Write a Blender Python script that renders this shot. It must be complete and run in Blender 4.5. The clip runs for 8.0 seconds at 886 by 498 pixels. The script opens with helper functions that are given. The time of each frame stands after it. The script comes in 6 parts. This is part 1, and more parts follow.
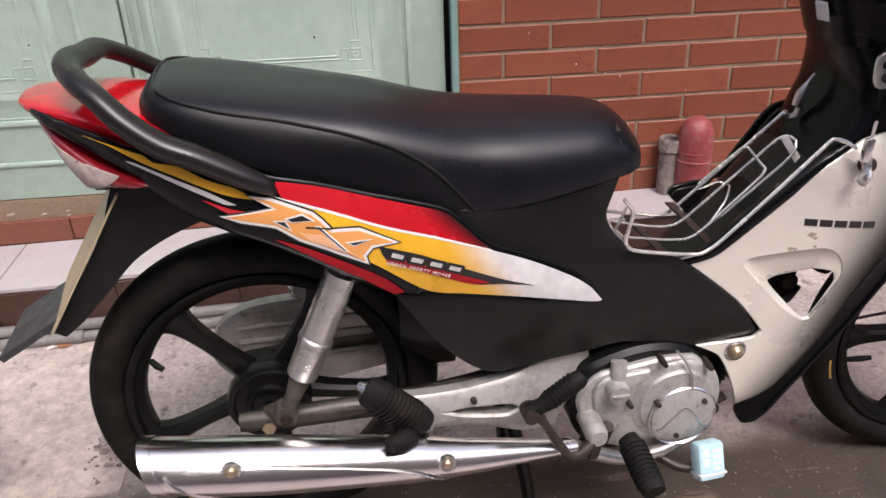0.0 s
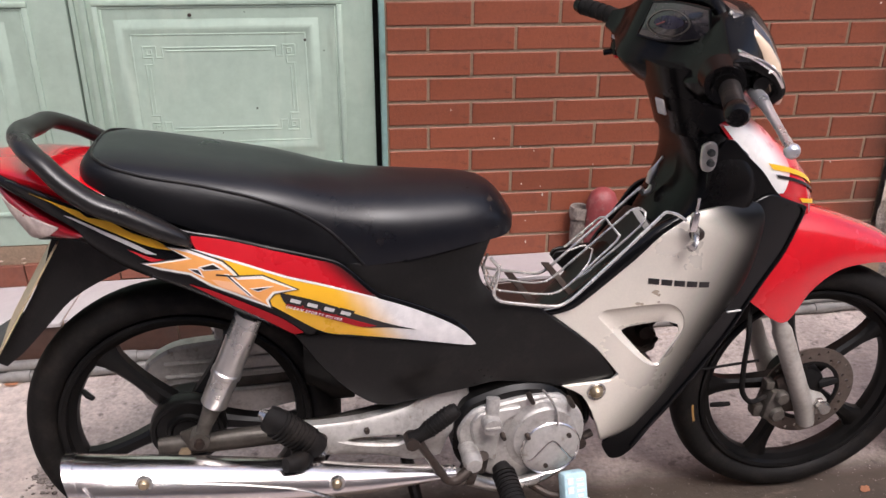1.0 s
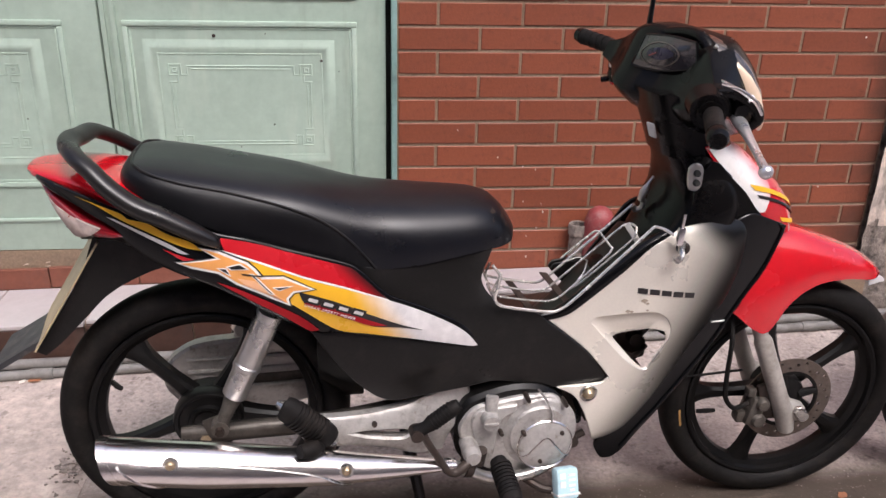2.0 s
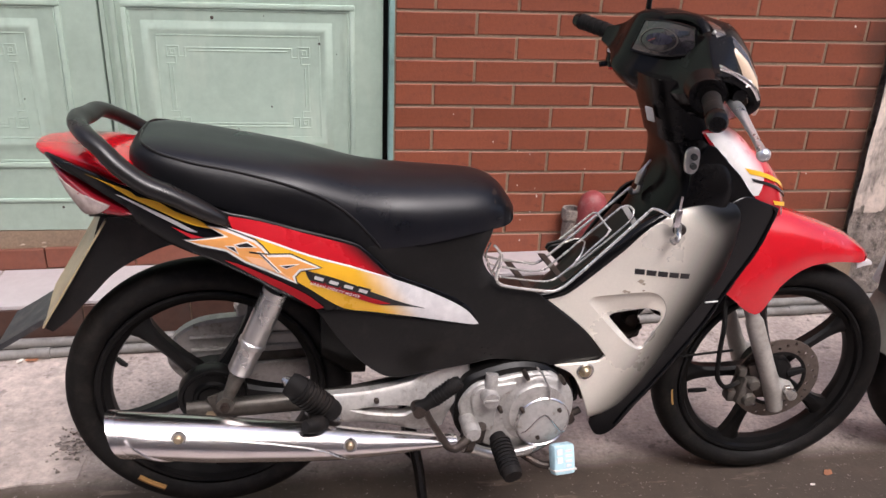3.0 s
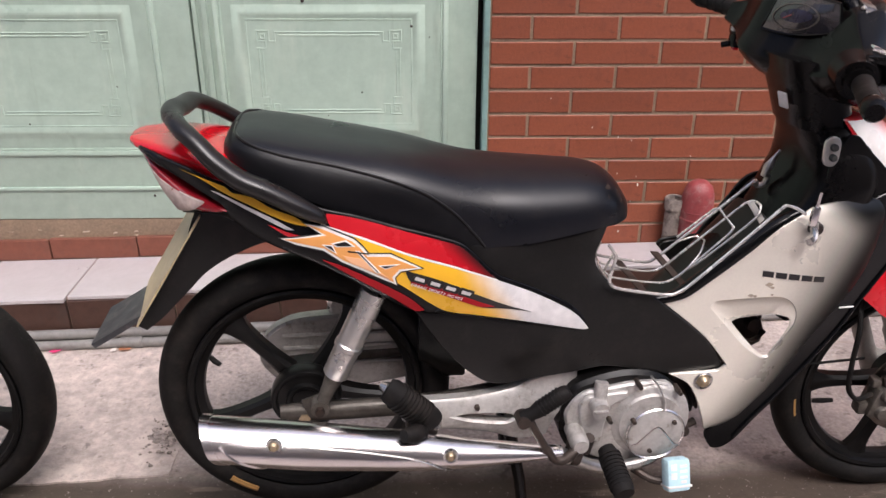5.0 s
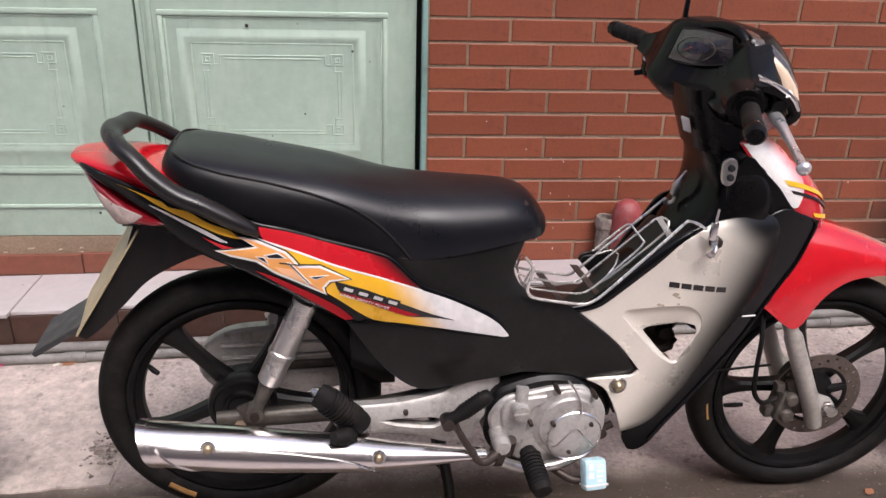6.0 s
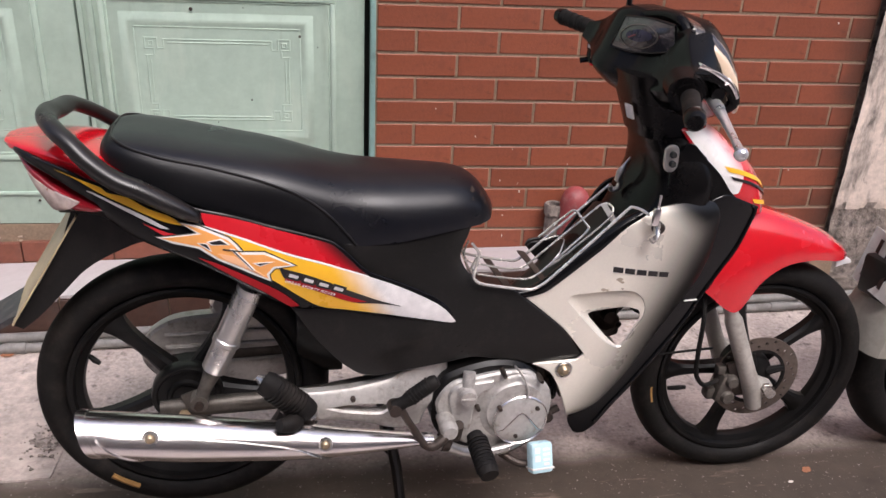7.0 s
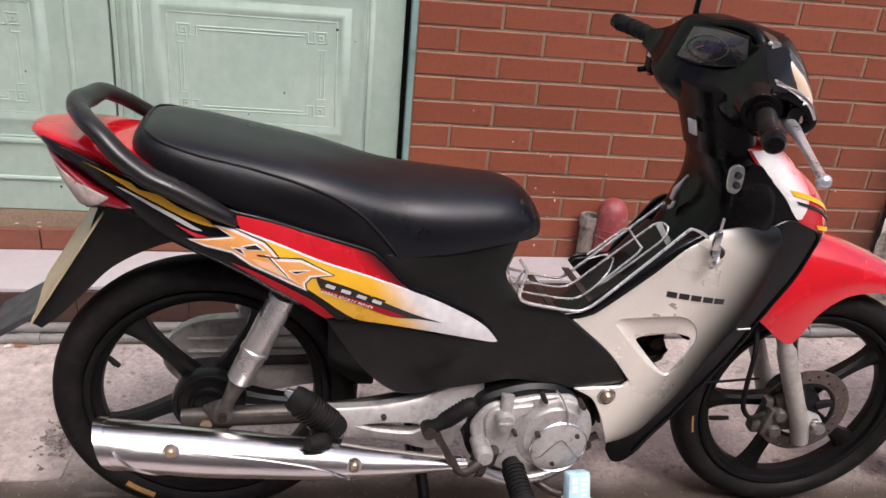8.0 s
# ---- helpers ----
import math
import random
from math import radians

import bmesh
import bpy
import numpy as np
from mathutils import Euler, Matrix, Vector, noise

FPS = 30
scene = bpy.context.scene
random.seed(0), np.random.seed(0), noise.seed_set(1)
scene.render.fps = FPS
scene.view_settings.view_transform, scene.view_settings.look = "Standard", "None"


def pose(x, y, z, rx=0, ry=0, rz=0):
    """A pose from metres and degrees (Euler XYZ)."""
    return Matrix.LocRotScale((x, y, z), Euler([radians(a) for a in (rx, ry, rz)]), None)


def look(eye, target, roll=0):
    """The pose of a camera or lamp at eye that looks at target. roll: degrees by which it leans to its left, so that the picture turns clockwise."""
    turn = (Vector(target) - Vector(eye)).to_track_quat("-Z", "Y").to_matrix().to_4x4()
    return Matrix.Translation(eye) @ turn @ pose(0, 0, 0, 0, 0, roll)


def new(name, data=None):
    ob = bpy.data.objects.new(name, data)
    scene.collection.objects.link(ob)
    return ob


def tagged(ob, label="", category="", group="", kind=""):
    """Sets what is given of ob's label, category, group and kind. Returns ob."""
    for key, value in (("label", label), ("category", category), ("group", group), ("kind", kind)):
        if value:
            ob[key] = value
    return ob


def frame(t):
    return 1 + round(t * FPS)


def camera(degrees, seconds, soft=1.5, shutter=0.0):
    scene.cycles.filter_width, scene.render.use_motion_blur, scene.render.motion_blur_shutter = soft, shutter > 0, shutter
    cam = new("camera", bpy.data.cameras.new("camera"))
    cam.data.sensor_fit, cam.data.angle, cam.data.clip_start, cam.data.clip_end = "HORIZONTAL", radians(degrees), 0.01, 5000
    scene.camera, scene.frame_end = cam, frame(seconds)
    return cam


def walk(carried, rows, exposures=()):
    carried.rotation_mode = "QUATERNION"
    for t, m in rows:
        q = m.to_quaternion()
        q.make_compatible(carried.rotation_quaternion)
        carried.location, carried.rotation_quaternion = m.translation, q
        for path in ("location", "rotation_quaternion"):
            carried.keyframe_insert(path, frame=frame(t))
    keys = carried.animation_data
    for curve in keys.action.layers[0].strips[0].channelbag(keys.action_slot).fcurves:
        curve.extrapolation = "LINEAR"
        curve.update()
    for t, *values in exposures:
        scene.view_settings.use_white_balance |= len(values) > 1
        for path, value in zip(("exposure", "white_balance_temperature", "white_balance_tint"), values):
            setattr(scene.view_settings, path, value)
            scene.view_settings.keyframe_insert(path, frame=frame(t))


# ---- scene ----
cam = camera(57.2, 8.0)
PATH = [
    (0, (-0.076, 0.102, 1.182), (0.056, 1.861, 0.239), -2.1),
    (0.5, (0.041, -0.018, 1.218), (0.198, 1.781, 0.36), -1.1),
    (1, (0.038, -0.105, 1.261), (0.247, 1.712, 0.451), 0.2),
    (1.5, (0.029, -0.183, 1.294), (0.228, 1.654, 0.529), 1.4),
    (1.7, (0.026, -0.202, 1.292), (0.224, 1.637, 0.529), 1.3),
    (2.8, (-0.018, -0.253, 1.286), (0.225, 1.57, 0.502), 2.1),
    (3, (-0.022, -0.253, 1.286), (0.223, 1.567, 0.494), 2.2),
    (3.5, (-0.028, -0.217, 1.278), (0.197, 1.592, 0.454), 3.1),
    (4, (-0.03, -0.139, 1.267), (0.16, 1.662, 0.418), 3.7),
    (4.5, (-0.085, -0.091, 1.265), (0.09, 1.704, 0.4), 1.3),
    (4.7, (-0.082, -0.106, 1.267), (-0.023, 1.699, 0.408), 0.3),
    (5.8, (-0.017, -0.22, 1.293), (0.08, 1.613, 0.499), 0.9),
    (6, (-0.014, -0.234, 1.296), (0.148, 1.597, 0.507), 1.6),
    (6.5, (-0.006, -0.243, 1.291), (0.235, 1.572, 0.487), 2.1),
    (7, (0.001, -0.238, 1.291), (0.274, 1.57, 0.482), 2.8),
    (7.5, (0.002, -0.231, 1.29), (0.284, 1.584, 0.5), 3.1),
    (8, (-0.05, -0.136, 1.278), (0.199, 1.672, 0.46), 5.3),
]
walk(cam, [(t, look(eye, target, roll)) for t, eye, target, roll in PATH], exposures=((0, 0.56, 6070, 14), (8, 0.56, 6070, 14)))

# ---------------------------------------------------------------- world, sun, exposure
world = bpy.data.worlds.new("world")
scene.world = world
world.use_nodes = True
sky = world.node_tree.nodes.new("ShaderNodeTexSky")
sky.sky_type = "NISHITA"
sky.sun_disc = False
sky.dust_density, sky.air_density = 7.0, 0.8
sky.sun_elevation, sky.sun_rotation = radians(56), radians(160)
world.node_tree.nodes["Background"].inputs[1].default_value = 0.135
world.node_tree.links.new(sky.outputs[0], world.node_tree.nodes["Background"].inputs[0])
sun = new("sun", bpy.data.lights.new("sun", "SUN"))
sun.data.energy, sun.data.angle, sun.data.color = 1.3, radians(24), (1.0, 0.96, 0.92)
sun.matrix_world = look((1.4, -2.1, 5.6), (0.2, 1.2, 0.4))


# ---------------------------------------------------------------- materials
def mat(name, col, rough=0.5, metal=0.0, var=0.25, fine=60.0, coarse=5.0, bump=0.1, depth=0.002, coat=0.0,
        spec=0.5, dirt=None, amount=0.0, rvar=0.12, per=0.0, stretch=1.0, edge=(0.5, 0.72)):
    """Principled surface: base colour varied by a coarse and a fine noise, dirt in blotches, fine relief."""
    m = bpy.data.materials.new(name)
    m.use_nodes = True
    t = m.node_tree
    p = t.nodes["Principled BSDF"]
    link = t.links.new

    def node(kind, **props):
        n = t.nodes.new(kind)
        for k, v in props.items():
            n.inputs[k].default_value = v
        return n

    at = t.nodes.new("ShaderNodeTexCoord").outputs["Object"]
    big = node("ShaderNodeTexNoise", Scale=coarse, Detail=6.0, Roughness=0.6)
    small = node("ShaderNodeTexNoise", Scale=fine, Detail=4.0, Roughness=0.65)
    link(at, big.inputs["Vector"])
    link(at, small.inputs["Vector"])
    both = node("ShaderNodeMath")
    both.operation = "ADD"
    link(big.outputs[0], both.inputs[0])
    link(small.outputs[0], both.inputs[1])
    value = both.outputs[0]
    if per:
        info = t.nodes.new("ShaderNodeObjectInfo")
        scaled = node("ShaderNodeMath")
        scaled.operation = "MULTIPLY_ADD"
        link(info.outputs["Random"], scaled.inputs[0])
        scaled.inputs[1].default_value = per
        link(value, scaled.inputs[2])
        value = scaled.outputs[0]
    span = node("ShaderNodeMapRange")
    span.inputs["From Min"].default_value, span.inputs["From Max"].default_value = 0.6, 1.4 + per
    span.inputs["To Min"].default_value, span.inputs["To Max"].default_value = 1 - var, 1 + var
    link(value, span.inputs["Value"])
    tint = node("ShaderNodeMix")
    tint.data_type, tint.blend_type = "RGBA", "MULTIPLY"
    tint.inputs["Factor"].default_value = 1.0
    tint.inputs["A"].default_value = (*col, 1)
    link(span.outputs[0], tint.inputs["B"])
    colour = tint.outputs["Result"]
    if dirt:
        blot = node("ShaderNodeTexNoise", Scale=coarse * 2.3, Detail=8.0, Roughness=0.7)
        if stretch != 1.0:
            squash = t.nodes.new("ShaderNodeMapping")
            squash.inputs["Scale"].default_value = (1, 1, stretch)
            link(at, squash.inputs["Vector"])
            link(squash.outputs[0], blot.inputs["Vector"])
        else:
            link(at, blot.inputs["Vector"])
        cut = node("ShaderNodeMapRange")
        cut.inputs["From Min"].default_value, cut.inputs["From Max"].default_value = edge
        cut.inputs["To Max"].default_value = amount
        link(blot.outputs[0], cut.inputs["Value"])
        mix = node("ShaderNodeMix")
        mix.data_type = "RGBA"
        link(cut.outputs[0], mix.inputs["Factor"])
        link(colour, mix.inputs["A"])
        mix.inputs["B"].default_value = (*dirt, 1)
        colour = mix.outputs["Result"]
    link(colour, p.inputs["Base Color"])
    gloss = node("ShaderNodeMapRange")
    gloss.inputs["From Min"].default_value, gloss.inputs["From Max"].default_value = 0.3, 0.7
    gloss.inputs["To Min"].default_value, gloss.inputs["To Max"].default_value = max(0.02, rough - rvar), min(1, rough + rvar)
    link(big.outputs[0], gloss.inputs["Value"])
    link(gloss.outputs[0], p.inputs["Roughness"])
    p.inputs["Metallic"].default_value = metal
    p.inputs["Specular IOR Level"].default_value = spec
    p.inputs["Coat Weight"].default_value = coat
    p.inputs["Coat Roughness"].default_value = 0.06
    if bump:
        b = node("ShaderNodeBump", Strength=bump, Distance=depth)
        link(small.outputs[0], b.inputs["Height"])
        link(b.outputs[0], p.inputs["Normal"])
    return m


CONCRETE = mat("concrete", (0.455, 0.385, 0.35), 0.85, var=0.6, fine=90, coarse=3.5, bump=0.5, depth=0.004, dirt=(0.32, 0.26, 0.235), amount=0.7, edge=(0.48, 0.66))
SLAB = mat("pale_concrete", (0.50, 0.42, 0.378), 0.85, var=0.45, fine=45, coarse=7, bump=0.9, depth=0.007, dirt=(0.33, 0.275, 0.25), amount=0.7, edge=(0.48, 0.66))
BRICK = mat("brick_tile", (0.235, 0.067, 0.034), 0.5, var=0.32, fine=140, coarse=9, bump=0.4, depth=0.0018, per=0.6, dirt=(0.15, 0.042, 0.027), amount=0.5)
MORTAR = mat("mortar", (0.24, 0.17, 0.115), 0.9, var=0.4, fine=150, coarse=8, bump=0.5, depth=0.002)
GREEN = mat("green_paint", (0.385, 0.485, 0.405), 0.38, var=0.14, fine=25, coarse=1.6, bump=0.08, dirt=(0.27, 0.34, 0.28), amount=0.25)
GREENEDGE = mat("green_frame_paint", (0.24, 0.38, 0.35), 0.5, var=0.2, fine=40, coarse=4, bump=0.1, dirt=(0.1, 0.12, 0.1), amount=0.5)
WIRE = mat("bright_wire", (0.88, 0.85, 0.8), 0.22, metal=0.7, var=0.12, fine=120, coarse=20, bump=0.03, dirt=(0.35, 0.25, 0.18), amount=0.5)
FLAPGREY = mat("grey_rubber", (0.035, 0.035, 0.038), 0.5, var=0.3, fine=90, coarse=14, bump=0.1, dirt=(0.2, 0.17, 0.15), amount=0.5)
LEVER = mat("polished_lever", (0.82, 0.81, 0.82), 0.32, metal=0.85, var=0.1, fine=80, coarse=15, bump=0.03)
CHIPPED = mat("chipped_concrete", (0.36, 0.30, 0.27), 0.9, var=0.5, fine=160, coarse=60, bump=0.5)
SCUFF = mat("brown_scuff", (0.40, 0.33, 0.25), 0.6, var=0.3, fine=200, bump=0.0)
DARKALU = mat("grimy_aluminium", (0.12, 0.105, 0.09), 0.5, metal=0.4, var=0.4, fine=100, coarse=14, bump=0.15, dirt=(0.03, 0.025, 0.02), amount=0.7)
SMOKE = mat("smoked_plastic", (0.06, 0.05, 0.045), 0.14, var=0.35, fine=40, coarse=12, bump=0.0, coat=1.0)
HEADBLACK = mat("gloss_plastic", (0.0045, 0.004, 0.004), 0.2, spec=0.16, var=0.25, fine=150, coarse=8, bump=0.015, depth=0.0004, dirt=(0.009, 0.008, 0.0075), amount=0.3)
# flat dark colour standing in for the shade inside gaps and slots
DARKGAP = mat("dark_gap", (0.03, 0.03, 0.028), 0.9, var=0.3)
WHITETILE = mat("white_tile", (0.46, 0.42, 0.42), 0.35, var=0.12, fine=30, coarse=3, bump=0.03, dirt=(0.36, 0.31, 0.30), amount=0.5)
BROWNTILE = mat("brown_tile", (0.062, 0.029, 0.02), 0.4, var=0.35, fine=50, coarse=5, bump=0.08, dirt=(0.05, 0.035, 0.03), amount=0.7)
REDTILE = mat("red_tile", (0.20, 0.066, 0.04), 0.45, var=0.25, fine=50, coarse=5, bump=0.08, dirt=(0.12, 0.06, 0.045), amount=0.5)
ROUGHSILL = mat("rough_cement", (0.58, 0.46, 0.36), 0.9, var=0.55, fine=45, coarse=9, bump=1.0, depth=0.01, dirt=(0.10, 0.05, 0.03), amount=0.8, edge=(0.54, 0.7))
PLASTER = mat("old_paint", (0.62, 0.52, 0.45), 0.85, var=0.35, fine=40, coarse=2.6, bump=0.5, depth=0.005, dirt=(0.02, 0.018, 0.018), amount=0.9, stretch=0.3, edge=(0.52, 0.66))
CEMENT = mat("bare_cement", (0.27, 0.225, 0.195), 0.95, var=0.5, fine=55, coarse=8, bump=1.0, depth=0.01, dirt=(0.04, 0.033, 0.03), amount=0.85, edge=(0.48, 0.64))
HOUSE = mat("house_wall", (0.55, 0.5, 0.44), 0.85, var=0.15, fine=30, coarse=1.5, bump=0.2)
HOUSEFAR = mat("far_house_wall", (0.30, 0.26, 0.23), 0.85, var=0.2, fine=30, coarse=1.5, bump=0.2)
PVC = mat("grey_pipe", (0.21, 0.198, 0.185), 0.5, var=0.3, fine=40, coarse=8, bump=0.1, dirt=(0.12, 0.1, 0.09), amount=0.7)
VINYL = mat("seat_vinyl", (0.005, 0.005, 0.006), 0.38, spec=0.25, var=0.3, fine=350, coarse=6, bump=0.12, depth=0.0006, dirt=(0.02, 0.019, 0.019), amount=0.35)
# seat top: blue in the base colour stands in for sky sheen
VINYLTOP = mat("seat_top_vinyl", (0.005, 0.0054, 0.008), 0.31, spec=0.42, var=0.35, fine=350, coarse=7, bump=0.1, depth=0.0005, dirt=(0.02, 0.018, 0.0175), amount=0.5, rvar=0.06)
PLASTIC = mat("black_plastic", (0.0085, 0.0078, 0.0074), 0.36, spec=0.3, var=0.4, fine=220, coarse=6, bump=0.08, depth=0.0006, dirt=(0.028, 0.024, 0.021), amount=0.5)
GRABGREY = mat("grey_black_plastic", (0.011, 0.01, 0.0098), 0.32, var=0.25, fine=200, coarse=8, bump=0.05, depth=0.0005)
GLOSSBLACK = mat("gloss_black", (0.0035, 0.0035, 0.004), 0.13, spec=0.22, var=0.2, fine=60, bump=0.0, coat=0.08)
RUBBER = mat("tyre_rubber", (0.008, 0.007, 0.0065), 0.65, spec=0.2, var=0.5, fine=130, coarse=9, bump=0.4, depth=0.0015, dirt=(0.036, 0.029, 0.024), amount=0.6)
ALLOY = mat("black_alloy", (0.0045, 0.0043, 0.0042), 0.38, spec=0.24, var=0.3, fine=70, coarse=9, bump=0.05, dirt=(0.016, 0.013, 0.0115), amount=0.35)
RED = mat("red_paint", (0.56, 0.005, 0.012), 0.22, var=0.08, fine=30, coarse=3, bump=0.0, coat=1.0)
SILVER = mat("silver_paint", (0.83, 0.775, 0.68), 0.3, metal=0.28, var=0.06, fine=200, coarse=3, bump=0.02, depth=0.0005, rvar=0.05, dirt=(0.5, 0.45, 0.38), amount=0.1)
SILVERTRIM = mat("silver_decal", (0.64, 0.61, 0.61), 0.4, metal=0.2, var=0.06, fine=200, bump=0.0)
DARKRED = mat("dark_red_decal", (0.36, 0.005, 0.011), 0.45, spec=0.3, var=0.08, fine=40, bump=0.0)
YELLOW = mat("yellow_decal", (0.85, 0.46, 0.02), 0.35, var=0.07, fine=40, bump=0.0, coat=0.2)
ORANGE = mat("orange_decal", (0.80, 0.36, 0.10), 0.35, var=0.07, fine=40, bump=0.0, coat=0.2)
PALEORANGE = mat("pale_orange_decal", (0.86, 0.48, 0.26), 0.35, var=0.05, fine=40, bump=0.0, coat=0.2)
WHITE = mat("white_decal", (0.80, 0.77, 0.74), 0.4, var=0.06, fine=40, bump=0.0)
BLACKDECAL = mat("black_decal", (0.015, 0.013, 0.013), 0.35, var=0.1, fine=40, bump=0.0, coat=0.2)
CHROME = mat("chrome", (0.88, 0.84, 0.82), 0.22, metal=1.0, var=0.04, fine=60, coarse=6, bump=0.012, depth=0.001, rvar=0.07, dirt=(0.74, 0.66, 0.6), amount=0.35)
SATIN = mat("satin_steel", (0.62, 0.60, 0.57), 0.3, metal=0.9, var=0.12, fine=60, coarse=8, bump=0.04, dirt=(0.3, 0.26, 0.22), amount=0.5)
ALU = mat("cast_aluminium", (0.50, 0.48, 0.455), 0.5, metal=0.5, var=0.2, fine=120, coarse=10, bump=0.1, depth=0.001, dirt=(0.14, 0.105, 0.075), amount=0.6)
FORK = mat("fork_paint", (0.45, 0.42, 0.38), 0.45, metal=0.3, var=0.15, fine=80, coarse=10, bump=0.06, dirt=(0.2, 0.16, 0.12), amount=0.6)
FORKDARK = mat("corroded_casting", (0.12, 0.105, 0.09), 0.5, metal=0.4, var=0.35, fine=120, coarse=30, bump=0.15, dirt=(0.07, 0.055, 0.045), amount=0.8)
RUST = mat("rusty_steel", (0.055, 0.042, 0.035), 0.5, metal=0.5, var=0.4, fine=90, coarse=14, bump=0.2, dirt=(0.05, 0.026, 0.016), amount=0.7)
SWING = mat("grimy_steel", (0.075, 0.066, 0.056), 0.42, metal=0.5, var=0.4, fine=110, coarse=16, bump=0.15, dirt=(0.04, 0.03, 0.024), amount=0.8)
DISC = mat("brake_disc", (0.17, 0.14, 0.12), 0.42, metal=0.7, var=0.25, fine=90, coarse=14, bump=0.06, dirt=(0.08, 0.045, 0.025), amount=0.6)
SCREW = mat("brass_screw", (0.45, 0.36, 0.24), 0.4, metal=0.9, var=0.3, fine=150, bump=0.05)
REDLENS = mat("red_lens", (0.23, 0.008, 0.014), 0.12, var=0.1, fine=60, bump=0.0, coat=1.0)
CLEARLENS = mat("clear_lens", (0.46, 0.37, 0.33), 0.12, var=0.35, fine=70, coarse=25, bump=0.3, depth=0.003, coat=1.0)
SIGNAL = mat("signal_lens", (0.75, 0.58, 0.42), 0.15, var=0.15, fine=60, coarse=18, bump=0.05, coat=1.0)
METER = mat("meter_face", (0.03, 0.025, 0.026), 0.2, spec=0.5, var=0.4, fine=60, coarse=30, bump=0.0, coat=0.8)
BLUE = mat("blue_print", (0.016, 0.016, 0.042), 0.3, var=0.7, fine=90, coarse=70, bump=0.0)
PALEBLUE = mat("pale_blue_wrap", (0.52, 0.74, 0.80), 0.3, var=0.12, fine=60, coarse=25, bump=0.05)
PLATE = mat("plate_enamel", (0.44, 0.36, 0.22), 0.4, var=0.15, fine=60, coarse=10, bump=0.03, dirt=(0.26, 0.2, 0.13), amount=0.6)
PLATEWHITE = mat("white_plate_enamel", (0.68, 0.67, 0.64), 0.45, var=0.1, fine=60, coarse=12, bump=0.03, dirt=(0.4, 0.36, 0.32), amount=0.5)
MUD = mat("grey_mudguard", (0.27, 0.25, 0.215), 0.5, var=0.2, fine=60, coarse=6, bump=0.05, dirt=(0.09, 0.08, 0.07), amount=0.4)
FADEDRED = mat("faded_red_plastic", (0.27, 0.05, 0.052), 0.55, var=0.3, fine=60, coarse=14, bump=0.08, dirt=(0.33, 0.2, 0.18), amount=0.7)
LEAF = mat("dry_leaf", (0.33, 0.14, 0.07), 0.8, var=0.3, fine=150, bump=0.2)
PINK = mat("pink_wrapper", (0.75, 0.06, 0.2), 0.4, var=0.2, fine=100, bump=0.1)
PAPER = mat("paper_scrap", (0.72, 0.66, 0.6), 0.7, var=0.2, fine=100, bump=0.1)
TREADMARK = mat("ochre_mark", (0.42, 0.23, 0.07), 0.7, var=0.25, fine=120, bump=0.1)
GRIPWHITE = mat("white_tape", (0.65, 0.62, 0.6), 0.5, var=0.15, fine=100, bump=0.05)


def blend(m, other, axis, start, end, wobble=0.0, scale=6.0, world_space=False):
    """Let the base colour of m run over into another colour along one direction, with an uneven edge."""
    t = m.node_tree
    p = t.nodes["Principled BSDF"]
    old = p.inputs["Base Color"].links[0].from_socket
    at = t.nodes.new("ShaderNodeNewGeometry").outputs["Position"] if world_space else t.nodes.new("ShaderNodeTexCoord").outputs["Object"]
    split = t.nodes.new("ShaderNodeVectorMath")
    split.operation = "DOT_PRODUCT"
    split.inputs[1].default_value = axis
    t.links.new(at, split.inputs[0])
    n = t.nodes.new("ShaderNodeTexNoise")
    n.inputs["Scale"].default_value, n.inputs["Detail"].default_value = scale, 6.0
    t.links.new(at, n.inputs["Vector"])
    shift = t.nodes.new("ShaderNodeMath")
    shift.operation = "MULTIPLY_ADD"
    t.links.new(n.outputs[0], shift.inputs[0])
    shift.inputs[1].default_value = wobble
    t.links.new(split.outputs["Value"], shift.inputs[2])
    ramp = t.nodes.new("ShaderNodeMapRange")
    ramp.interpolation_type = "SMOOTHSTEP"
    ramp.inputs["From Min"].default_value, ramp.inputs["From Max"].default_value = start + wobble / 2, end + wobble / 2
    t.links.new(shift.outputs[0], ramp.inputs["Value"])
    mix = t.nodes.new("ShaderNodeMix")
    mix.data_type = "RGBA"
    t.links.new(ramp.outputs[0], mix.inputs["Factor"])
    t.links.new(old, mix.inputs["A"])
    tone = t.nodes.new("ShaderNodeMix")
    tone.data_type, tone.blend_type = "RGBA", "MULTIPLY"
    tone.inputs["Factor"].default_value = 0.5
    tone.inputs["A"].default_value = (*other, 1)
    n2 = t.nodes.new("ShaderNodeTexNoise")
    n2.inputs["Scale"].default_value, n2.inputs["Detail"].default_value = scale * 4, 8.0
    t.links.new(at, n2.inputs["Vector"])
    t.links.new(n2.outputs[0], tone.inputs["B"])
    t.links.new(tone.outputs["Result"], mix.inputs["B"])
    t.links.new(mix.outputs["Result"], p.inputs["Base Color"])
    return m


def speckle(m, other, scale, low, high, amount, squash=(1, 1, 1)):
    """Scatter small spots of another colour over m."""
    t = m.node_tree
    p = t.nodes["Principled BSDF"]
    old = p.inputs["Base Color"].links[0].from_socket
    way = t.nodes.new("ShaderNodeMapping")
    way.inputs["Scale"].default_value = squash
    t.links.new(t.nodes.new("ShaderNodeTexCoord").outputs["Object"], way.inputs["Vector"])
    n = t.nodes.new("ShaderNodeTexNoise")
    n.inputs["Scale"].default_value, n.inputs["Detail"].default_value, n.inputs["Roughness"].default_value = scale, 5.0, 0.6
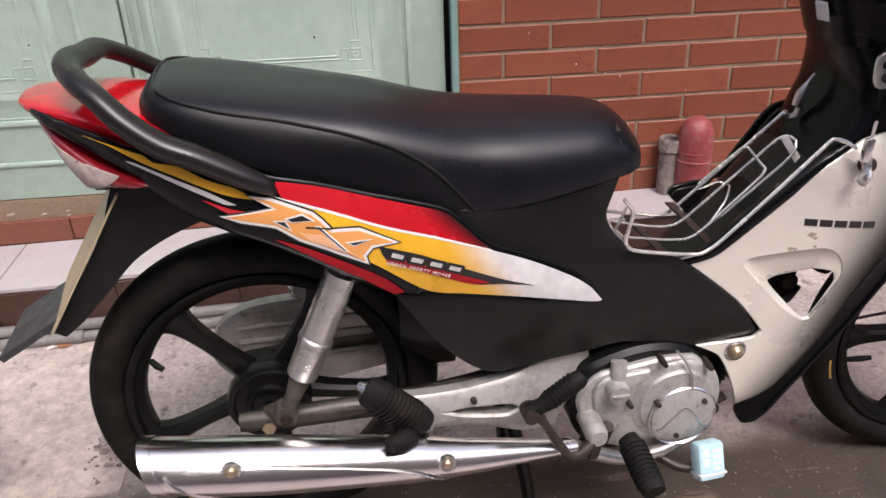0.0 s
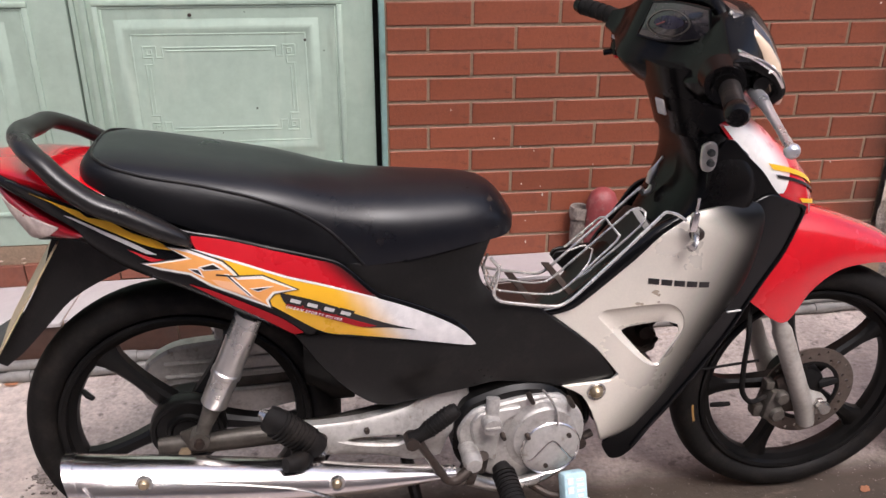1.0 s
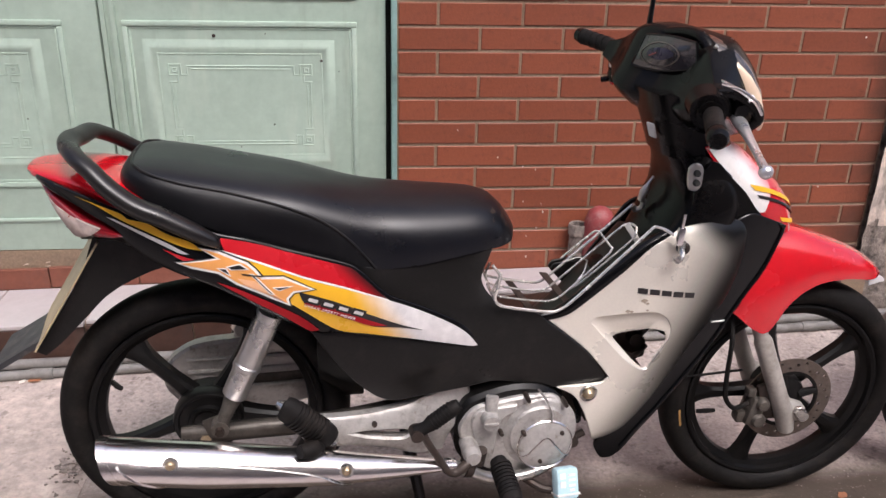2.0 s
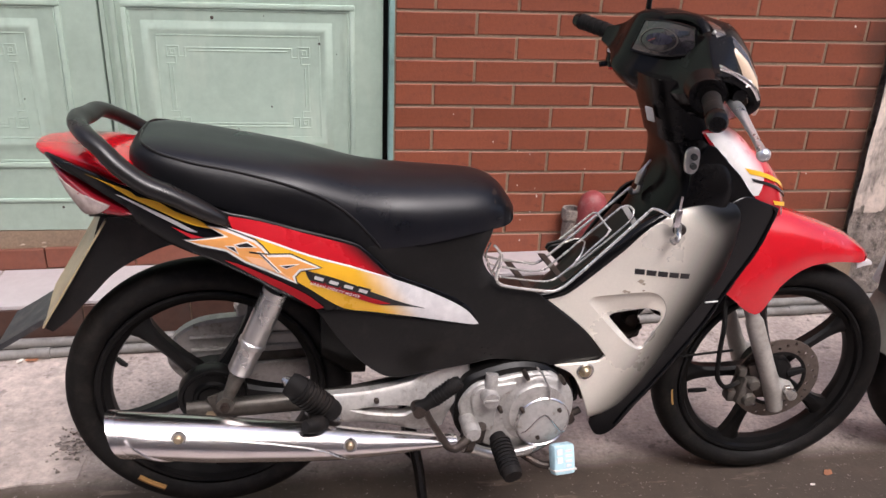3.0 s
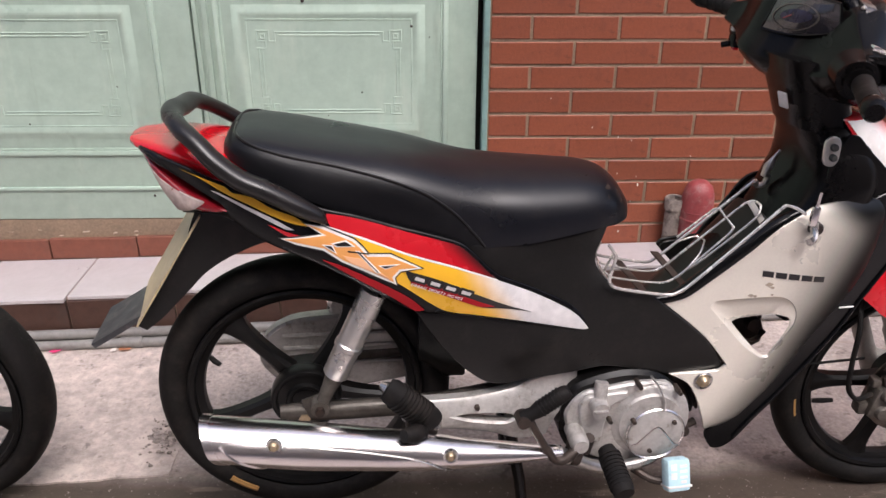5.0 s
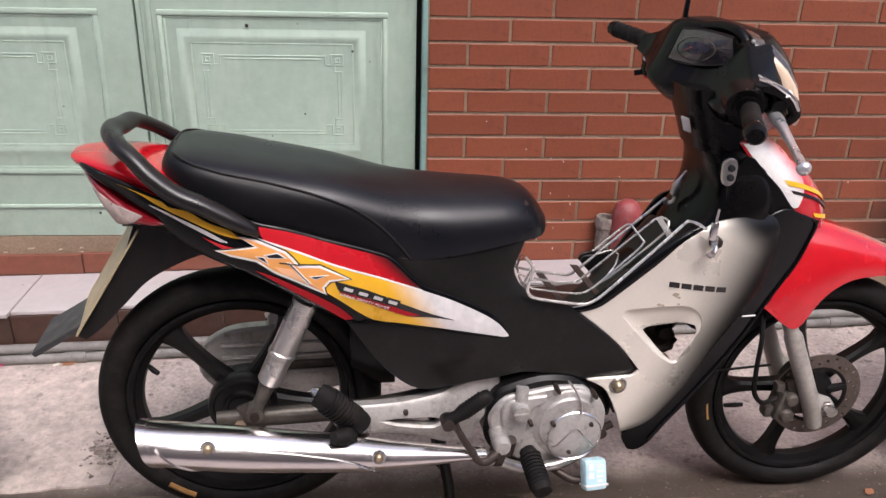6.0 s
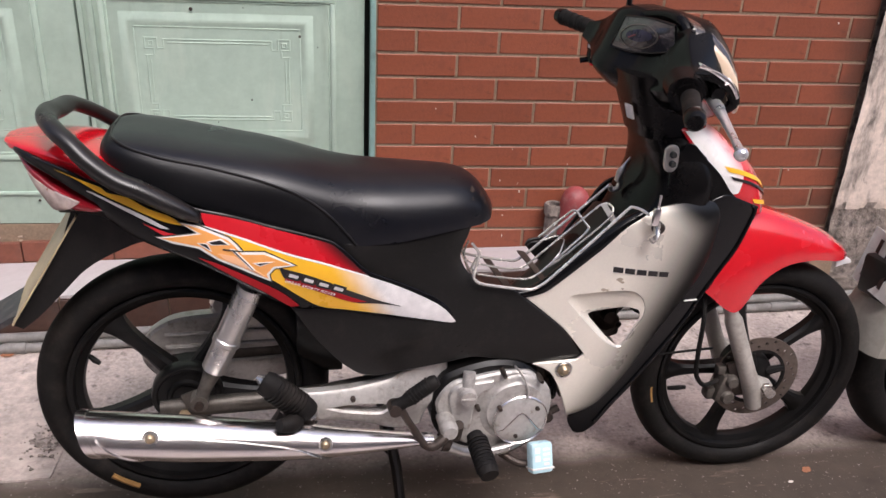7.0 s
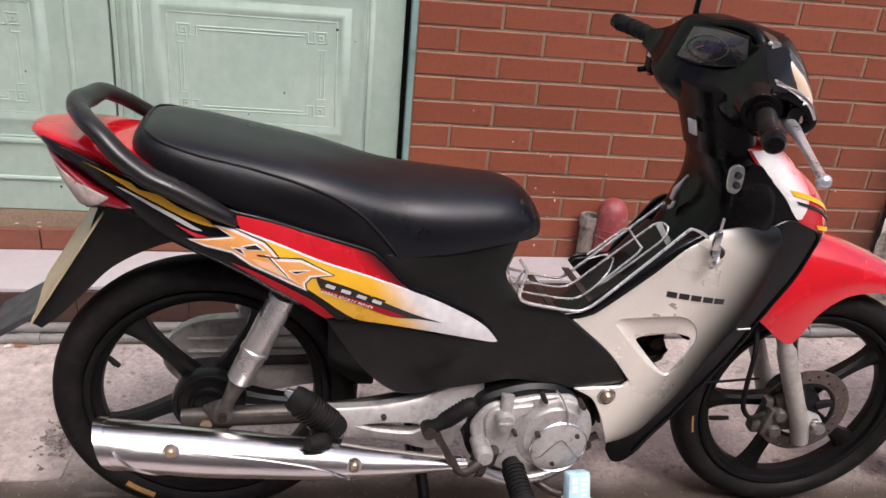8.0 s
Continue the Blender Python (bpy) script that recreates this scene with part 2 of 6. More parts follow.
    t.links.new(way.outputs[0], n.inputs["Vector"])
    ramp = t.nodes.new("ShaderNodeMapRange")
    ramp.inputs["From Min"].default_value, ramp.inputs["From Max"].default_value, ramp.inputs["To Max"].default_value = low, high, amount
    t.links.new(n.outputs[0], ramp.inputs["Value"])
    mix = t.nodes.new("ShaderNodeMix")
    mix.data_type = "RGBA"
    t.links.new(ramp.outputs[0], mix.inputs["Factor"])
    t.links.new(old, mix.inputs["A"])
    mix.inputs["B"].default_value = (*other, 1)
    t.links.new(mix.outputs["Result"], p.inputs["Base Color"])


# CONCRETE darkens to brown from y 1.46 down to 1.33, with an uneven edge
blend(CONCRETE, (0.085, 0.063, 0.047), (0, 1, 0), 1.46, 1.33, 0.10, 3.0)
# then pales again on unseen floor, added to brighten what the chrome reflects
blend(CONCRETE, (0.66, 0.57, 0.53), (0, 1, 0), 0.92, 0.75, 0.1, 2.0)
speckle(CONCRETE, (0.05, 0.036, 0.028), 26, 0.58, 0.68, 0.6)
speckle(CONCRETE, (0.34, 0.26, 0.2), 9, 0.62, 0.7, 0.35, (0.5, 2.4, 1))
speckle(CONCRETE, (0.5, 0.44, 0.4), 120, 0.64, 0.72, 0.6)
speckle(SLAB, (0.16, 0.13, 0.115), 30, 0.6, 0.68, 0.6)
speckle(SLAB, (0.64, 0.56, 0.5), 14, 0.58, 0.68, 0.6)
speckle(ALU, (0.2, 0.15, 0.1), 45, 0.6, 0.7, 0.5)
speckle(PLASTER, (0.05, 0.045, 0.042), 22, 0.58, 0.66, 0.55, (1, 1, 0.5))
speckle(BRICK, (0.10, 0.03, 0.02), 60, 0.6, 0.7, 0.5)
speckle(GREEN, (0.24, 0.28, 0.22), 8, 0.6, 0.74, 0.35, (2.5, 2.5, 0.35))
speckle(GREEN, (0.52, 0.6, 0.5), 6, 0.56, 0.7, 0.4, (2.0, 2.0, 0.4))
# bricks darken unevenly towards the edge where they meet the pier
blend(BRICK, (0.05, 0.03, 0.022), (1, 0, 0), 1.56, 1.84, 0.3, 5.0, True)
# leg shield: silver, its front fade to black painting in the curve's shade too
SILVERFADE = blend(mat("silver_with_painted_shade", (0.83, 0.775, 0.68), 0.3, metal=0.28, var=0.06, fine=200, coarse=3, bump=0.02, depth=0.0005, rvar=0.05, dirt=(0.5, 0.45, 0.38), amount=0.1), (0.008, 0.008, 0.008), (0.93, 0, -0.36), 0.575, 0.745, 0.0, 5.0)
# upper edge darkened the same way, for the shade of its bend
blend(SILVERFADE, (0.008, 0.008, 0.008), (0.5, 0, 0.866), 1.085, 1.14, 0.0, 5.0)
FADE = blend(mat("fading_decal", (0.85, 0.46, 0.02), 0.35, var=0.05, fine=40, bump=0.0, coat=0.2), (0.92, 0.88, 0.88), (1, 0, 0.6), 0.668, 0.745, 0.02, 12.0)
# white sky glare on the cowl, painted as a fade into the red
COWLGLARE = blend(mat("painted_white_glare", (0.85, 0.81, 0.79), 0.3, var=0.08, fine=40, bump=0.0, coat=0.5), (0.85, 0.12, 0.14), (0.75, 0, 0.66), 1.338, 1.385, 0.01, 12.0)
REDFADE = blend(mat("fading_red_decal", (0.50, 0.006, 0.014), 0.3, var=0.05, fine=40, bump=0.0, coat=0.5), (0.01, 0.008, 0.008), (0.7, 0, 0.7), 0.662, 0.698, 0.0, 12.0)


# ---------------------------------------------------------------- mesh helpers
def part(name, bm, material, parent=None, label="", crease=0.6):
    """Link a bmesh as one mesh object, smooth but for its sharp edges."""
    bmesh.ops.recalc_face_normals(bm, faces=bm.faces)
    for f in bm.faces:
        f.smooth = True
    for e in bm.edges:
        if len(e.link_faces) == 2 and e.calc_face_angle(0) > crease:
            e.smooth = False
    me = bpy.data.meshes.new(name)
    bm.to_mesh(me)
    bm.free()
    me.materials.append(material)
    ob = new(name, me)
    if parent:
        ob.parent = parent
    if label:
        tagged(ob, label)
    return ob


def grid_faces(bm, rings, closed=True, cap=True):
    """Skin a list of equal rings of points."""
    vs = [[bm.verts.new(p) for p in r] for r in rings]
    n = len(vs[0])
    for a, b in zip(vs, vs[1:]):
        for i in range(n if closed else n - 1):
            j = (i + 1) % n
            bm.faces.new((a[i], a[j], b[j], b[i]))
    if cap and closed:
        for r in (vs[0], vs[-1]):
            bm.faces.new(r)
    return bm


def spline(points, per=6, closed=False):
    """Catmull-Rom through the points (tuples of any length), which keeps sharp turns sharp."""
    p = [np.array(q, float) for q in points]
    n, out = len(p), []

    def tangent(i):
        if not closed and i in (0, n - 1):
            return (p[1] - p[0]) if i == 0 else (p[-1] - p[-2])
        a, b = p[i] - p[i - 1], p[(i + 1) % n] - p[i]
        turn = a @ b / (np.linalg.norm(a) * np.linalg.norm(b) + 1e-9)
        la, lb = np.linalg.norm(a), np.linalg.norm(b)
        t = (a / la + b / lb) * min(la, lb) / 2 if la > 0 and lb > 0 else a * 0
        return t if turn > 0.5 else t * 0.0

    for i in range(n if closed else n - 1):
        a, b, ta, tb = p[i], p[(i + 1) % n], tangent(i), tangent((i + 1) % n)
        for k in range(per):
            s = k / per
            out.append(a * (2 * s**3 - 3 * s**2 + 1) + ta * (s**3 - 2 * s**2 + s) + b * (3 * s**2 - 2 * s**3) + tb * (s**3 - s**2))
    if not closed:
        out.append(p[-1])
    return [tuple(float(x) for x in q) for q in out]


def tube(points, r, segs=10, smooth=0, flat=1.0, bm=None, closed=False):
    """A round bar along points; r: one radius or one for each point; flat: the height of its section over its width."""
    bm = bm or bmesh.new()
    rs = list(r) if isinstance(r, (list, tuple)) else [r] * len(points)
    if smooth:
        q = spline([(*p, s) for p, s in zip(points, rs)], smooth, closed)
        points, rs = [a[:3] for a in q], [a[3] for a in q]
    pts = [Vector(p) for p in points]
    n = len(pts)
    side, rings = None, []
    for i, p in enumerate(pts):
        if closed:
            d = (pts[(i + 1) % n] - pts[i - 1]).normalized()
        else:
            d = (pts[min(i + 1, n - 1)] - pts[max(i - 1, 0)]).normalized()
        if side is None:
            side = d.cross(Vector((0, 0, 1)) if abs(d.z) < 0.9 else Vector((0, 1, 0))).normalized()
        side = (side - d * side.dot(d)).normalized()
        up = side.cross(d)
        rings.append([p + rs[i] * (math.cos(a) * side + flat * math.sin(a) * up) for a in (2 * math.pi * k / segs for k in range(segs))])
    if closed:
        rings.append(rings[0])
        grid_faces(bm, rings, cap=False)
        bmesh.ops.remove_doubles(bm, verts=bm.verts, dist=1e-6)
        return bm
    return grid_faces(bm, rings)


def lathe(profile, centre, axis, segs=32, bm=None, start=0.0, turn=2 * math.pi):
    """Turn a profile of (radius, height along the axis) round an axis."""
    bm = bm or bmesh.new()
    a = Vector(axis).normalized()
    s = a.cross(Vector((0, 0, 1)) if abs(a.z) < 0.9 else Vector((1, 0, 0))).normalized()
    t = a.cross(s)
    full = turn > 6.28
    rings = []
    for k in range(segs if full else segs + 1):
        w = start + turn * k / segs
        d = math.cos(w) * s + math.sin(w) * t
        rings.append([Vector(centre) + a * h + d * r for r, h in profile])
    if full:
        rings.append(rings[0])
    vs = [[bm.verts.new(p) for p in r] for r in rings]
    for x, y in zip(vs, vs[1:]):
        for i in range(len(profile) - 1):
            bm.faces.new((x[i], x[i + 1], y[i + 1], y[i]))
    bmesh.ops.remove_doubles(bm, verts=bm.verts, dist=1e-6)
    return bm


def rbox(centre, size, bevel=0.004, m=None, bm=None, segs=2):
    """A box with rounded edges."""
    b = bmesh.new()
    bmesh.ops.create_cube(b, size=1.0, matrix=Matrix.Diagonal((*size, 1)))
    if bevel:
        bmesh.ops.bevel(b, geom=list(b.edges), offset=min(bevel, 0.45 * min(size)), segments=segs, affect="EDGES", profile=0.5)
    b.transform(Matrix.Translation(centre) @ (m or Matrix()))
    if bm is None:
        return b
    me = bpy.data.meshes.new("tmp")
    b.to_mesh(me)
    b.free()
    bm.from_mesh(me)
    bpy.data.meshes.remove(me)
    return bm


def sheet(outline, depth, thick=0.004, holes=(), fine=0.03, smooth=4, lip=0.0015, bm=None, plane="uw"):
    """A curved panel: an outline (with holes) in side view, laid on the surface v = depth(u, w), with chamfered edges and thickness towards +v."""
    b = bmesh.new()
    loops = [outline, *holes]
    edges = []
    for loop in loops:
        pts = spline(loop, smooth, True) if smooth else loop
        vs = [b.verts.new((x, 0, z)) for x, z in pts]
        edges += [b.edges.new((vs[i], vs[(i + 1) % len(vs)])) for i in range(len(vs))]
    bmesh.ops.triangle_fill(b, edges=edges, use_beauty=True, normal=(0, -1, 0))
    for _ in range(5):
        long = [e for e in b.edges if e.calc_length() > fine and not e.is_boundary]
        if not long:
            break
        bmesh.ops.subdivide_edges(b, edges=long, cuts=1)
        bmesh.ops.triangulate(b, faces=[f for f in b.faces if len(f.verts) > 3])
        bmesh.ops.beautify_fill(b, faces=b.faces, edges=[e for e in b.edges if not e.is_boundary])
    rim = [e for e in b.edges if e.is_boundary]
    out = {}
    for e in rim:
        f = e.link_faces[0]
        mid = f.calc_center_median()
        a, c = e.verts[0].co, e.verts[1].co
        d = (c - a).normalized()
        nrm = Vector((d.z, 0, -d.x))
        if nrm.dot((a + c) / 2 - mid) < 0:
            nrm = -nrm
        for v in e.verts:
            out[v] = out.get(v, Vector()) + nrm
    flat = [v for v in b.verts]
    steps = ((0.0, lip), (lip, lip), (thick, lip)) if lip else ((0, 0), (thick, 0))
    for v in flat:
        v.co.y = depth(v.co.x, v.co.z)
    rims = {}
    for v, n in out.items():
        n = n.normalized()
        row = [v]
        for k, (deep, wide) in enumerate(steps[1:]):
            w = b.verts.new(v.co + n * wide + Vector((0, deep, 0)))
            row.append(w)
        rims[v] = row
    for e in rim:
        r, s = rims[e.verts[0]], rims[e.verts[1]]
        for k in range(len(r) - 1):
            b.faces.new((r[k], s[k], s[k + 1], r[k + 1]))
    if bm is None:
        return b
    me = bpy.data.meshes.new("tmp")
    b.to_mesh(me)
    b.free()
    bm.from_mesh(me)
    bpy.data.meshes.remove(me)
    return bm


def lerp(table, x):
    return float(np.interp(x, [a for a, _ in table], [b for _, b in table]))


def loft(stations, n=24, power=2.6, mirror=True):
    """A body along u: stations of (u, half width, low, high[, power]); its section is a rounded arch with a flat foot."""
    rings = []
    for st in stations:
        u, b, lo, hi = st[:4]
        k = 2.0 / (st[4] if len(st) > 4 else power)
        ring = []
        for i in range(n + 1):
            a = math.pi * i / n
            c, s = math.cos(a), math.sin(a)
            ring.append((u, -b * math.copysign(abs(c) ** k, c), lo + (hi - lo) * abs(s) ** k))
        rings.append(ring)
    return grid_faces(bmesh.new(), rings)


def oval(stations, n=28, power=2.4):
    """A closed body along u: stations of (u, v, half width, low, high)."""
    rings, k = [], 2.0 / power
    for u, v, b, lo, hi in stations:
        ring = []
        for i in range(n):
            a = 2 * math.pi * i / n
            c, s = math.cos(a), math.sin(a)
            ring.append((u, v - b * math.copysign(abs(c) ** k, c), (lo + hi) / 2 + (hi - lo) / 2 * math.copysign(abs(s) ** k, s)))
        rings.append(ring)
    return grid_faces(bmesh.new(), rings)


def stack(stations, n=32, power=3.0):
    """An upright body: stations of (w, rear u, front u, half width)."""
    rings, k = [], 2.0 / power
    for w, r, f, b in stations:
        ring = []
        for i in range(n):
            a = 2 * math.pi * i / n
            c, s = math.cos(a), math.sin(a)
            ring.append(((r + f) / 2 + (f - r) / 2 * math.copysign(abs(c) ** k, c), b * math.copysign(abs(s) ** k, s), w))
        rings.append(ring)
    return grid_faces(bmesh.new(), rings)


def thing(name, label, category, m=None, group="", kind=""):
    ob = new(name)
    ob.empty_display_size = 0.05
    if m is not None:
        ob.matrix_world = m
    return tagged(ob, label, category, group, kind)


def merge(*bms):
    out = bmesh.new()
    for b in bms:
        me = bpy.data.meshes.new("tmp")
        b.to_mesh(me)
        b.free()
        out.from_mesh(me)
        bpy.data.meshes.remove(me)
    return out


# ---------------------------------------------------------------- the setting
GROUND = -0.012
bm = bmesh.new()
bmesh.ops.create_grid(bm, x_segments=2, y_segments=2, size=1.0, matrix=Matrix.Diagonal((300, 300, 1, 1)))
bm.transform(Matrix.Translation((0, 0, GROUND)))
ground = tagged(part("ground", bm, CONCRETE), "stained grey-brown concrete floor of the alley, darker in a band along it", "ground", kind="structure")

# the brick wall: a mortar bed with every brick proud of it
BX0, BX1, COURSE, BRICKL, JOINT = 0.140, 1.722, 0.071, 0.25, 0.008
wall = tagged(part("wall_north", rbox(((BX0 + BX1) / 2, 2.303, 1.65), (BX1 - BX0, 0.2, 3.3), 0), MORTAR),
              "wall clad in red-brown brick tiles with mortar joints", "wall", kind="structure")


def step_front(x):
    return 1.942 + 0.06 * (x + 1.0)


def step_top(x):
    """The tread climbs a little along the wall."""
    return 0.171 + 0.023 * (x + 1.0)


# step along the wall: core, white tread tiles, brown riser tiles
bm = bmesh.new()
vs = [bm.verts.new(p) for p in ((-4, step_front(-4) + 0.008, GROUND - 0.05), (1.72, step_front(1.72) + 0.008, GROUND - 0.05), (1.72, 2.202, GROUND - 0.05), (-4, 2.202, GROUND - 0.05))]
top = [bm.verts.new(v.co + Vector((0, 0, step_top(v.co.x) - 0.004 - GROUND + 0.05))) for v in vs]
bm.faces.new(vs), bm.faces.new(top)
for i in range(4):
    bm.faces.new((vs[i], vs[(i + 1) % 4], top[(i + 1) % 4], top[i]))
step = tagged(part("step", bm, MORTAR), "low tiled step along the house front", "step", kind="structure")

# wall over and beside the door, the pier, and unseen fronts closing the alley
part("wall_over_door", rbox((-2.94, 2.32, 2.9), (6.14, 0.18, 1.2), 0), HOUSE)
tagged(bpy.data.objects["wall_over_door"], "plain plastered wall over the metal door", "wall", kind="structure")
tagged(part("wall_west", rbox((-3.9, 2.31, 1.15), (4.2, 0.2, 2.3), 0), HOUSE), "plain plastered house wall", "wall", kind="structure")
# solid panel, dark in colour for the shade in the door's gaps
tagged(part("wall_behind_door", rbox((-0.83, 2.36, 1.15), (1.92, 0.1, 2.3), 0), DARKGAP), "panel behind the metal door, dark colour for the shade in its gaps", "wall", kind="structure")
# unseen walls, added and sized to shape how much sky reaches the bike
tagged(part("wall_south", rbox((0, -2.7, 2.1), (30, 0.25, 4.4), 0), HOUSEFAR), "unseen plastered wall added across the alley to narrow the sky", "wall", kind="structure")
tagged(part("wall_end", rbox((15.2, -0.3, 1.0), (0.25, 6.0, 2.2), 0), HOUSE), "unseen low wall added at the alley's end, kept low for sky light", "wall", kind="structure")
tagged(part("wall_east", rbox((9.2, 6.3, 1.3), (13.2, 0.2, 2.6), 0), HOUSE), "unseen plastered wall added and set back to let in sky light", "wall", kind="structure")


# ---------------------------------------------------------------- the motorcycle (u forward, v to its left side, w up)
BIKE = pose(-0.292, 1.232, 0, 0, 0, 4.5)
bike = thing("motorcycle", "red, black and silver step-through motorcycle on its centre stand", "motorcycle", BIKE)
RAX, FAX, TYRE = (0.0, 0.0, 0.342), (1.284, 0.0, 0.274), 0.286


def wheel(name, axle, half, rim, first, parent, label):
    """A cast wheel in the u-w plane: tyre, rim, hub, five spokes, valve."""
    w = new(name)
    w.parent = parent
    w.location = axle
    tagged(w, label)
    prof = []
    rr = (TYRE - rim) / 2
    for i in range(25):
        a = -0.8 * math.pi + 1.6 * math.pi * i / 24
        prof.append((rim + rr + rr * math.cos(a) * (1.0 if abs(a) < 1.2 else 0.98), half * 1.08 * math.sin(a)))
    prof.append(prof[0])
    tyre = part("tyre", lathe(prof, (0, 0, 0), (0, 1, 0), 96), RUBBER, w)
    # tread grooves: short slanted bars in pairs across the crown
    g = bmesh.new()
    for k in range(64):
        for s in (-1, 1):
            a = 2 * math.pi * (k + (0.5 if s > 0 else 0)) / 64
            tube([((TYRE - 0.0012 - 0.004 * abs(q)) * math.cos(a + s * 0.014 * q), s * half * (0.14 + 0.2 * q), (TYRE - 0.0012 - 0.004 * abs(q)) * math.sin(a + s * 0.014 * q)) for q in (0, 1, 2)], 0.0018, 4, bm=g)
    part("tread", g, DARKGAP, tyre)
    inner = rim - 0.022
    prof = [(rim + 0.006, -half * 0.8), (rim + 0.001, -half * 0.86), (rim - 0.006, -half * 0.78), (rim - 0.009, -half * 0.5), (inner, -half * 0.3),
            (inner - 0.003, 0), (inner, half * 0.3), (rim - 0.009, half * 0.5), (rim - 0.006, half * 0.78), (rim + 0.001, half * 0.86), (rim + 0.006, half * 0.8), (rim + 0.006, -half * 0.8)]
    part("rim", lathe(prof, (0, 0, 0), (0, 1, 0), 96), ALLOY, w)
    prof = [(0.008, -0.05), (0.03, -0.05), (0.046, -0.04), (0.05, -0.03), (0.052, 0.03), (0.03, 0.05), (0.008, 0.05), (0.008, -0.05)]
    part("hub", lathe(prof, (0, 0, 0), (0, 1, 0), 36), ALLOY, w)
    for k in range(5):
        a = first + 2 * math.pi * k / 5
        d, s = Vector((math.cos(a), 0, math.sin(a))), Vector((-math.sin(a), 0, math.cos(a)))
        rings = []
        for t in np.linspace(0, 1, 9):
            r = 0.04 + t * (inner - 0.036)
            wide = 0.019 - 0.006 * math.sin(math.pi * min(1, t * 1.1)) + 0.012 * max(0, t - 0.85) / 0.15 * 0.9
            deep = 0.02 - 0.006 * t
            rings.append([d * r + s * (wide * cu) + Vector((0, deep * cv, 0)) for cu, cv in ((-1, -0.6), (-0.55, -1), (0.55, -1), (1, -0.6), (1, 0.6), (0.55, 1), (-0.55, 1), (-1, 0.6))])
        part("spoke", grid_faces(bmesh.new(), rings), ALLOY, w)
    return w


rear = wheel("rear_wheel", RAX, 0.04, 0.222, radians(131), bike, "black five-spoke cast rear wheel with worn tyre")
front = wheel("front_wheel", FAX, 0.035, 0.224, radians(36), bike, "black five-spoke cast front wheel with worn tyre")
part("valve", tube([(-0.182, 0, 0.075), (-0.172, -0.01, 0.071), (-0.162, -0.016, 0.067)], [0.005, 0.006, 0.0045], 8), RUBBER, rear)
part("valve", tube([(-0.188, 0, -0.058), (-0.168, -0.01, -0.051), (-0.15, -0.016, -0.046)], [0.005, 0.006, 0.0045], 8), RUBBER, front)
# ochre paint marks on the tyre walls
for owner, a0, a1 in ((rear, -131, -117), (front, 186, 196)):
    pts = [((0.248 if owner is rear else 0.250) * math.cos(radians(a)), -0.0405 if owner is rear else -0.0345, (0.248 if owner is rear else 0.250) * math.sin(radians(a))) for a in np.linspace(a0, a1, 7)]
    part("paint_mark", tube(pts, 0.0062 if owner is rear else 0.004, 6, flat=1.0), TREADMARK, owner, "ochre paint mark on the tyre wall")
# drum brake plate, drum, sprocket carrier and axle of the rear wheel
part("brake_drum", lathe([(0.008, -0.056), (0.026, -0.056), (0.03, -0.061), (0.036, -0.061), (0.039, -0.054), (0.055, -0.053), (0.058, -0.058), (0.065, -0.058), (0.068, -0.053), (0.069, -0.03), (0.064, -0.02), (0.008, -0.02), (0.008, -0.056)], (0, 0, 0), (0, 1, 0), 40), ALLOY, rear)
part("axle_nut", lathe([(0.0, -0.118), (0.011, -0.118), (0.011, -0.104), (0.017, -0.104), (0.017, -0.1), (0.0, -0.1)], (0, 0, 0), (0, 1, 0), 6), SCREW, rear)

# front disc with holes, carrier and caliper
disc = new("brake_disc")
disc.parent = front
tagged(disc, "rust-brown drilled brake disc")
b = bmesh.new()
RO, RI, DV = 0.106, 0.074, -0.052
edges = []
for loop_r in (RO, RI):
    vs = [b.verts.new((loop_r * math.cos(2 * math.pi * k / 72), 0, loop_r * math.sin(2 * math.pi * k / 72))) for k in range(72)]
    edges += [b.edges.new((vs[i], vs[(i + 1) % 72])) for i in range(72)]
for k in range(30):
    a, r = 2 * math.pi * k / 30, (0.098, 0.09, 0.082)[k % 3]
    vs = [b.verts.new((r * math.cos(a) + 0.0038 * math.cos(2 * math.pi * q / 8), 0, r * math.sin(a) + 0.0038 * math.sin(2 * math.pi * q / 8))) for q in range(8)]
    edges += [b.edges.new((vs[i], vs[(i + 1) % 8])) for i in range(8)]
bmesh.ops.triangle_fill(b, edges=edges, use_beauty=True, normal=(0, -1, 0))
ext = bmesh.ops.extrude_face_region(b, geom=list(b.faces))
bmesh.ops.translate(b, verts=[v for v in ext["geom"] if isinstance(v, bmesh.types.BMVert)], vec=(0, 0.004, 0))
b.transform(Matrix.Translation((0, DV, 0)))
part("rotor", b, DISC, disc, crease=0.4)
part("carrier", merge(lathe([(0.066, DV), (0.074, DV), (0.074, DV + 0.004), (0.066, DV + 0.004), (0.066, DV)], (0, 0, 0), (0, 1, 0), 48),
                      *[tube([(0.03 * math.cos(a), DV + 0.008, 0.03 * math.sin(a)), (0.07 * math.cos(a), DV + 0.003, 0.07 * math.sin(a))], [0.011, 0.008], 8) for a in (0.3 + 2 * math.pi * k / 4 for k in range(4))]), ALLOY, disc)
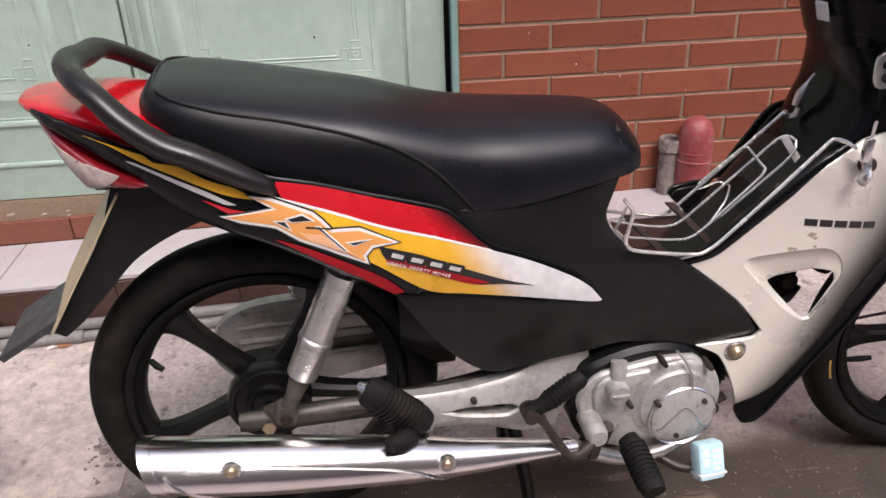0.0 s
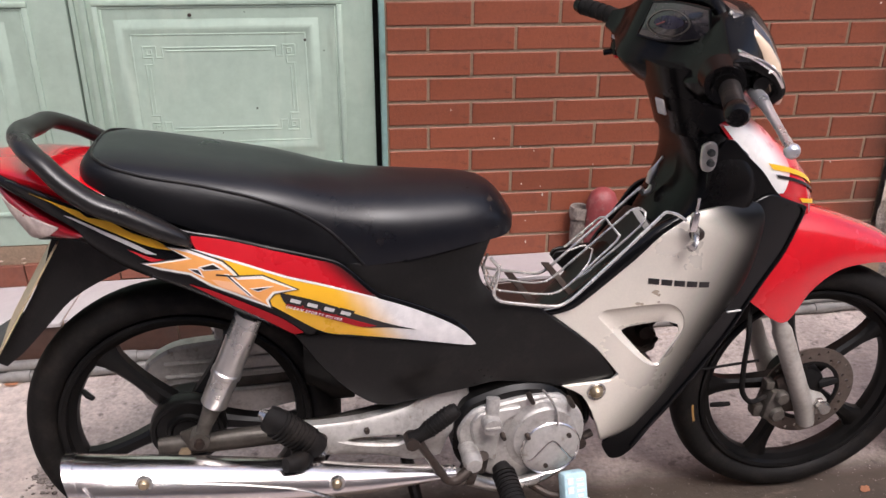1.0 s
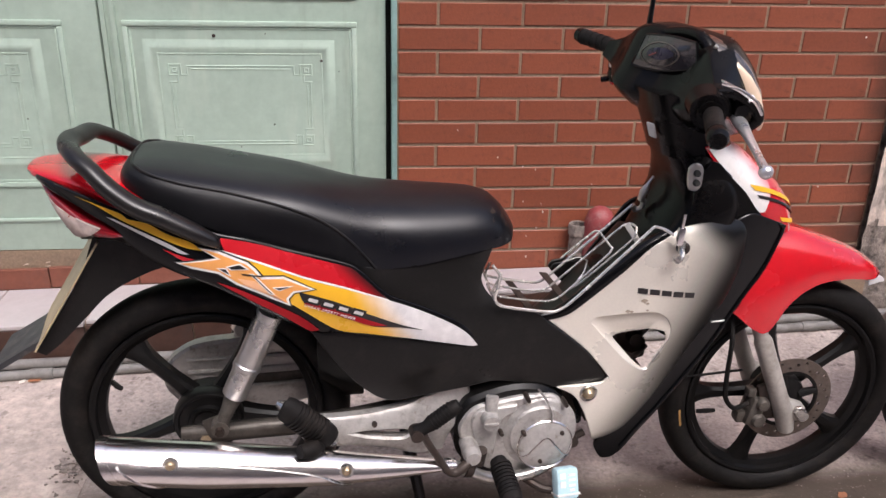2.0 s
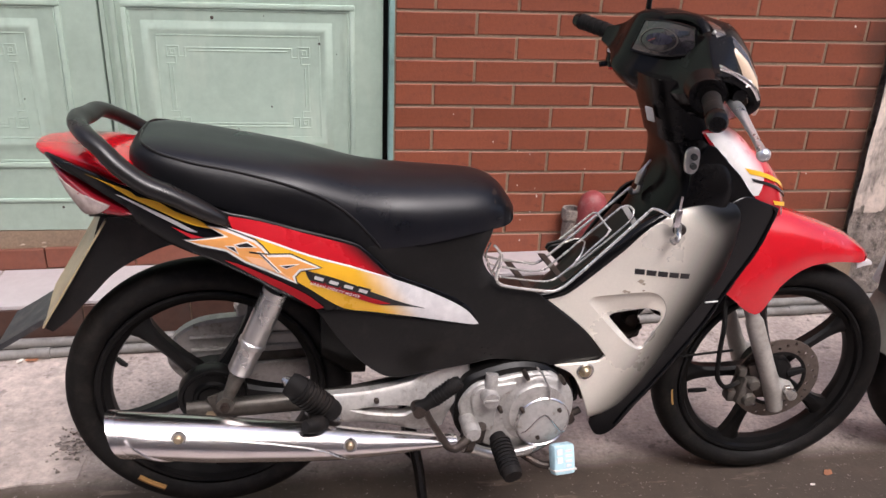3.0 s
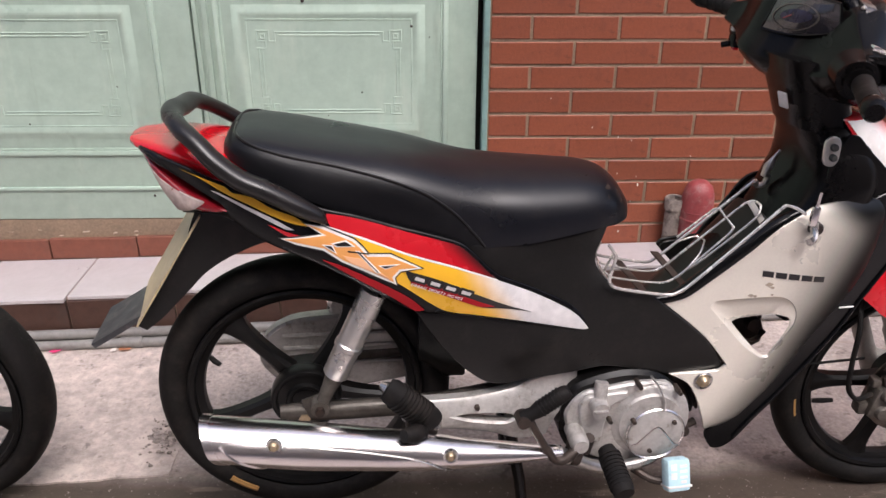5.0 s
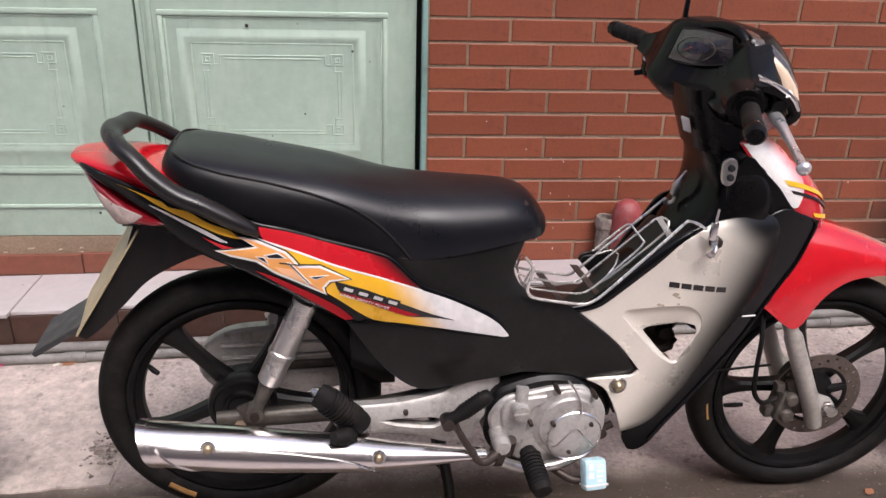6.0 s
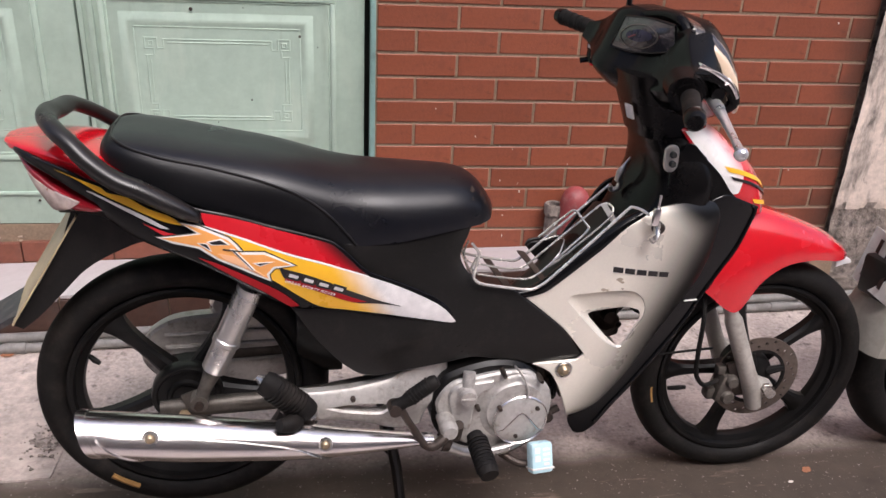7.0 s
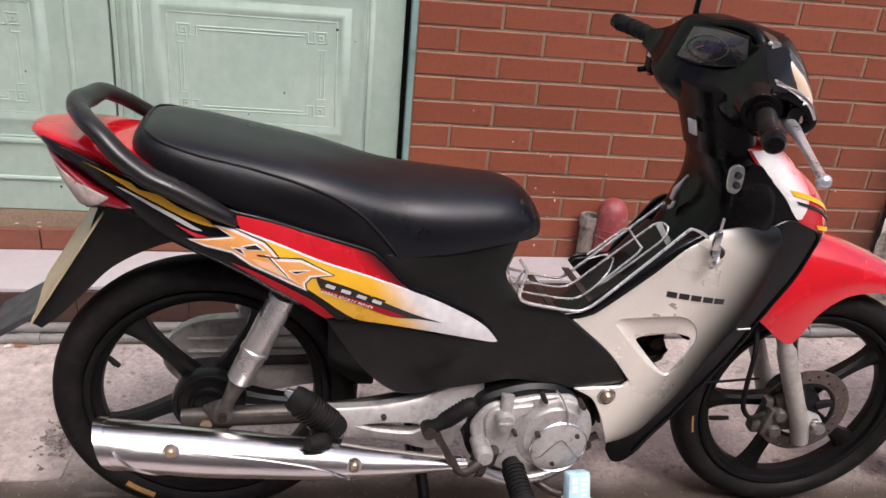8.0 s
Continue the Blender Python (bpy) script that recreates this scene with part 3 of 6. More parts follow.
part("caliper", merge(rbox((-0.088, -0.06, -0.012), (0.036, 0.05, 0.072), 0.008, pose(0, 0, 0, 0, 12, 0)),
                      lathe([(0, -0.094), (0.012, -0.094), (0.016, -0.088), (0.017, -0.05), (0, -0.05)], (-0.078, 0, 0.012), (0, 1, 0), 20),
                      lathe([(0, -0.094), (0.013, -0.094), (0.017, -0.088), (0.018, -0.05), (0, -0.05)], (-0.082, 0, -0.03), (0, 1, 0), 20),
                      rbox((-0.112, -0.058, -0.03), (0.03, 0.03, 0.03), 0.006), rbox((-0.1, -0.062, 0.034), (0.02, 0.024, 0.022), 0.005),
                      lathe([(0, -0.082), (0.008, -0.082), (0.008, -0.05), (0, -0.05)], (-0.058, 0, 0.036), (0, 1, 0), 8)), FORKDARK, front, "corroded cast brake caliper")
part("caliper_bracket", merge(rbox((-0.055, -0.072, 0.02), (0.05, 0.012, 0.09), 0.004, pose(0, 0, 0, 0, -20, 0)), rbox((-0.045, -0.07, -0.02), (0.05, 0.012, 0.03), 0.004)), RUST, front)

# fork legs, axle, hose
for s in (-1, 1):
    v = 0.082 * s
    leg = part("fork_leg", tube([(1.15, v, 0.506), (1.17, v, 0.462), (1.176, v, 0.45), (1.238, v, 0.312), (1.262, v, 0.262), (1.276, v, 0.214)],
                                [0.015, 0.0155, 0.02, 0.02, 0.023, 0.018], 16), FORK, bike, "scuffed grey fork leg")
    part("axle_lug", merge(oval([(1.25, v, 0.016, 0.235, 0.315), (1.272, v, 0.018, 0.236, 0.296), (1.3, v, 0.017, 0.24, 0.285), (1.308, v, 0.01, 0.255, 0.275)], 16),
                           ), FORK, leg)
part("front_axle", lathe([(0, -0.112), (0.0105, -0.112), (0.0105, -0.104), (0.013, -0.102), (0.013, -0.096), (0.007, -0.096), (0.007, 0.11), (0, 0.11)], FAX, (0, 1, 0), 6), SATIN, bike)
part("axle_cap", lathe([(0.0, -0.108), (0.012, -0.108), (0.015, -0.1), (0.015, -0.09), (0, -0.09)], (FAX[0] + 0.012, 0, FAX[2] - 0.012), (0, 1, 0), 16), SATIN, bike)
part("brake_hose", tube([(1.1, -0.07, 0.52), (1.095, -0.1, 0.46), (1.098, -0.1, 0.38), (1.105, -0.1, 0.32), (1.135, -0.09, 0.285), (1.175, -0.075, 0.285)], 0.0055, 8, smooth=6), RUBBER, bike)
part("cable", tube([(1.07, -0.06, 0.50), (1.04, -0.05, 0.45), (1.035, -0.04, 0.34), (1.19, 0.0, 0.325)], 0.003, 8, smooth=6), RUBBER, bike)

# front mudguard
st = [(1.07, 0.085, 0.54, 0.60), (1.1, 0.1, 0.52, 0.655), (1.13, 0.104, 0.495, 0.69), (1.157, 0.104, 0.481, 0.702), (1.172, 0.102, 0.485, 0.703), (1.19, 0.098, 0.508, 0.70), (1.212, 0.092, 0.54, 0.695), (1.246, 0.086, 0.568, 0.686),
      (1.285, 0.078, 0.582, 0.673), (1.345, 0.066, 0.584, 0.65), (1.39, 0.055, 0.577, 0.63), (1.42, 0.044, 0.57, 0.612), (1.445, 0.03, 0.567, 0.594), (1.462, 0.014, 0.567, 0.578)]


def arch(stations, inset, n=20, power=2.3):
    """A thin arched cover: an outer and an inner skin joined at the rim."""
    outer, inner = [], []
    k = 2 / power
    for u, b_, lo, hi in stations:
        for d, rows in ((0, outer), (inset, inner)):
            rows.append([(u, -(b_ - d) * math.copysign(abs(math.cos(a)) ** k, math.cos(a)), lo + max(0.002, hi - d - lo) * abs(math.sin(a)) ** k) for a in (math.pi * i / n for i in range(n + 1))])
    rings = [o + i[::-1] for o, i in zip(outer, inner)]
    return grid_faces(bmesh.new(), rings)


# smooth the stations before skinning
part("front_mudguard", arch(spline(st, 3), 0.003), RED, bike, "glossy red front mudguard")
part("mudguard_tip", arch([(1.425, 0.037, 0.552, 0.576), (1.455, 0.024, 0.552, 0.57), (1.484, 0.007, 0.546, 0.553)], 0.002), SILVERTRIM, bike, "grey plastic mudguard tip")


# the front end is steered a little to its right, about the raked steering axis
STEER = Matrix.Translation((1.0, 0, 0.9)) @ Matrix.Rotation(radians(-3.4), 4, Vector((-0.36, 0, 0.933))) @ Matrix.Translation((-1.0, 0, -0.9))
front.matrix_local = STEER @ Matrix.Translation(FAX)
for ob in bike.children:
    if ob.name.split(".")[0] in ("fork_leg", "front_axle", "axle_cap", "brake_hose", "cable", "front_mudguard", "mudguard_tip"):
        ob.matrix_local = STEER


# leg shield and front panels (both sides)
EDGE = ((0.2, 0.77), (0.266, 0.80), (0.289, 0.854), (0.334, 0.891), (0.387, 0.928), (0.464, 0.971), (0.529, 1.013), (0.578, 1.041), (0.639, 1.059), (0.72, 1.066), (0.75, 1.066))


def shield_v(u, w):
    near = max(0.0, 0.115 - max(0.0, lerp(EDGE, w) - u))
    return -0.138 - 0.01 * math.exp(-(((u - 0.36 * (w - 0.5) - 0.86) / 0.12) ** 2)) + 1.6 * near**2 + 9 * max(0, w - 0.7) ** 2 + 0.05 * max(0, 0.36 - w)


SH = [(0.692, 0.411), (0.785, 0.417), (0.798, 0.43), (0.748, 0.492), (0.662, 0.566), (0.65, 0.578), (0.698, 0.589), (0.75, 0.625), (0.802, 0.667), (0.857, 0.708), (0.896, 0.728), (0.919, 0.739), (0.977, 0.746), (1.05, 0.741), (1.064, 0.72),
      (1.059, 0.639), (1.041, 0.578), (1.013, 0.529), (0.971, 0.464), (0.928, 0.387), (0.891, 0.334), (0.854, 0.29), (0.828, 0.274), (0.80, 0.266), (0.782, 0.272), (0.765, 0.318), (0.749, 0.357), (0.728, 0.391)]
FARSH = [(0.694, 0.398), (0.784, 0.402), (0.796, 0.412), (0.775, 0.44), (0.766, 0.475), (0.80, 0.525), (0.839, 0.575), (0.87, 0.62), (0.893, 0.652), (0.93, 0.70), (0.984, 0.715),
         (1.03, 0.726), (1.085, 0.715), (1.105, 0.67), (1.06, 0.57), (1.015, 0.455), (0.936, 0.332), (0.87, 0.232), (0.845, 0.205), (0.82, 0.2), (0.80, 0.216), (0.783, 0.258), (0.764, 0.318), (0.735, 0.368)]
RIM = [(0.749, 0.553), (0.757, 0.565), (0.841, 0.572), (0.881, 0.571), (0.904, 0.557), (0.918, 0.531), (0.917, 0.506), (0.88, 0.442), (0.864, 0.44), (0.825, 0.469)]
HOLE = [(0.80, 0.514), (0.812, 0.521), (0.885, 0.528), (0.907, 0.523), (0.912, 0.503), (0.88, 0.444), (0.868, 0.443), (0.84, 0.468)]


def mirror(f):
    return lambda u, w: -f(u, w) - 0.004


shield = part("leg_shield", sheet(SH, shield_v, 0.006, [RIM], 0.022, lip=0.0012), SILVERFADE, bike, "silver leg shield, its fade and edge shade painted black, with a triangular opening")
part("leg_shield", sheet(FARSH, mirror(shield_v), 0.006, [RIM], 0.03), PLASTIC, bike)
part("shield_liner", sheet(FARSH, lambda u, w: 0.122 - 1.6 * max(0.0, 0.115 - max(0.0, lerp(EDGE, w) - u)) ** 2, 0.004, [RIM], 0.03), PLASTIC, bike)
# sunk collar round the opening
cx, cz = 0.86, 0.502


def around(loop, n=72):
    """A loop of points resampled by its angle round the middle of the opening."""
    pts = spline(loop, 8, True)
    ang = sorted((math.atan2(w - cz, u - cx), math.hypot(u - cx, w - cz)) for u, w in pts)
    xs = [a_ for a_, _ in ang]
    rs = [r_ for _, r_ in ang]
    out = []
    for k in range(n):
        t = -math.pi + 2 * math.pi * (k + 0.5) / n
        r_ = float(np.interp(t, xs, rs, period=2 * math.pi))
        out.append((cx + r_ * math.cos(t), cz + r_ * math.sin(t)))
    return out


o_, i_ = around(RIM), around(HOLE)
rings = []
for t, d in ((-0.06, 0.0006), (0.02, 0.0016), (0.1, 0.0045), (0.5, 0.009), (0.9, 0.013), (1.0, 0.015), (1.02, 0.022)):
    rings.append([(u0 + (u1 - u0) * t, shield_v(u0 + (u1 - u0) * t, w0 + (w1 - w0) * t) + d * (0.3 + 0.7 * min(1.0, max(0.0, (w0 - 0.9 * (u0 - 0.86) - 0.47) / 0.06))), w0 + (w1 - w0) * t) for (u0, w0), (u1, w1) in zip(o_, i_)])
bm = bmesh.new()
grid_faces(bm, rings, cap=False)
part("opening_collar", bm, SILVER, shield)
part("shield_screw", lathe([(0, -0.012), (0.006, -0.011), (0.011, -0.006), (0.013, -0.001), (0.013, 0.01), (0, 0.01)], (0.757, shield_v(0.757, 0.395), 0.395), (0, 1, 0), 20), SCREW, shield)
part("screw_cup", lathe([(0.011, 0.0), (0.0165, -0.003), (0.019, -0.001), (0.019, 0.003)], (0.757, shield_v(0.757, 0.395), 0.395), (0, 1, 0), 24), SATIN, shield)
# maker's name: five plain dark blocks
bm = bmesh.new()
for k in range(5):
    u0 = 0.836 + 0.025 * k
    w0 = 0.6205 - 0.0039 * k
    o = [(u0, w0 - 0.0055), (u0 + 0.0205, w0 - 0.0085), (u0 + 0.0205, w0 + 0.0025), (u0, w0 + 0.0055)]
    sheet(o, lambda u, w: shield_v(u, w) - 0.0012, 0.002, smooth=0, lip=0, bm=bm)
part("name_badge", bm, BLACKDECAL, shield, "dark maker's badge as plain blocks")

for u0, w0, r0 in ((0.851, 0.597, 0.007), (0.858, 0.591, 0.004), (0.82, 0.576, 0.005), (0.828, 0.5745, 0.004), (0.86, 0.5765, 0.003)):
    part("scuff", sheet([(u0 - r0, w0), (u0, w0 + r0 * 0.7), (u0 + r0 * 1.3, w0 + r0 * 0.2), (u0 + r0 * 0.4, w0 - r0 * 0.8)], lambda u, w: shield_v(u, w) - 0.0004, 0.0008, fine=0.006, lip=0), SCUFF, shield)
FLAP = [(0.80, 0.25), (0.85, 0.31), (0.9, 0.39), (0.95, 0.47), (1.0, 0.56), (1.02, 0.66), (1.03, 0.728), (1.05, 0.745), (1.078, 0.754), (1.12, 0.738), (1.165, 0.719), (1.157, 0.681), (1.139, 0.626), (1.087, 0.54), (1.067, 0.514), (1.045, 0.464), (0.991, 0.389), (0.929, 0.309), (0.895, 0.269), (0.861, 0.223), (0.836, 0.205), (0.815, 0.207), (0.798, 0.236)]


def flap_v(u, w):
    x = u - (0.86 + 0.36 * (w - 0.5))
    return -0.111 + 0.05 * max(0, x - 0.12) + 0.6 * max(0, x - 0.08) ** 2


part("front_side_panel", sheet(FLAP, flap_v, 0.006, fine=0.02), GLOSSBLACK, bike, "black plastic edge panel of the leg shield")
part("front_side_panel", sheet(FLAP, mirror(flap_v), 0.006, fine=0.03), GLOSSBLACK, bike)
part("panel_rim", tube([(u, flap_v(u, w) - 0.0015, w) for u, w in spline([(1.148, 0.726), (1.158, 0.712), (1.15, 0.681), (1.132, 0.63), (1.08, 0.545), (1.036, 0.466), (0.984, 0.394), (0.923, 0.316), (0.886, 0.272), (0.856, 0.23)], 5)], 0.0035, 8), GLOSSBLACK, bike)
part("column_side_panel", sheet([(0.975, 0.862), (0.99, 0.858), (1.015, 0.833), (1.056, 0.796), (1.086, 0.76), (1.12, 0.73), (1.06, 0.722), (1.0, 0.728), (0.95, 0.75), (0.95, 0.82)], lambda u, w: -0.107 + 0.03 * max(0, u - 1.0), 0.006, fine=0.02), HEADBLACK, bike, "black inner panel beside the front cowl")
part("scratch_clip", tube([(1.026, flap_v(1.026, 0.519) - 0.003, 0.519), (1.058, flap_v(1.058, 0.517) - 0.003, 0.517)], 0.0018, 6), WHITE, bike)
# trough between the side panels, seen under the shield and through the opening
part("inner_panel", oval([(0.95, 0, 0.08, 0.46, 0.52), (1.0, 0, 0.09, 0.5, 0.62), (1.05, 0, 0.09, 0.58, 0.72)], 20), PLASTIC, bike)

# inner leg-shield cover and steering column cover
part("column_cover", stack([(0.60, 0.798, 0.98, 0.085), (0.66, 0.872, 1.03, 0.105), (0.70, 0.90, 1.05, 0.118), (0.735, 0.917, 1.06, 0.126), (0.77, 0.932, 1.06, 0.126), (0.80, 0.932, 1.055, 0.118), (0.83, 0.926, 1.045, 0.106), (0.858, 0.914, 1.03, 0.09), (0.868, 0.912, 1.025, 0.085)], 36, 3.2),
     HEADBLACK, bike, "black plastic steering column cover")
part("column_neck", stack([(0.86, 0.904, 1.02, 0.083), (0.90, 0.890, 1.0, 0.084), (0.94, 0.874, 0.99, 0.088), (0.985, 0.857, 0.99, 0.095)], 36, 3.0), HEADBLACK, bike)
part("ignition_plate", sheet([(0.927, 0.824), (0.932, 0.813), (0.944, 0.811), (0.952, 0.82), (0.954, 0.848), (0.949, 0.858), (0.937, 0.86), (0.928, 0.853)], lambda u, w: -0.113 - 0.1 * (0.85 - w), 0.006, fine=0.02), SATIN, bike, "worn grey ignition lock plate")
part("ignition_slot", lathe([(0, -0.006), (0.005, -0.006), (0.0065, -0.003), (0.0065, 0.004), (0, 0.004)], (0.941, -0.116, 0.844), (0, 1, 0), 16), DARKGAP, bike)
part("ignition_slot", lathe([(0, -0.006), (0.005, -0.006), (0.0065, -0.003), (0.0065, 0.004), (0, 0.004)], (0.941, -0.118, 0.826), (0, 1, 0), 16), DARKGAP, bike)
part("white_sticker", rbox((0.879, -0.03, 0.908), (0.004, 0.022, 0.03), 0.001, pose(0, 0, 0, 0, -20, 12)), GRIPWHITE, bike, "torn white sticker")

# inner knee panel: dark blue-black gloss strip on top of the shield's edge
part("knee_panel", merge(tube([(0.645, -0.134, 0.571), (0.672, -0.133, 0.574), (0.70, -0.132, 0.585), (0.75, -0.131, 0.625), (0.802, -0.13, 0.667), (0.857, -0.129, 0.709), (0.895, -0.127, 0.731)], [0.008, 0.010, 0.013, 0.0145, 0.0145, 0.014, 0.009], 12, smooth=4)), GLOSSBLACK, bike)

# seat lock with key and hook on the shield
kh = (0.915, shield_v(0.915, 0.708), 0.708)
part("hook_lock", lathe([(0, -0.014), (0.009, -0.014), (0.012, -0.01), (0.0125, 0.004), (0, 0.004)], kh, (0, 1, 0), 20), RUST, bike)
part("key_fob", merge(rbox((0.898, kh[1] - 0.02, 0.738), (0.014, 0.01, 0.036), 0.003, pose(0, 0, 0, 0, 4, 0)), tube([(0.9, kh[1] - 0.02, 0.755), (0.902, kh[1] - 0.02, 0.782)], 0.0026, 6)), CHROME, bike, "silver bolt on the bag hook")
part("bag_hook", tube([(0.906, kh[1] - 0.012, 0.722), (0.905, kh[1] - 0.018, 0.708), (0.902, kh[1] - 0.025, 0.698), (0.896, kh[1] - 0.03, 0.694), (0.89, kh[1] - 0.028, 0.702)], 0.0062, 10, smooth=5, flat=1.4), SATIN, bike, "small silver bag hook")

# front cowl: red shell with yellow stripes
rows = []
for w, un, uf, hb in ((0.894, 0.968, 1.015, 0.07), (0.887, 0.966, 1.04, 0.082), (0.864, 0.982, 1.085, 0.09), (0.835, 1.008, 1.122, 0.094), (0.80, 1.044, 1.168, 0.095), (0.77, 1.07, 1.194, 0.093), (0.74, 1.094, 1.211, 0.09), (0.712, 1.128, 1.218, 0.084), (0.695, 1.16, 1.218, 0.075)):
    rows.append((w, un, uf, hb))
rows = spline(rows, 3)


def cowl_ring(w, un, uf, hb, grow=0.0):
    return [(un + (uf + grow - un) * abs(math.sin(a)) ** 0.85, -(hb + grow) * math.cos(a), w) for a in (math.pi * i / 24 for i in range(25))]


bm = bmesh.new()
grid_faces(bm, [cowl_ring(*r) + cowl_ring(*r, -0.004)[::-1] for r in rows])
cowl = part("front_cowl", bm, RED, bike, "glossy red front cowl with yellow stripes")


def cowl_stripe(points, wide, name, material):
    """A stripe that follows the cowl: points of (w, angle in degrees)."""
    bm = bmesh.new()
    rings = []
    for w, deg in spline(points, 6):
        un, uf, hb = (float(np.interp(-w, [-r[0] for r in rows], [r[k] for r in rows])) for k in (1, 2, 3))
        ring = []
        for dw in (-wide, -wide * 0.3, wide * 0.3, wide):
            a = radians(deg)
            r = 0.003
            un2, uf2, hb2 = (float(np.interp(-(w + dw), [-q[0] for q in rows], [q[k] for q in rows])) for k in (1, 2, 3))
            ring.append((un2 + (uf2 + r - un2) * abs(math.sin(a)) ** 0.85, -(hb2 + r) * math.cos(a), w + dw))
        rings.append(ring)
    grid_faces(bm, rings, closed=False)
    part(name, bm, material, cowl)


cowl_stripe([(0.805, 13), (0.795, 26), (0.776, 44), (0.752, 62), (0.732, 77), (0.72, 90)], 0.0065, "yellow_stripe", YELLOW)
cowl_stripe([(0.785, 12), (0.772, 28), (0.748, 50), (0.726, 70), (0.712, 90)], 0.004, "black_stripe", BLACKDECAL)
cowl_stripe([(0.73, 24), (0.719, 44), (0.708, 66), (0.702, 90)], 0.005, "yellow_stripe", YELLOW)
# scuffed white area, mostly glare painted onto the cowl
rings = []
for w in np.linspace(0.882, 0.75, 14):
    t = (0.882 - w) / 0.132
    un, uf, hb = (float(np.interp(-w, [-r[0] for r in rows], [r[k] for r in rows])) for k in (1, 2, 3))
    rings.append([(un + (uf + 0.0015 - un) * abs(math.sin(radians(d))) ** 0.85, -(hb + 0.0015) * math.cos(radians(d)), w) for d in np.linspace(2.5, 74 - 64 * t, 10)])
bm = bmesh.new()
grid_faces(bm, rings, closed=False)
part("white_flash", bm, COWLGLARE, cowl, "scuffed white area with painted sky glare")

# handlebar cover: a body across the bike, widest in the middle, skewed as the bars hang
HEAD = spline([(0.878, 0.98), (0.89, 1.0), (0.905, 1.035), (0.918, 1.066), (0.928, 1.084), (0.95, 1.09), (0.985, 1.09), (1.02, 1.06), (1.05, 1.015), (1.066, 0.965), (1.06, 0.925), (1.02, 0.905), (0.96, 0.905), (0.9, 0.93), (0.872, 0.962)], 3, True)
bm = bmesh.new()
rings = []
for v, s_ in ((-0.205, 0.22), (-0.185, 0.3), (-0.16, 0.42), (-0.135, 0.62), (-0.112, 0.8), (-0.09, 0.92), (-0.06, 0.99), (-0.03, 1.0), (0.0, 1.0), (0.03, 1.0), (0.06, 0.99), (0.09, 0.92), (0.112, 0.8), (0.135, 0.62), (0.16, 0.45), (0.185, 0.32), (0.205, 0.24)):
    side_ = abs(v) / 0.2
    twist = -0.45 * v * math.exp(-((v / 0.1) ** 2))
    cu, cw = (0.955 - 0.045 * side_**2, 0.995 - 0.004 * side_) if v < 0 else (0.955 - 0.075 * side_**1.5, 0.998 + 0.024 * side_)
    rings.append([(cu + twist + (u - 0.955) * s_, v, cw + (w - 0.995) * s_) for u, w in HEAD])
grid_faces(bm, rings)
bars = part("handlebar_cover", bm, HEADBLACK, bike, "black plastic handlebar cover")
# meter: dark glossy window with its bezel on the rear face


def plate(outline, deep, m, bm=None, r=0.003):
    """A flat rounded plate: outline in (x, y) of the pose m, which its z faces."""
    b = bmesh.new()
    pts = spline(outline, 6, True)
    vs = [b.verts.new((x, y, 0)) for x, y in pts]
    f = b.faces.new(vs)
    if f.normal.z < 0:
        f.normal_flip()
    e = bmesh.ops.extrude_face_region(b, geom=[f])
    up = [v for v in e["geom"] if isinstance(v, bmesh.types.BMVert)]
    bmesh.ops.translate(b, verts=up, vec=(0, 0, deep))
    topf = [f for f in e["geom"] if isinstance(f, bmesh.types.BMFace)]
    if r:
        bmesh.ops.inset_region(b, faces=topf, thickness=r, depth=r * 0.5)
    b.transform(m)
    return b


CORN = [Vector(p) for p in ((0.864, 0.054, 1.019), (0.93, -0.08, 1.033), (0.926, -0.075, 1.078), (0.885, 0.05, 1.076))]


def pane(s, t, lift=0.0, inset=1.0):
    """A point of the instrument window: s across from the left, t up, bulging in the middle."""
    s, t = 0.5 + (s - 0.5) * inset, 0.5 + (t - 0.5) * inset
    low, high = CORN[0].lerp(CORN[1], s), CORN[3].lerp(CORN[2], s)
    p = low.lerp(high, t)
    return p + Vector((-0.85, -0.2, 0.45)) * (lift + 0.01 * math.sin(math.pi * s) * math.sin(math.pi * t)) + Vector((0, 0, -0.008)) * math.sin(math.pi * s) * (1 - t) + Vector((0, 0, 0.004)) * math.sin(math.pi * s) * t


bm = bmesh.new()
grid_faces(bm, [[pane(s, t, 0.004) for s in np.linspace(0, 1, 17)] for t in np.linspace(0, 1, 9)], closed=False)
part("meter_window", bm, METER, bars, "dark glossy instrument window")
bm = bmesh.new()
rings = [[pane(0.42 + 0.36 * r * math.cos(a), 0.42 + 0.36 * r * math.sin(a), 0.0055) for a in (2 * math.pi * k / 28 for k in range(28))] for r in (1.0, 0.92)]
grid_faces(bm, rings, cap=False)
part("dial_ring", bm, DARKALU, bars)
bm = bmesh.new()
grid_faces(bm, [[pane(0.45 + 0.24 * r * math.cos(a), 0.42 + 0.17 * r * math.sin(a), 0.0062) for a in (2 * math.pi * k / 24 for k in range(24))] for r in (1.0, 0.5, 0.05)])
part("meter_dial", bm, BLUE, bars, "blue printed dial")
part("meter_hand", tube([pane(0.28, 0.33, 0.0075), pane(0.4, 0.42, 0.0075)], 0.0012, 5), FADEDRED, bars)
loop_ = [(s, 0) for s in np.linspace(0, 1, 9)] + [(1, t) for t in np.linspace(0.15, 0.85, 4)] + [(s, 1) for s in np.linspace(1, 0, 9)] + [(0, t) for t in np.linspace(0.85, 0.15, 4)]
part("meter_bezel", tube([pane(s, t, 0.003, 1.03) for s, t in loop_], 0.0025, 8, closed=True), GLOSSBLACK, bars)
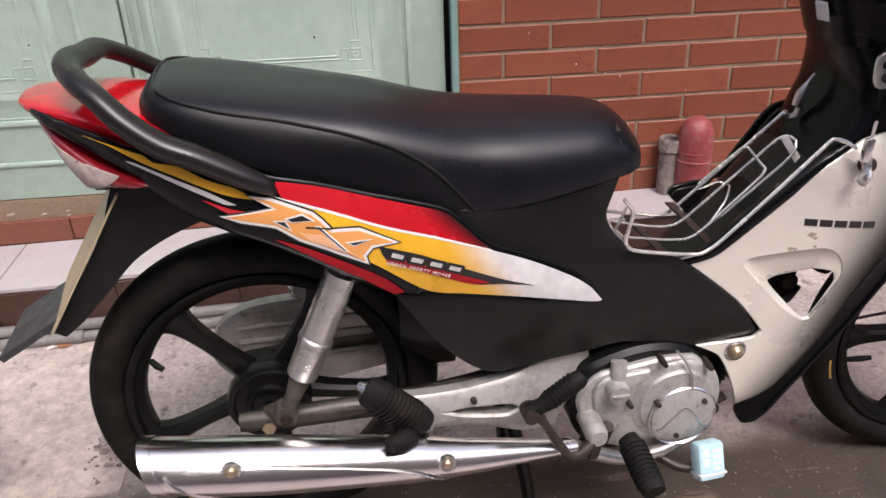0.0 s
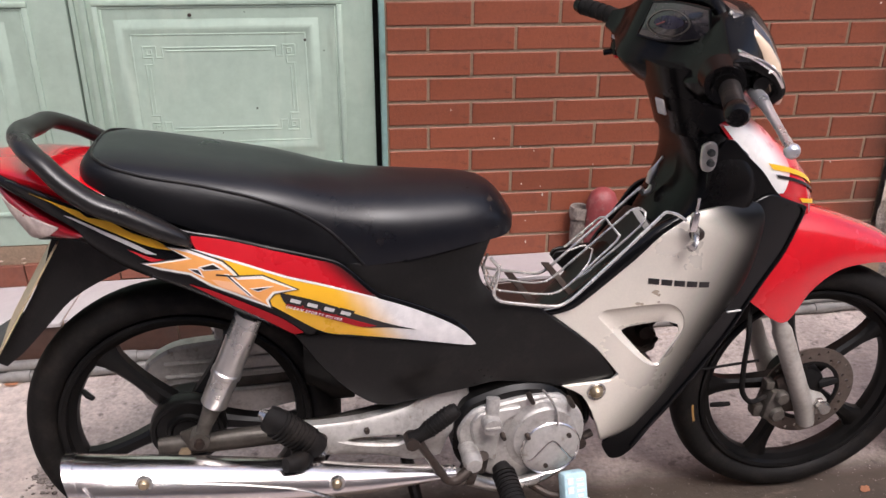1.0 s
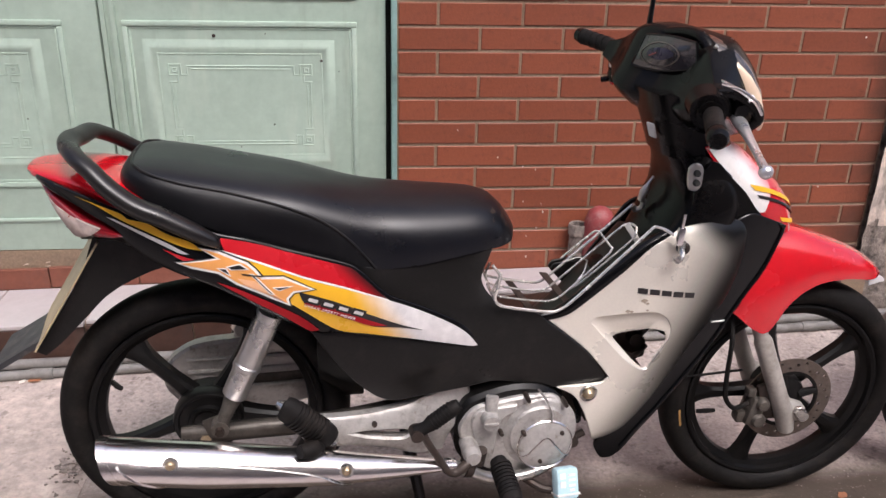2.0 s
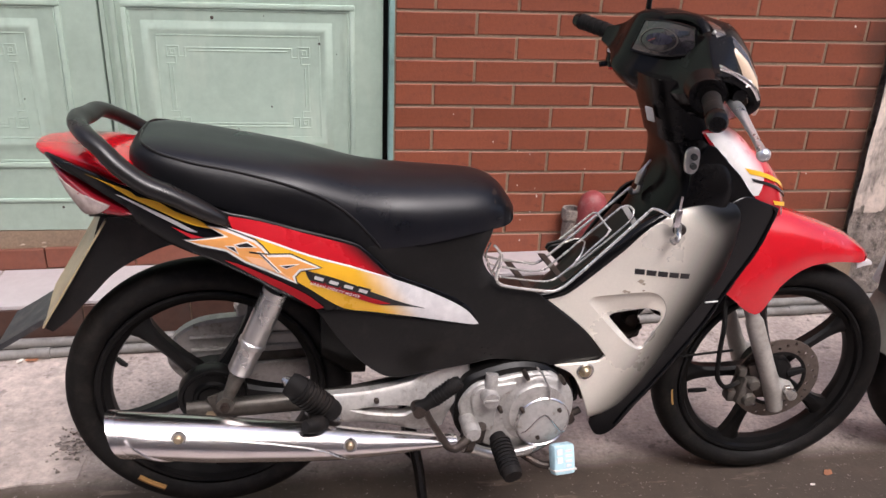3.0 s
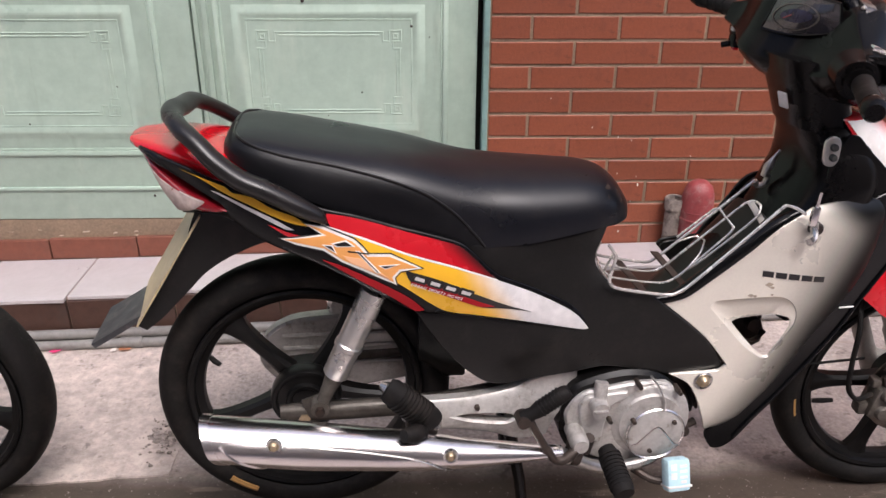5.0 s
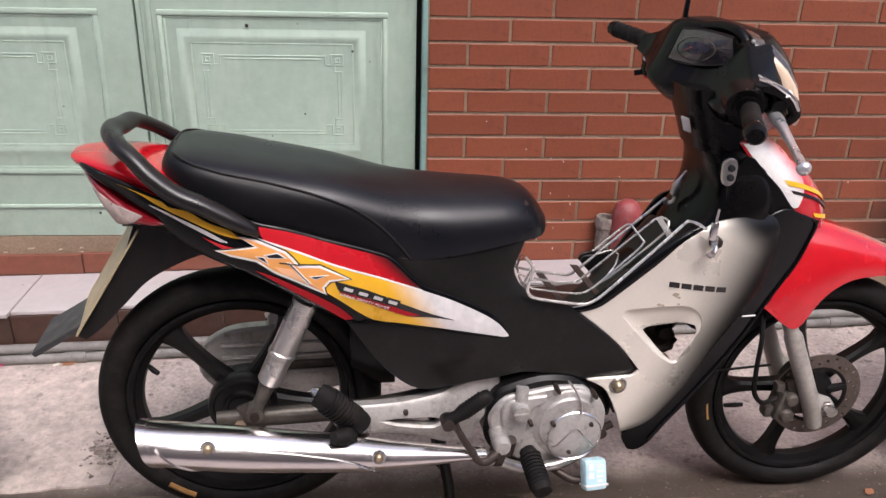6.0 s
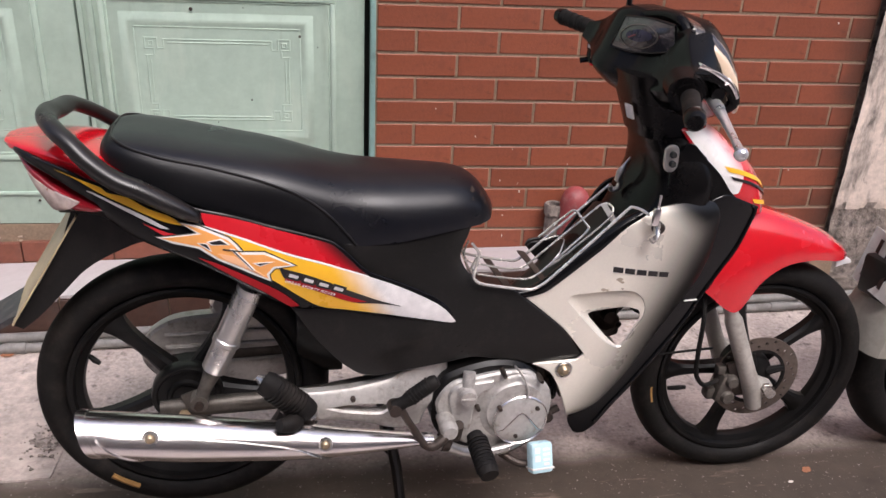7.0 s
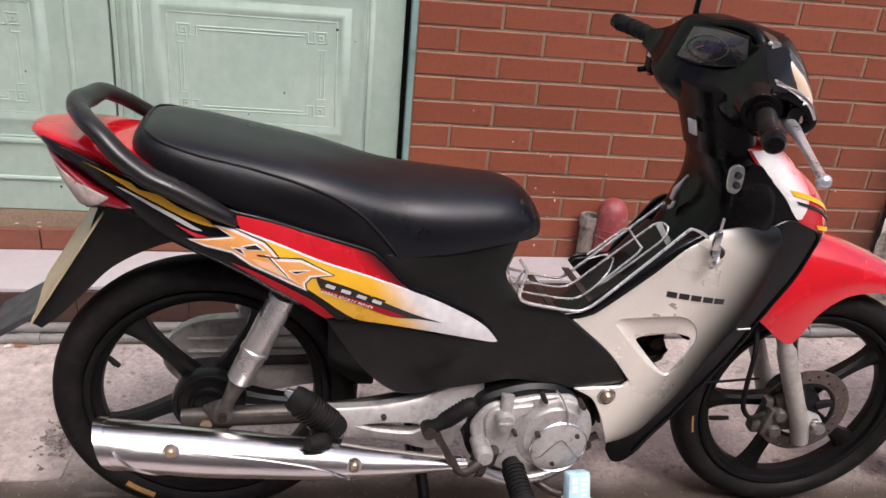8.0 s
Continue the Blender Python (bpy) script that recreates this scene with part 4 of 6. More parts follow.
part("hood_rim", tube([(0.888, 0.096, 0.985), (0.884, 0.1, 1.02), (0.889, 0.094, 1.048), (0.9, 0.076, 1.066), (0.917, 0.04, 1.081), (0.934, -0.02, 1.09), (0.942, -0.06, 1.086), (0.949, -0.085, 1.065), (0.954, -0.1, 1.03), (0.95, -0.11, 0.998)], 0.0125, 12, smooth=5), HEADBLACK, bars)
part("hood_floor", grid_faces(bmesh.new(), [[(0.868, 0.1, 0.978), (0.9, -0.09, 0.985), (0.93, -0.105, 1.0)], [CORN[0] + Vector((0.004, 0.01, -0.006)), CORN[1] + Vector((0.004, 0, -0.008)), CORN[1] + Vector((0.03, -0.025, 0.0))]], closed=False), HEADBLACK, bars)
# smoked visor over the headlight, chrome edge and turn signals
part("headlight_cowl", oval([(0.95, -0.012, 0.1, 1.02, 1.094), (0.985, -0.012, 0.112, 0.985, 1.088), (1.02, -0.01, 0.112, 0.95, 1.062), (1.05, -0.008, 0.105, 0.925, 1.022), (1.072, -0.004, 0.085, 0.912, 0.975), (1.086, 0, 0.05, 0.912, 0.94)], 32, 2.6), SMOKE, bars, "glossy smoked headlight visor")
for s in (-1, 1):
    part("turn_signal", oval([(0.964, s * 0.11, 0.01, 1.034, 1.052), (0.985, s * 0.116, 0.018, 1.008, 1.054), (1.01, s * 0.12, 0.02, 0.976, 1.032), (1.035, s * 0.117, 0.02, 0.94, 1.003), (1.054, s * 0.107, 0.018, 0.922, 0.968), (1.064, s * 0.096, 0.012, 0.926, 0.95)], 20), SIGNAL, bars, "cream turn signal lens")
part("visor_edge", tube([(0.948, -0.098, 1.078), (0.975, -0.112, 1.055), (1.0, -0.12, 1.02), (1.02, -0.124, 0.985)], 0.004, 8, smooth=4), SATIN, bars)
# grips, switch boxes, levers, reservoir, mirror stem
part("right_grip", tube([(0.905, -0.195, 0.985), (0.89, -0.235, 0.98), (0.868, -0.285, 0.975), (0.857, -0.312, 0.973)], [0.0185, 0.0165, 0.016, 0.0165], 20), RUBBER, bars, "worn black rubber grip")
part("grip_end", tube([(0.857, -0.312, 0.973), (0.855, -0.316, 0.9725), (0.848, -0.334, 0.97), (0.845, -0.341, 0.969)], [0.0165, 0.0182, 0.0178, 0.013], 20), HEADBLACK, bars)
part("throttle_collar", merge(tube([(0.907, -0.165, 0.992), (0.895, -0.205, 0.985)], [0.034, 0.029], 24), tube([(0.895, -0.205, 0.985), (0.892, -0.213, 0.984)], 0.031, 24), tube([(0.892, -0.217, 0.983), (0.89, -0.224, 0.982)], 0.0235, 24)), HEADBLACK, bars)
part("left_grip", tube([(0.905, 0.2, 1.022), (0.892, 0.235, 1.026), (0.87, 0.29, 1.032), (0.855, 0.325, 1.036)], [0.018, 0.0165, 0.016, 0.0175], 20), RUBBER, bars, "black ribbed rubber grip")
part("grip_end", tube([(0.855, 0.325, 1.036), (0.848, 0.342, 1.038)], [0.0185, 0.015], 16), HEADBLACK, bars)
bm = bmesh.new()
for k in range(4):
    t = 0.25 + 0.2 * k
    tube([(0.892 - 0.037 * t, 0.235 + 0.09 * t, 1.026 + 0.01 * t), (0.89 - 0.037 * t, 0.24 + 0.09 * t, 1.0265 + 0.01 * t)], 0.0178, 16, bm=bm)
part("grip_ribs", bm, RUBBER, bars)
part("left_switch_box", merge(rbox((0.898, 0.2, 1.01), (0.05, 0.045, 0.07), 0.012), rbox((0.885, 0.195, 0.972), (0.03, 0.03, 0.03), 0.008), tube([(0.878, 0.2, 0.965), (0.86, 0.21, 0.96)], 0.006, 8)), HEADBLACK, bars)
part("switch", rbox((0.874, 0.192, 0.995), (0.01, 0.014, 0.01), 0.003), GRIPWHITE, bars)
part("horn_button", rbox((0.88, 0.19, 0.958), (0.012, 0.012, 0.01), 0.003), RED, bars)
part("brake_lever", tube([(0.965, -0.17, 0.968), (0.958, -0.205, 0.963), (0.945, -0.25, 0.957), (0.925, -0.32, 0.945), (0.908, -0.378, 0.934)], [0.010, 0.0125, 0.0095, 0.007, 0.0075], 12, smooth=4, flat=0.75), LEVER, bars, "bare metal brake lever")
bm = bmesh.new()
bmesh.ops.create_uvsphere(bm, u_segments=16, v_segments=10, radius=0.0115, matrix=Matrix.Translation((0.904, -0.39, 0.932)))
part("lever_ball", bm, LEVER, bars)
part("master_cylinder", merge(rbox((0.965, -0.15, 1.0), (0.05, 0.06, 0.024), 0.006, pose(0, 0, 0, 0, 25, 0)), tube([(0.965, -0.13, 0.99), (0.962, -0.2, 0.98)], 0.013, 12), tube([(0.915, -0.19, 1.012), (0.945, -0.195, 1.01), (0.985, -0.195, 0.99), (1.0, -0.19, 0.965), (0.99, -0.18, 0.945)], [0.008, 0.01, 0.011, 0.011, 0.008], 10, smooth=4)), HEADBLACK, bars)
part("reservoir_lid", rbox((0.955, -0.152, 1.018), (0.05, 0.05, 0.006), 0.002, pose(0, 0, 0, 0, 25, 0)), CHROME, bars, "chrome reservoir lid")
part("lever_clamp", merge(tube([(0.985, -0.16, 1.0), (0.99, -0.165, 0.985)], 0.008, 10), rbox((0.975, -0.175, 0.975), (0.014, 0.014, 0.012), 0.003), lathe([(0, -0.19), (0.006, -0.19), (0.008, -0.18), (0, -0.18)], (0.968, 0, 0.966), (0, 1, 0), 12)), SATIN, bars)
part("perch_strip", tube([(0.922, -0.188, 1.026), (0.95, -0.2, 1.018), (0.98, -0.205, 0.999), (0.998, -0.203, 0.975)], [0.003, 0.0045, 0.0045, 0.003], 8, smooth=4), CHROME, bars, "bright strip on the lever perch")
part("perch_bolt", lathe([(0, -0.012), (0.006, -0.012), (0.0075, -0.008), (0.0075, 0.006), (0, 0.006)], (0.972, -0.196, 1.0), (0, 1, -0.6), 12), CHROME, bars)
part("mirror_stem", tube([(0.915, 0.115, 1.04), (0.916, 0.118, 1.10), (0.922, 0.122, 1.16), (0.934, 0.128, 1.26), (0.942, 0.132, 1.31)], [0.009, 0.006, 0.0045, 0.0045, 0.0045], 10), GLOSSBLACK, bars)

# body under the seat, side covers and decals
DARK = [(0.19, 0.60), (0.209, 0.577), (0.25, 0.513), (0.272, 0.485), (0.304, 0.447), (0.336, 0.42), (0.367, 0.411), (0.41, 0.417), (0.507, 0.431), (0.561, 0.441), (0.63, 0.427), (0.696, 0.41), (0.785, 0.413), (0.79, 0.427), (0.745, 0.49), (0.66, 0.562),
        (0.631, 0.585), (0.575, 0.598), (0.54, 0.625), (0.528, 0.654), (0.545, 0.691), (0.559, 0.722), (0.52, 0.719), (0.476, 0.709), (0.411, 0.697), (0.336, 0.692), (0.295, 0.695), (0.22, 0.66)]


def dark_v(u, w):
    return -0.14 + 0.32 * max(0, w - 0.6) * min(1.0, max(0.0, (u - 0.32) / 0.2)) + 0.05 * max(0, w - 0.62) - 0.008 * math.sin(math.pi * min(1, max(0, (w - 0.41) / 0.2))) + 0.06 * max(0, 0.47 - w)


part("under_cover", sheet(DARK, dark_v, 0.006, fine=0.028, lip=0.002), PLASTIC, bike, "matt black plastic cover under the seat")
FARDARK = DARK[:12] + [(0.768, 0.43), (0.74, 0.44), (0.66, 0.445), (0.58, 0.45), (0.535, 0.48), (0.515, 0.55), (0.51, 0.62), (0.53, 0.69), (0.555, 0.715)] + DARK[22:]
part("under_cover", sheet(FARDARK, mirror(dark_v), 0.006, fine=0.04), PLASTIC, bike)
SIDE = [(-0.2, 0.857), (-0.15, 0.841), (-0.112, 0.827), (-0.05, 0.812), (0.033, 0.788), (0.064, 0.776), (0.112, 0.763), (0.174, 0.741), (0.228, 0.724), (0.285, 0.704), (0.307, 0.686), (0.336, 0.656), (0.353, 0.642), (0.413, 0.614), (0.477, 0.579), (0.505, 0.555),
        (0.524, 0.526), (0.512, 0.521), (0.395, 0.548), (0.258, 0.576), (0.224, 0.576), (0.169, 0.607), (0.107, 0.65), (0.036, 0.692), (-0.033, 0.724), (-0.07, 0.75), (-0.088, 0.766), (-0.1, 0.787), (-0.13, 0.808), (-0.19, 0.845)]


def side_v(u, w):
    base = lerp(((-0.24, -0.07), (-0.2, -0.098), (-0.15, -0.121), (-0.11, -0.137), (-0.06, -0.151), (0.0, -0.163), (0.12, -0.168), (0.3, -0.162), (0.42, -0.154), (0.52, -0.147)), u)
    mid = lerp(((-0.2, 0.845), (0.0, 0.75), (0.15, 0.67), (0.3, 0.63), (0.5, 0.54)), u)
    return base + 0.3 * max(0, w - mid) ** 2 / 0.1 + 0.25 * max(0, mid - w) ** 2 / 0.1


side = part("side_cover", sheet(SIDE, side_v, 0.006, fine=0.025, lip=0.002), GLOSSBLACK, bike, "black side cover with red, yellow and silver stripes")
part("side_cover", sheet(SIDE, mirror(side_v), 0.006, fine=0.035), GLOSSBLACK, bike)


def decal(name, outline, material, lift, smooth=4, label=""):
    return part(name, sheet(outline, lambda u, w: side_v(u, w) - lift, 0.0008, fine=0.02, smooth=smooth, lip=0), material, side, label)


def grow(loop, d):
    """Push an outline outwards by d."""
    n = len(loop)
    area = sum(loop[k][0] * loop[(k + 1) % n][1] - loop[(k + 1) % n][0] * loop[k][1] for k in range(n))
    out = []
    for k in range(n):
        a, b_, c = (Vector(loop[q % n]) for q in (k - 1, k, k + 1))
        e1, e2 = (b_ - a).normalized(), (c - b_).normalized()
        n1, n2 = Vector((e1.y, -e1.x)), Vector((e2.y, -e2.x))
        m = (n1 + n2).normalized() if (n1 + n2).length > 1e-4 else n1
        out.append(tuple(b_ + m * (d if area > 0 else -d) * min(1.8, 1 / max(0.3, m.dot(n1)))))
    return out


decal("red_stripe", [(0.064, 0.773), (0.112, 0.761), (0.174, 0.739), (0.228, 0.721), (0.283, 0.702), (0.303, 0.686), (0.332, 0.655), (0.349, 0.639), (0.277, 0.669), (0.198, 0.697), (0.117, 0.732), (0.07, 0.752)], REDFADE, 0.0016)
decal("yellow_stripe", [(0.055, 0.756), (0.117, 0.731), (0.198, 0.695), (0.277, 0.667), (0.349, 0.638), (0.411, 0.61), (0.473, 0.575), (0.501, 0.553), (0.521, 0.527), (0.511, 0.526), (0.394, 0.554), (0.313, 0.571), (0.258, 0.583), (0.2, 0.628), (0.175, 0.647), (0.131, 0.671), (0.094, 0.70)], FADE, 0.0022, label="yellow stripe fading out to silver")
decal("white_line", [(0.055, 0.7575), (0.117, 0.733), (0.198, 0.697), (0.277, 0.669), (0.349, 0.6395), (0.349, 0.637), (0.277, 0.6655), (0.198, 0.6935), (0.117, 0.7295), (0.055, 0.755)], WHITE, 0.003)
decal("black_point", [(0.19, 0.669), (0.251, 0.646), (0.31, 0.616), (0.367, 0.589), (0.412, 0.572), (0.367, 0.582), (0.321, 0.588), (0.238, 0.626), (0.198, 0.648)], BLACKDECAL, 0.003)
decal("dark_red_point", [(0.202, 0.65), (0.25, 0.632), (0.313, 0.602), (0.345, 0.588), (0.317, 0.590), (0.238, 0.6255), (0.198, 0.6445)], DARKRED, 0.0036)
decal("lower_red_stripe", [(0.054, 0.694), (0.085, 0.682), (0.143, 0.65), (0.196, 0.614), (0.223, 0.585), (0.208, 0.583), (0.16, 0.622), (0.107, 0.658)], DARKRED, 0.0016)
decal("rear_yellow_stripe", [(-0.166, 0.842), (-0.125, 0.829), (-0.093, 0.818), (-0.083, 0.8095), (-0.052, 0.803), (-0.021, 0.785), (0.014, 0.771), (0.036, 0.754), (0.017, 0.758), (-0.015, 0.77), (-0.057, 0.7905), (-0.091, 0.806), (-0.136, 0.831)], YELLOW, 0.0018)
decal("rear_silver_line", [(-0.117, 0.811), (-0.107, 0.809), (-0.074, 0.794), (-0.022, 0.769), (0.012, 0.749), (-0.002, 0.751), (-0.033, 0.767), (-0.077, 0.7905)], SILVERTRIM, 0.0018)
decal("rear_red_shade", [(-0.03, 0.758), (0.01, 0.742), (0.04, 0.735), (0.06, 0.732), (0.02, 0.728)], RED, 0.0016)
# model emblem: a slanted angular mark, dark and white edge, orange face, with plain strokes
MARK = [(-0.011, 0.735), (0.056, 0.741), (0.028, 0.761), (0.058, 0.754), (0.107, 0.73), (0.119, 0.718), (0.13, 0.703), (0.166, 0.70), (0.218, 0.672), (0.182, 0.669), (0.172, 0.658), (0.175, 0.644), (0.147, 0.659), (0.086, 0.691), (0.057, 0.713), (0.014, 0.724)]
decal("emblem_shadow", grow(MARK, 0.0022), BLACKDECAL, 0.004, 0)
decal("emblem_edge", MARK, WHITE, 0.0046, 0)
decal("emblem_face", grow(MARK, -0.0042), ORANGE, 0.0052, 0)
decal("emblem_highlight", [(0.088, 0.703), (0.116, 0.697), (0.14, 0.676), (0.166, 0.655), (0.14, 0.668), (0.1, 0.69)], PALEORANGE, 0.0056, 0)
for outline, material in (([(0.07, 0.7255), (0.094, 0.730), (0.109, 0.718), (0.078, 0.719)], WHITE), ([(0.074, 0.7245), (0.093, 0.7275), (0.104, 0.7195), (0.08, 0.7205)], BLACKDECAL), ([(0.055, 0.724), (0.072, 0.7225), (0.078, 0.707), (0.062, 0.718)], WHITE), ([(0.059, 0.7225), (0.070, 0.7212), (0.0755, 0.711), (0.065, 0.718)], BLACKDECAL),
                          ([(0.096, 0.712), (0.13, 0.7055), (0.13, 0.7035), (0.096, 0.7095)], BLACKDECAL), ([(0.108, 0.711), (0.115, 0.7105), (0.149, 0.669), (0.142, 0.669)], WHITE), ([(0.1105, 0.7095), (0.1135, 0.7095), (0.1455, 0.6705), (0.1435, 0.6705)], BLACKDECAL), ([(0.145, 0.6825), (0.182, 0.6825), (0.157, 0.675)], WHITE), ([(0.150, 0.6812), (0.175, 0.6812), (0.157, 0.677)], BLACKDECAL)):
    decal("emblem_stroke", outline, material, 0.006 if material is WHITE else 0.0064, 0)
# model badge: four slanted silver bars with a dark edge, the upper ones joined by a thin rail
for k in range(4):
    u0, w0 = 0.203 + 0.0266 * k, 0.6555 - 0.0105 * k
    blk = [(u0, w0 - 0.0045), (u0 + 0.0185, w0 - 0.0118), (u0 + 0.0225, w0 - 0.0035), (u0 + 0.004, w0 + 0.004)]
    decal("badge_edge", grow(blk, 0.0028), BLACKDECAL, 0.0046, 0)
    decal("model_badge", grow(blk, -0.0016), SILVERTRIM, 0.0054, 0, "silver model badge as plain slanted bars")
# motto under the badge
font = bpy.data.curves.new("motto", "FONT")
font.body, font.size, font.extrude, font.shear, font.space_character = "URBAN SPORTY MOVER", 0.0072, 0.0003, 0.3, 1.3
lettering = new("motto_curve", font)
bpy.context.view_layer.update()
letters = bpy.data.meshes.new_from_object(lettering)
bpy.data.objects.remove(lettering)
letters.materials.append(WHITE)
motto = new("motto_lettering", letters)
motto.parent = side
motto.matrix_local = pose(0.1975, side_v(0.2, 0.645) - 0.0064, 0.6425, 90, 0, 4) @ pose(0, 0, 0, 0, 0, -22.5)

# seat
LOW = ((-0.1, 0.852), (-0.08, 0.843), (-0.056, 0.833), (0.0, 0.804), (0.06, 0.776), (0.108, 0.759), (0.156, 0.735), (0.217, 0.713), (0.276, 0.698), (0.306, 0.691), (0.337, 0.688), (0.414, 0.69), (0.482, 0.698), (0.529, 0.704), (0.57, 0.705), (0.595, 0.705), (0.606, 0.71), (0.613, 0.718))
TOP = ((-0.1, 0.87), (-0.092, 0.88), (-0.075, 0.888), (-0.04, 0.886), (0.014, 0.877), (0.11, 0.858), (0.18, 0.844), (0.21, 0.837), (0.26, 0.823), (0.302, 0.812), (0.376, 0.803), (0.463, 0.796), (0.531, 0.791), (0.552, 0.786), (0.576, 0.773), (0.592, 0.757), (0.604, 0.739), (0.611, 0.727), (0.613, 0.722))
WID = ((-0.1, 0.07), (-0.09, 0.092), (-0.06, 0.118), (0.0, 0.132), (0.12, 0.138), (0.3, 0.137), (0.4, 0.13), (0.48, 0.118), (0.54, 0.106), (0.575, 0.092), (0.598, 0.07), (0.608, 0.048), (0.613, 0.02))
POW = ((-0.1, 3.6), (0.2, 3.6), (0.34, 2.7), (0.6, 2.3))
us = [-0.1, -0.097, -0.09, -0.08, -0.065, *np.linspace(-0.05, 0.56, 40), 0.572, 0.582, 0.591, 0.599, 0.605, 0.61, 0.6128]
smoothed = [np.mean([[lerp(tab, u + d) for d in (-0.02, -0.01, 0, 0.01, 0.02)] for tab in (WID, LOW, TOP, POW)], axis=1) if -0.07 < u < 0.56 else [lerp(tab, u) for tab in (WID, LOW, TOP, POW)] for u in us]
seat = part("seat", loft([(u, float(w_), min(float(lo), float(hi) - 0.004), float(hi), float(p_)) for u, (w_, lo, hi, p_) in zip(us, smoothed)], 48), VINYL, bike, "black vinyl dual seat with piped seams", crease=1.0)


def seat_v(u, w):
    b_, lo, hi, p_ = (lerp(tab, u) for tab in (WID, LOW, TOP, POW))
    x = min(1.0, max(0.0, (w - lo) / (hi - lo)))
    return -b_ * (1 - x**p_) ** (1 / p_)


for s in (1, -1):
    line = [(-0.086, 0.884), (-0.079, 0.8835), (-0.067, 0.880), (-0.038, 0.870), (0.018, 0.855), (0.09, 0.838), (0.16, 0.817), (0.22, 0.793), (0.26, 0.768), (0.286, 0.745), (0.311, 0.716), (0.329, 0.692)]
    part("seat_piping", tube([(u, s * (seat_v(u, w) - 0.0005), w) for u, w in spline(line, 6)], 0.0026, 8), PLASTIC, seat)
CREASE = ((-0.079, 0.8835), (-0.038, 0.870), (0.018, 0.855), (0.09, 0.838), (0.16, 0.817), (0.22, 0.793), (0.26, 0.768), (0.286, 0.745), (0.311, 0.716), (0.332, 0.688))
seat.data.materials.append(VINYLTOP)
for poly in seat.data.polygons:
    c = poly.center
    if c.x > 0.332 or (c.x > -0.074 and c.z > lerp(CREASE, c.x)):
        poly.material_index = 1
part("seat_scuff", merge(*[sheet([(u, w), (u + n_ * 0.6, w + 0.004), (u + n_, w - 0.003), (u + n_ * 0.4, w - 0.004)], lambda a, c: seat_v(a, c) - 0.0003, 0.0006, fine=0.006, lip=0) for u, w, n_ in ((0.553, 0.768, 0.013), (0.575, 0.757, 0.009), (0.582, 0.742, 0.008), (0.556, 0.755, 0.004))]), RUST, seat, "grey scuffs on the seat nose")


# grab rail round the seat's tail
path = [(0.073, -0.164, 0.764), (0.062, -0.165, 0.776), (0.035, -0.167, 0.793), (-0.015, -0.166, 0.822), (-0.057, -0.163, 0.842), (-0.095, -0.155, 0.872), (-0.12, -0.142, 0.897), (-0.145, -0.12, 0.914), (-0.163, -0.085, 0.923), (-0.168, -0.045, 0.925), (-0.163, 0.0, 0.92),
        (-0.155, 0.05, 0.917), (-0.142, 0.085, 0.903), (-0.125, 0.115, 0.885), (-0.1, 0.138, 0.862), (-0.055, 0.15, 0.83), (0.0, 0.155, 0.8), (0.066, 0.155, 0.765)]
path = [(u - 0.009, v, w - 0.005) for u, v, w in path]
rad = [0.005, 0.0135, 0.0185, 0.0205, 0.0205, 0.0195, 0.0185, 0.0185, 0.0185, 0.018, 0.0175, 0.0165, 0.0165, 0.0165, 0.0165, 0.0165, 0.0165, 0.009]
part("grab_rail", tube(path, rad, 18, smooth=4, flat=0.8), GRABGREY, bike, "dark grey grab rail")

# tail: red cowl, lamp
part("tail_cowl", oval([(-0.258, 0, 0.03, 0.857, 0.872), (-0.246, 0, 0.048, 0.853, 0.8745), (-0.218, 0, 0.07, 0.848, 0.873), (-0.18, 0, 0.092, 0.838, 0.869), (-0.14, 0, 0.108, 0.822, 0.863), (-0.115, 0, 0.114, 0.806, 0.858), (-0.06, 0, 0.116, 0.795, 0.846)], 32, 2.8), RED, bike, "red tail cowl")
part("tail_dark_edge", oval([(-0.246, 0, 0.042, 0.856, 0.865), (-0.235, 0, 0.062, 0.85, 0.868), (-0.213, 0, 0.084, 0.838, 0.864), (-0.177, 0, 0.107, 0.82, 0.852), (-0.141, 0, 0.125, 0.80, 0.832), (-0.11, 0, 0.137, 0.783, 0.812), (-0.06, 0, 0.146, 0.765, 0.79)], 32, 3.2), GLOSSBLACK, bike)
lamp = part("tail_lamp", oval([(-0.244, 0, 0.028, 0.85, 0.86), (-0.236, 0, 0.046, 0.84, 0.856), (-0.225, 0, 0.064, 0.824, 0.85), (-0.205, 0, 0.086, 0.796, 0.838), (-0.182, 0, 0.102, 0.772, 0.824), (-0.16, 0, 0.116, 0.76, 0.81), (-0.135, 0, 0.128, 0.76, 0.799), (-0.112, 0, 0.136, 0.764, 0.789), (-0.096, 0, 0.14, 0.771, 0.782), (-0.088, 0, 0.14, 0.774, 0.778)], 36, 3.0), REDLENS, bike, "red tail lamp")
LAMPW = ((-0.244, 0.028), (-0.225, 0.064), (-0.205, 0.086), (-0.182, 0.102), (-0.16, 0.116), (-0.135, 0.128), (-0.112, 0.136))
LENS = [(-0.219, 0.826), (-0.198, 0.813), (-0.165, 0.797), (-0.132, 0.788), (-0.15, 0.774), (-0.171, 0.766), (-0.181, 0.767), (-0.201, 0.795)]


def lens_v(u, w):
    mid = lerp(((-0.22, 0.828), (-0.18, 0.79), (-0.13, 0.781)), u)
    return -lerp(LAMPW, u) - 0.001 + 12 * (w - mid) ** 2


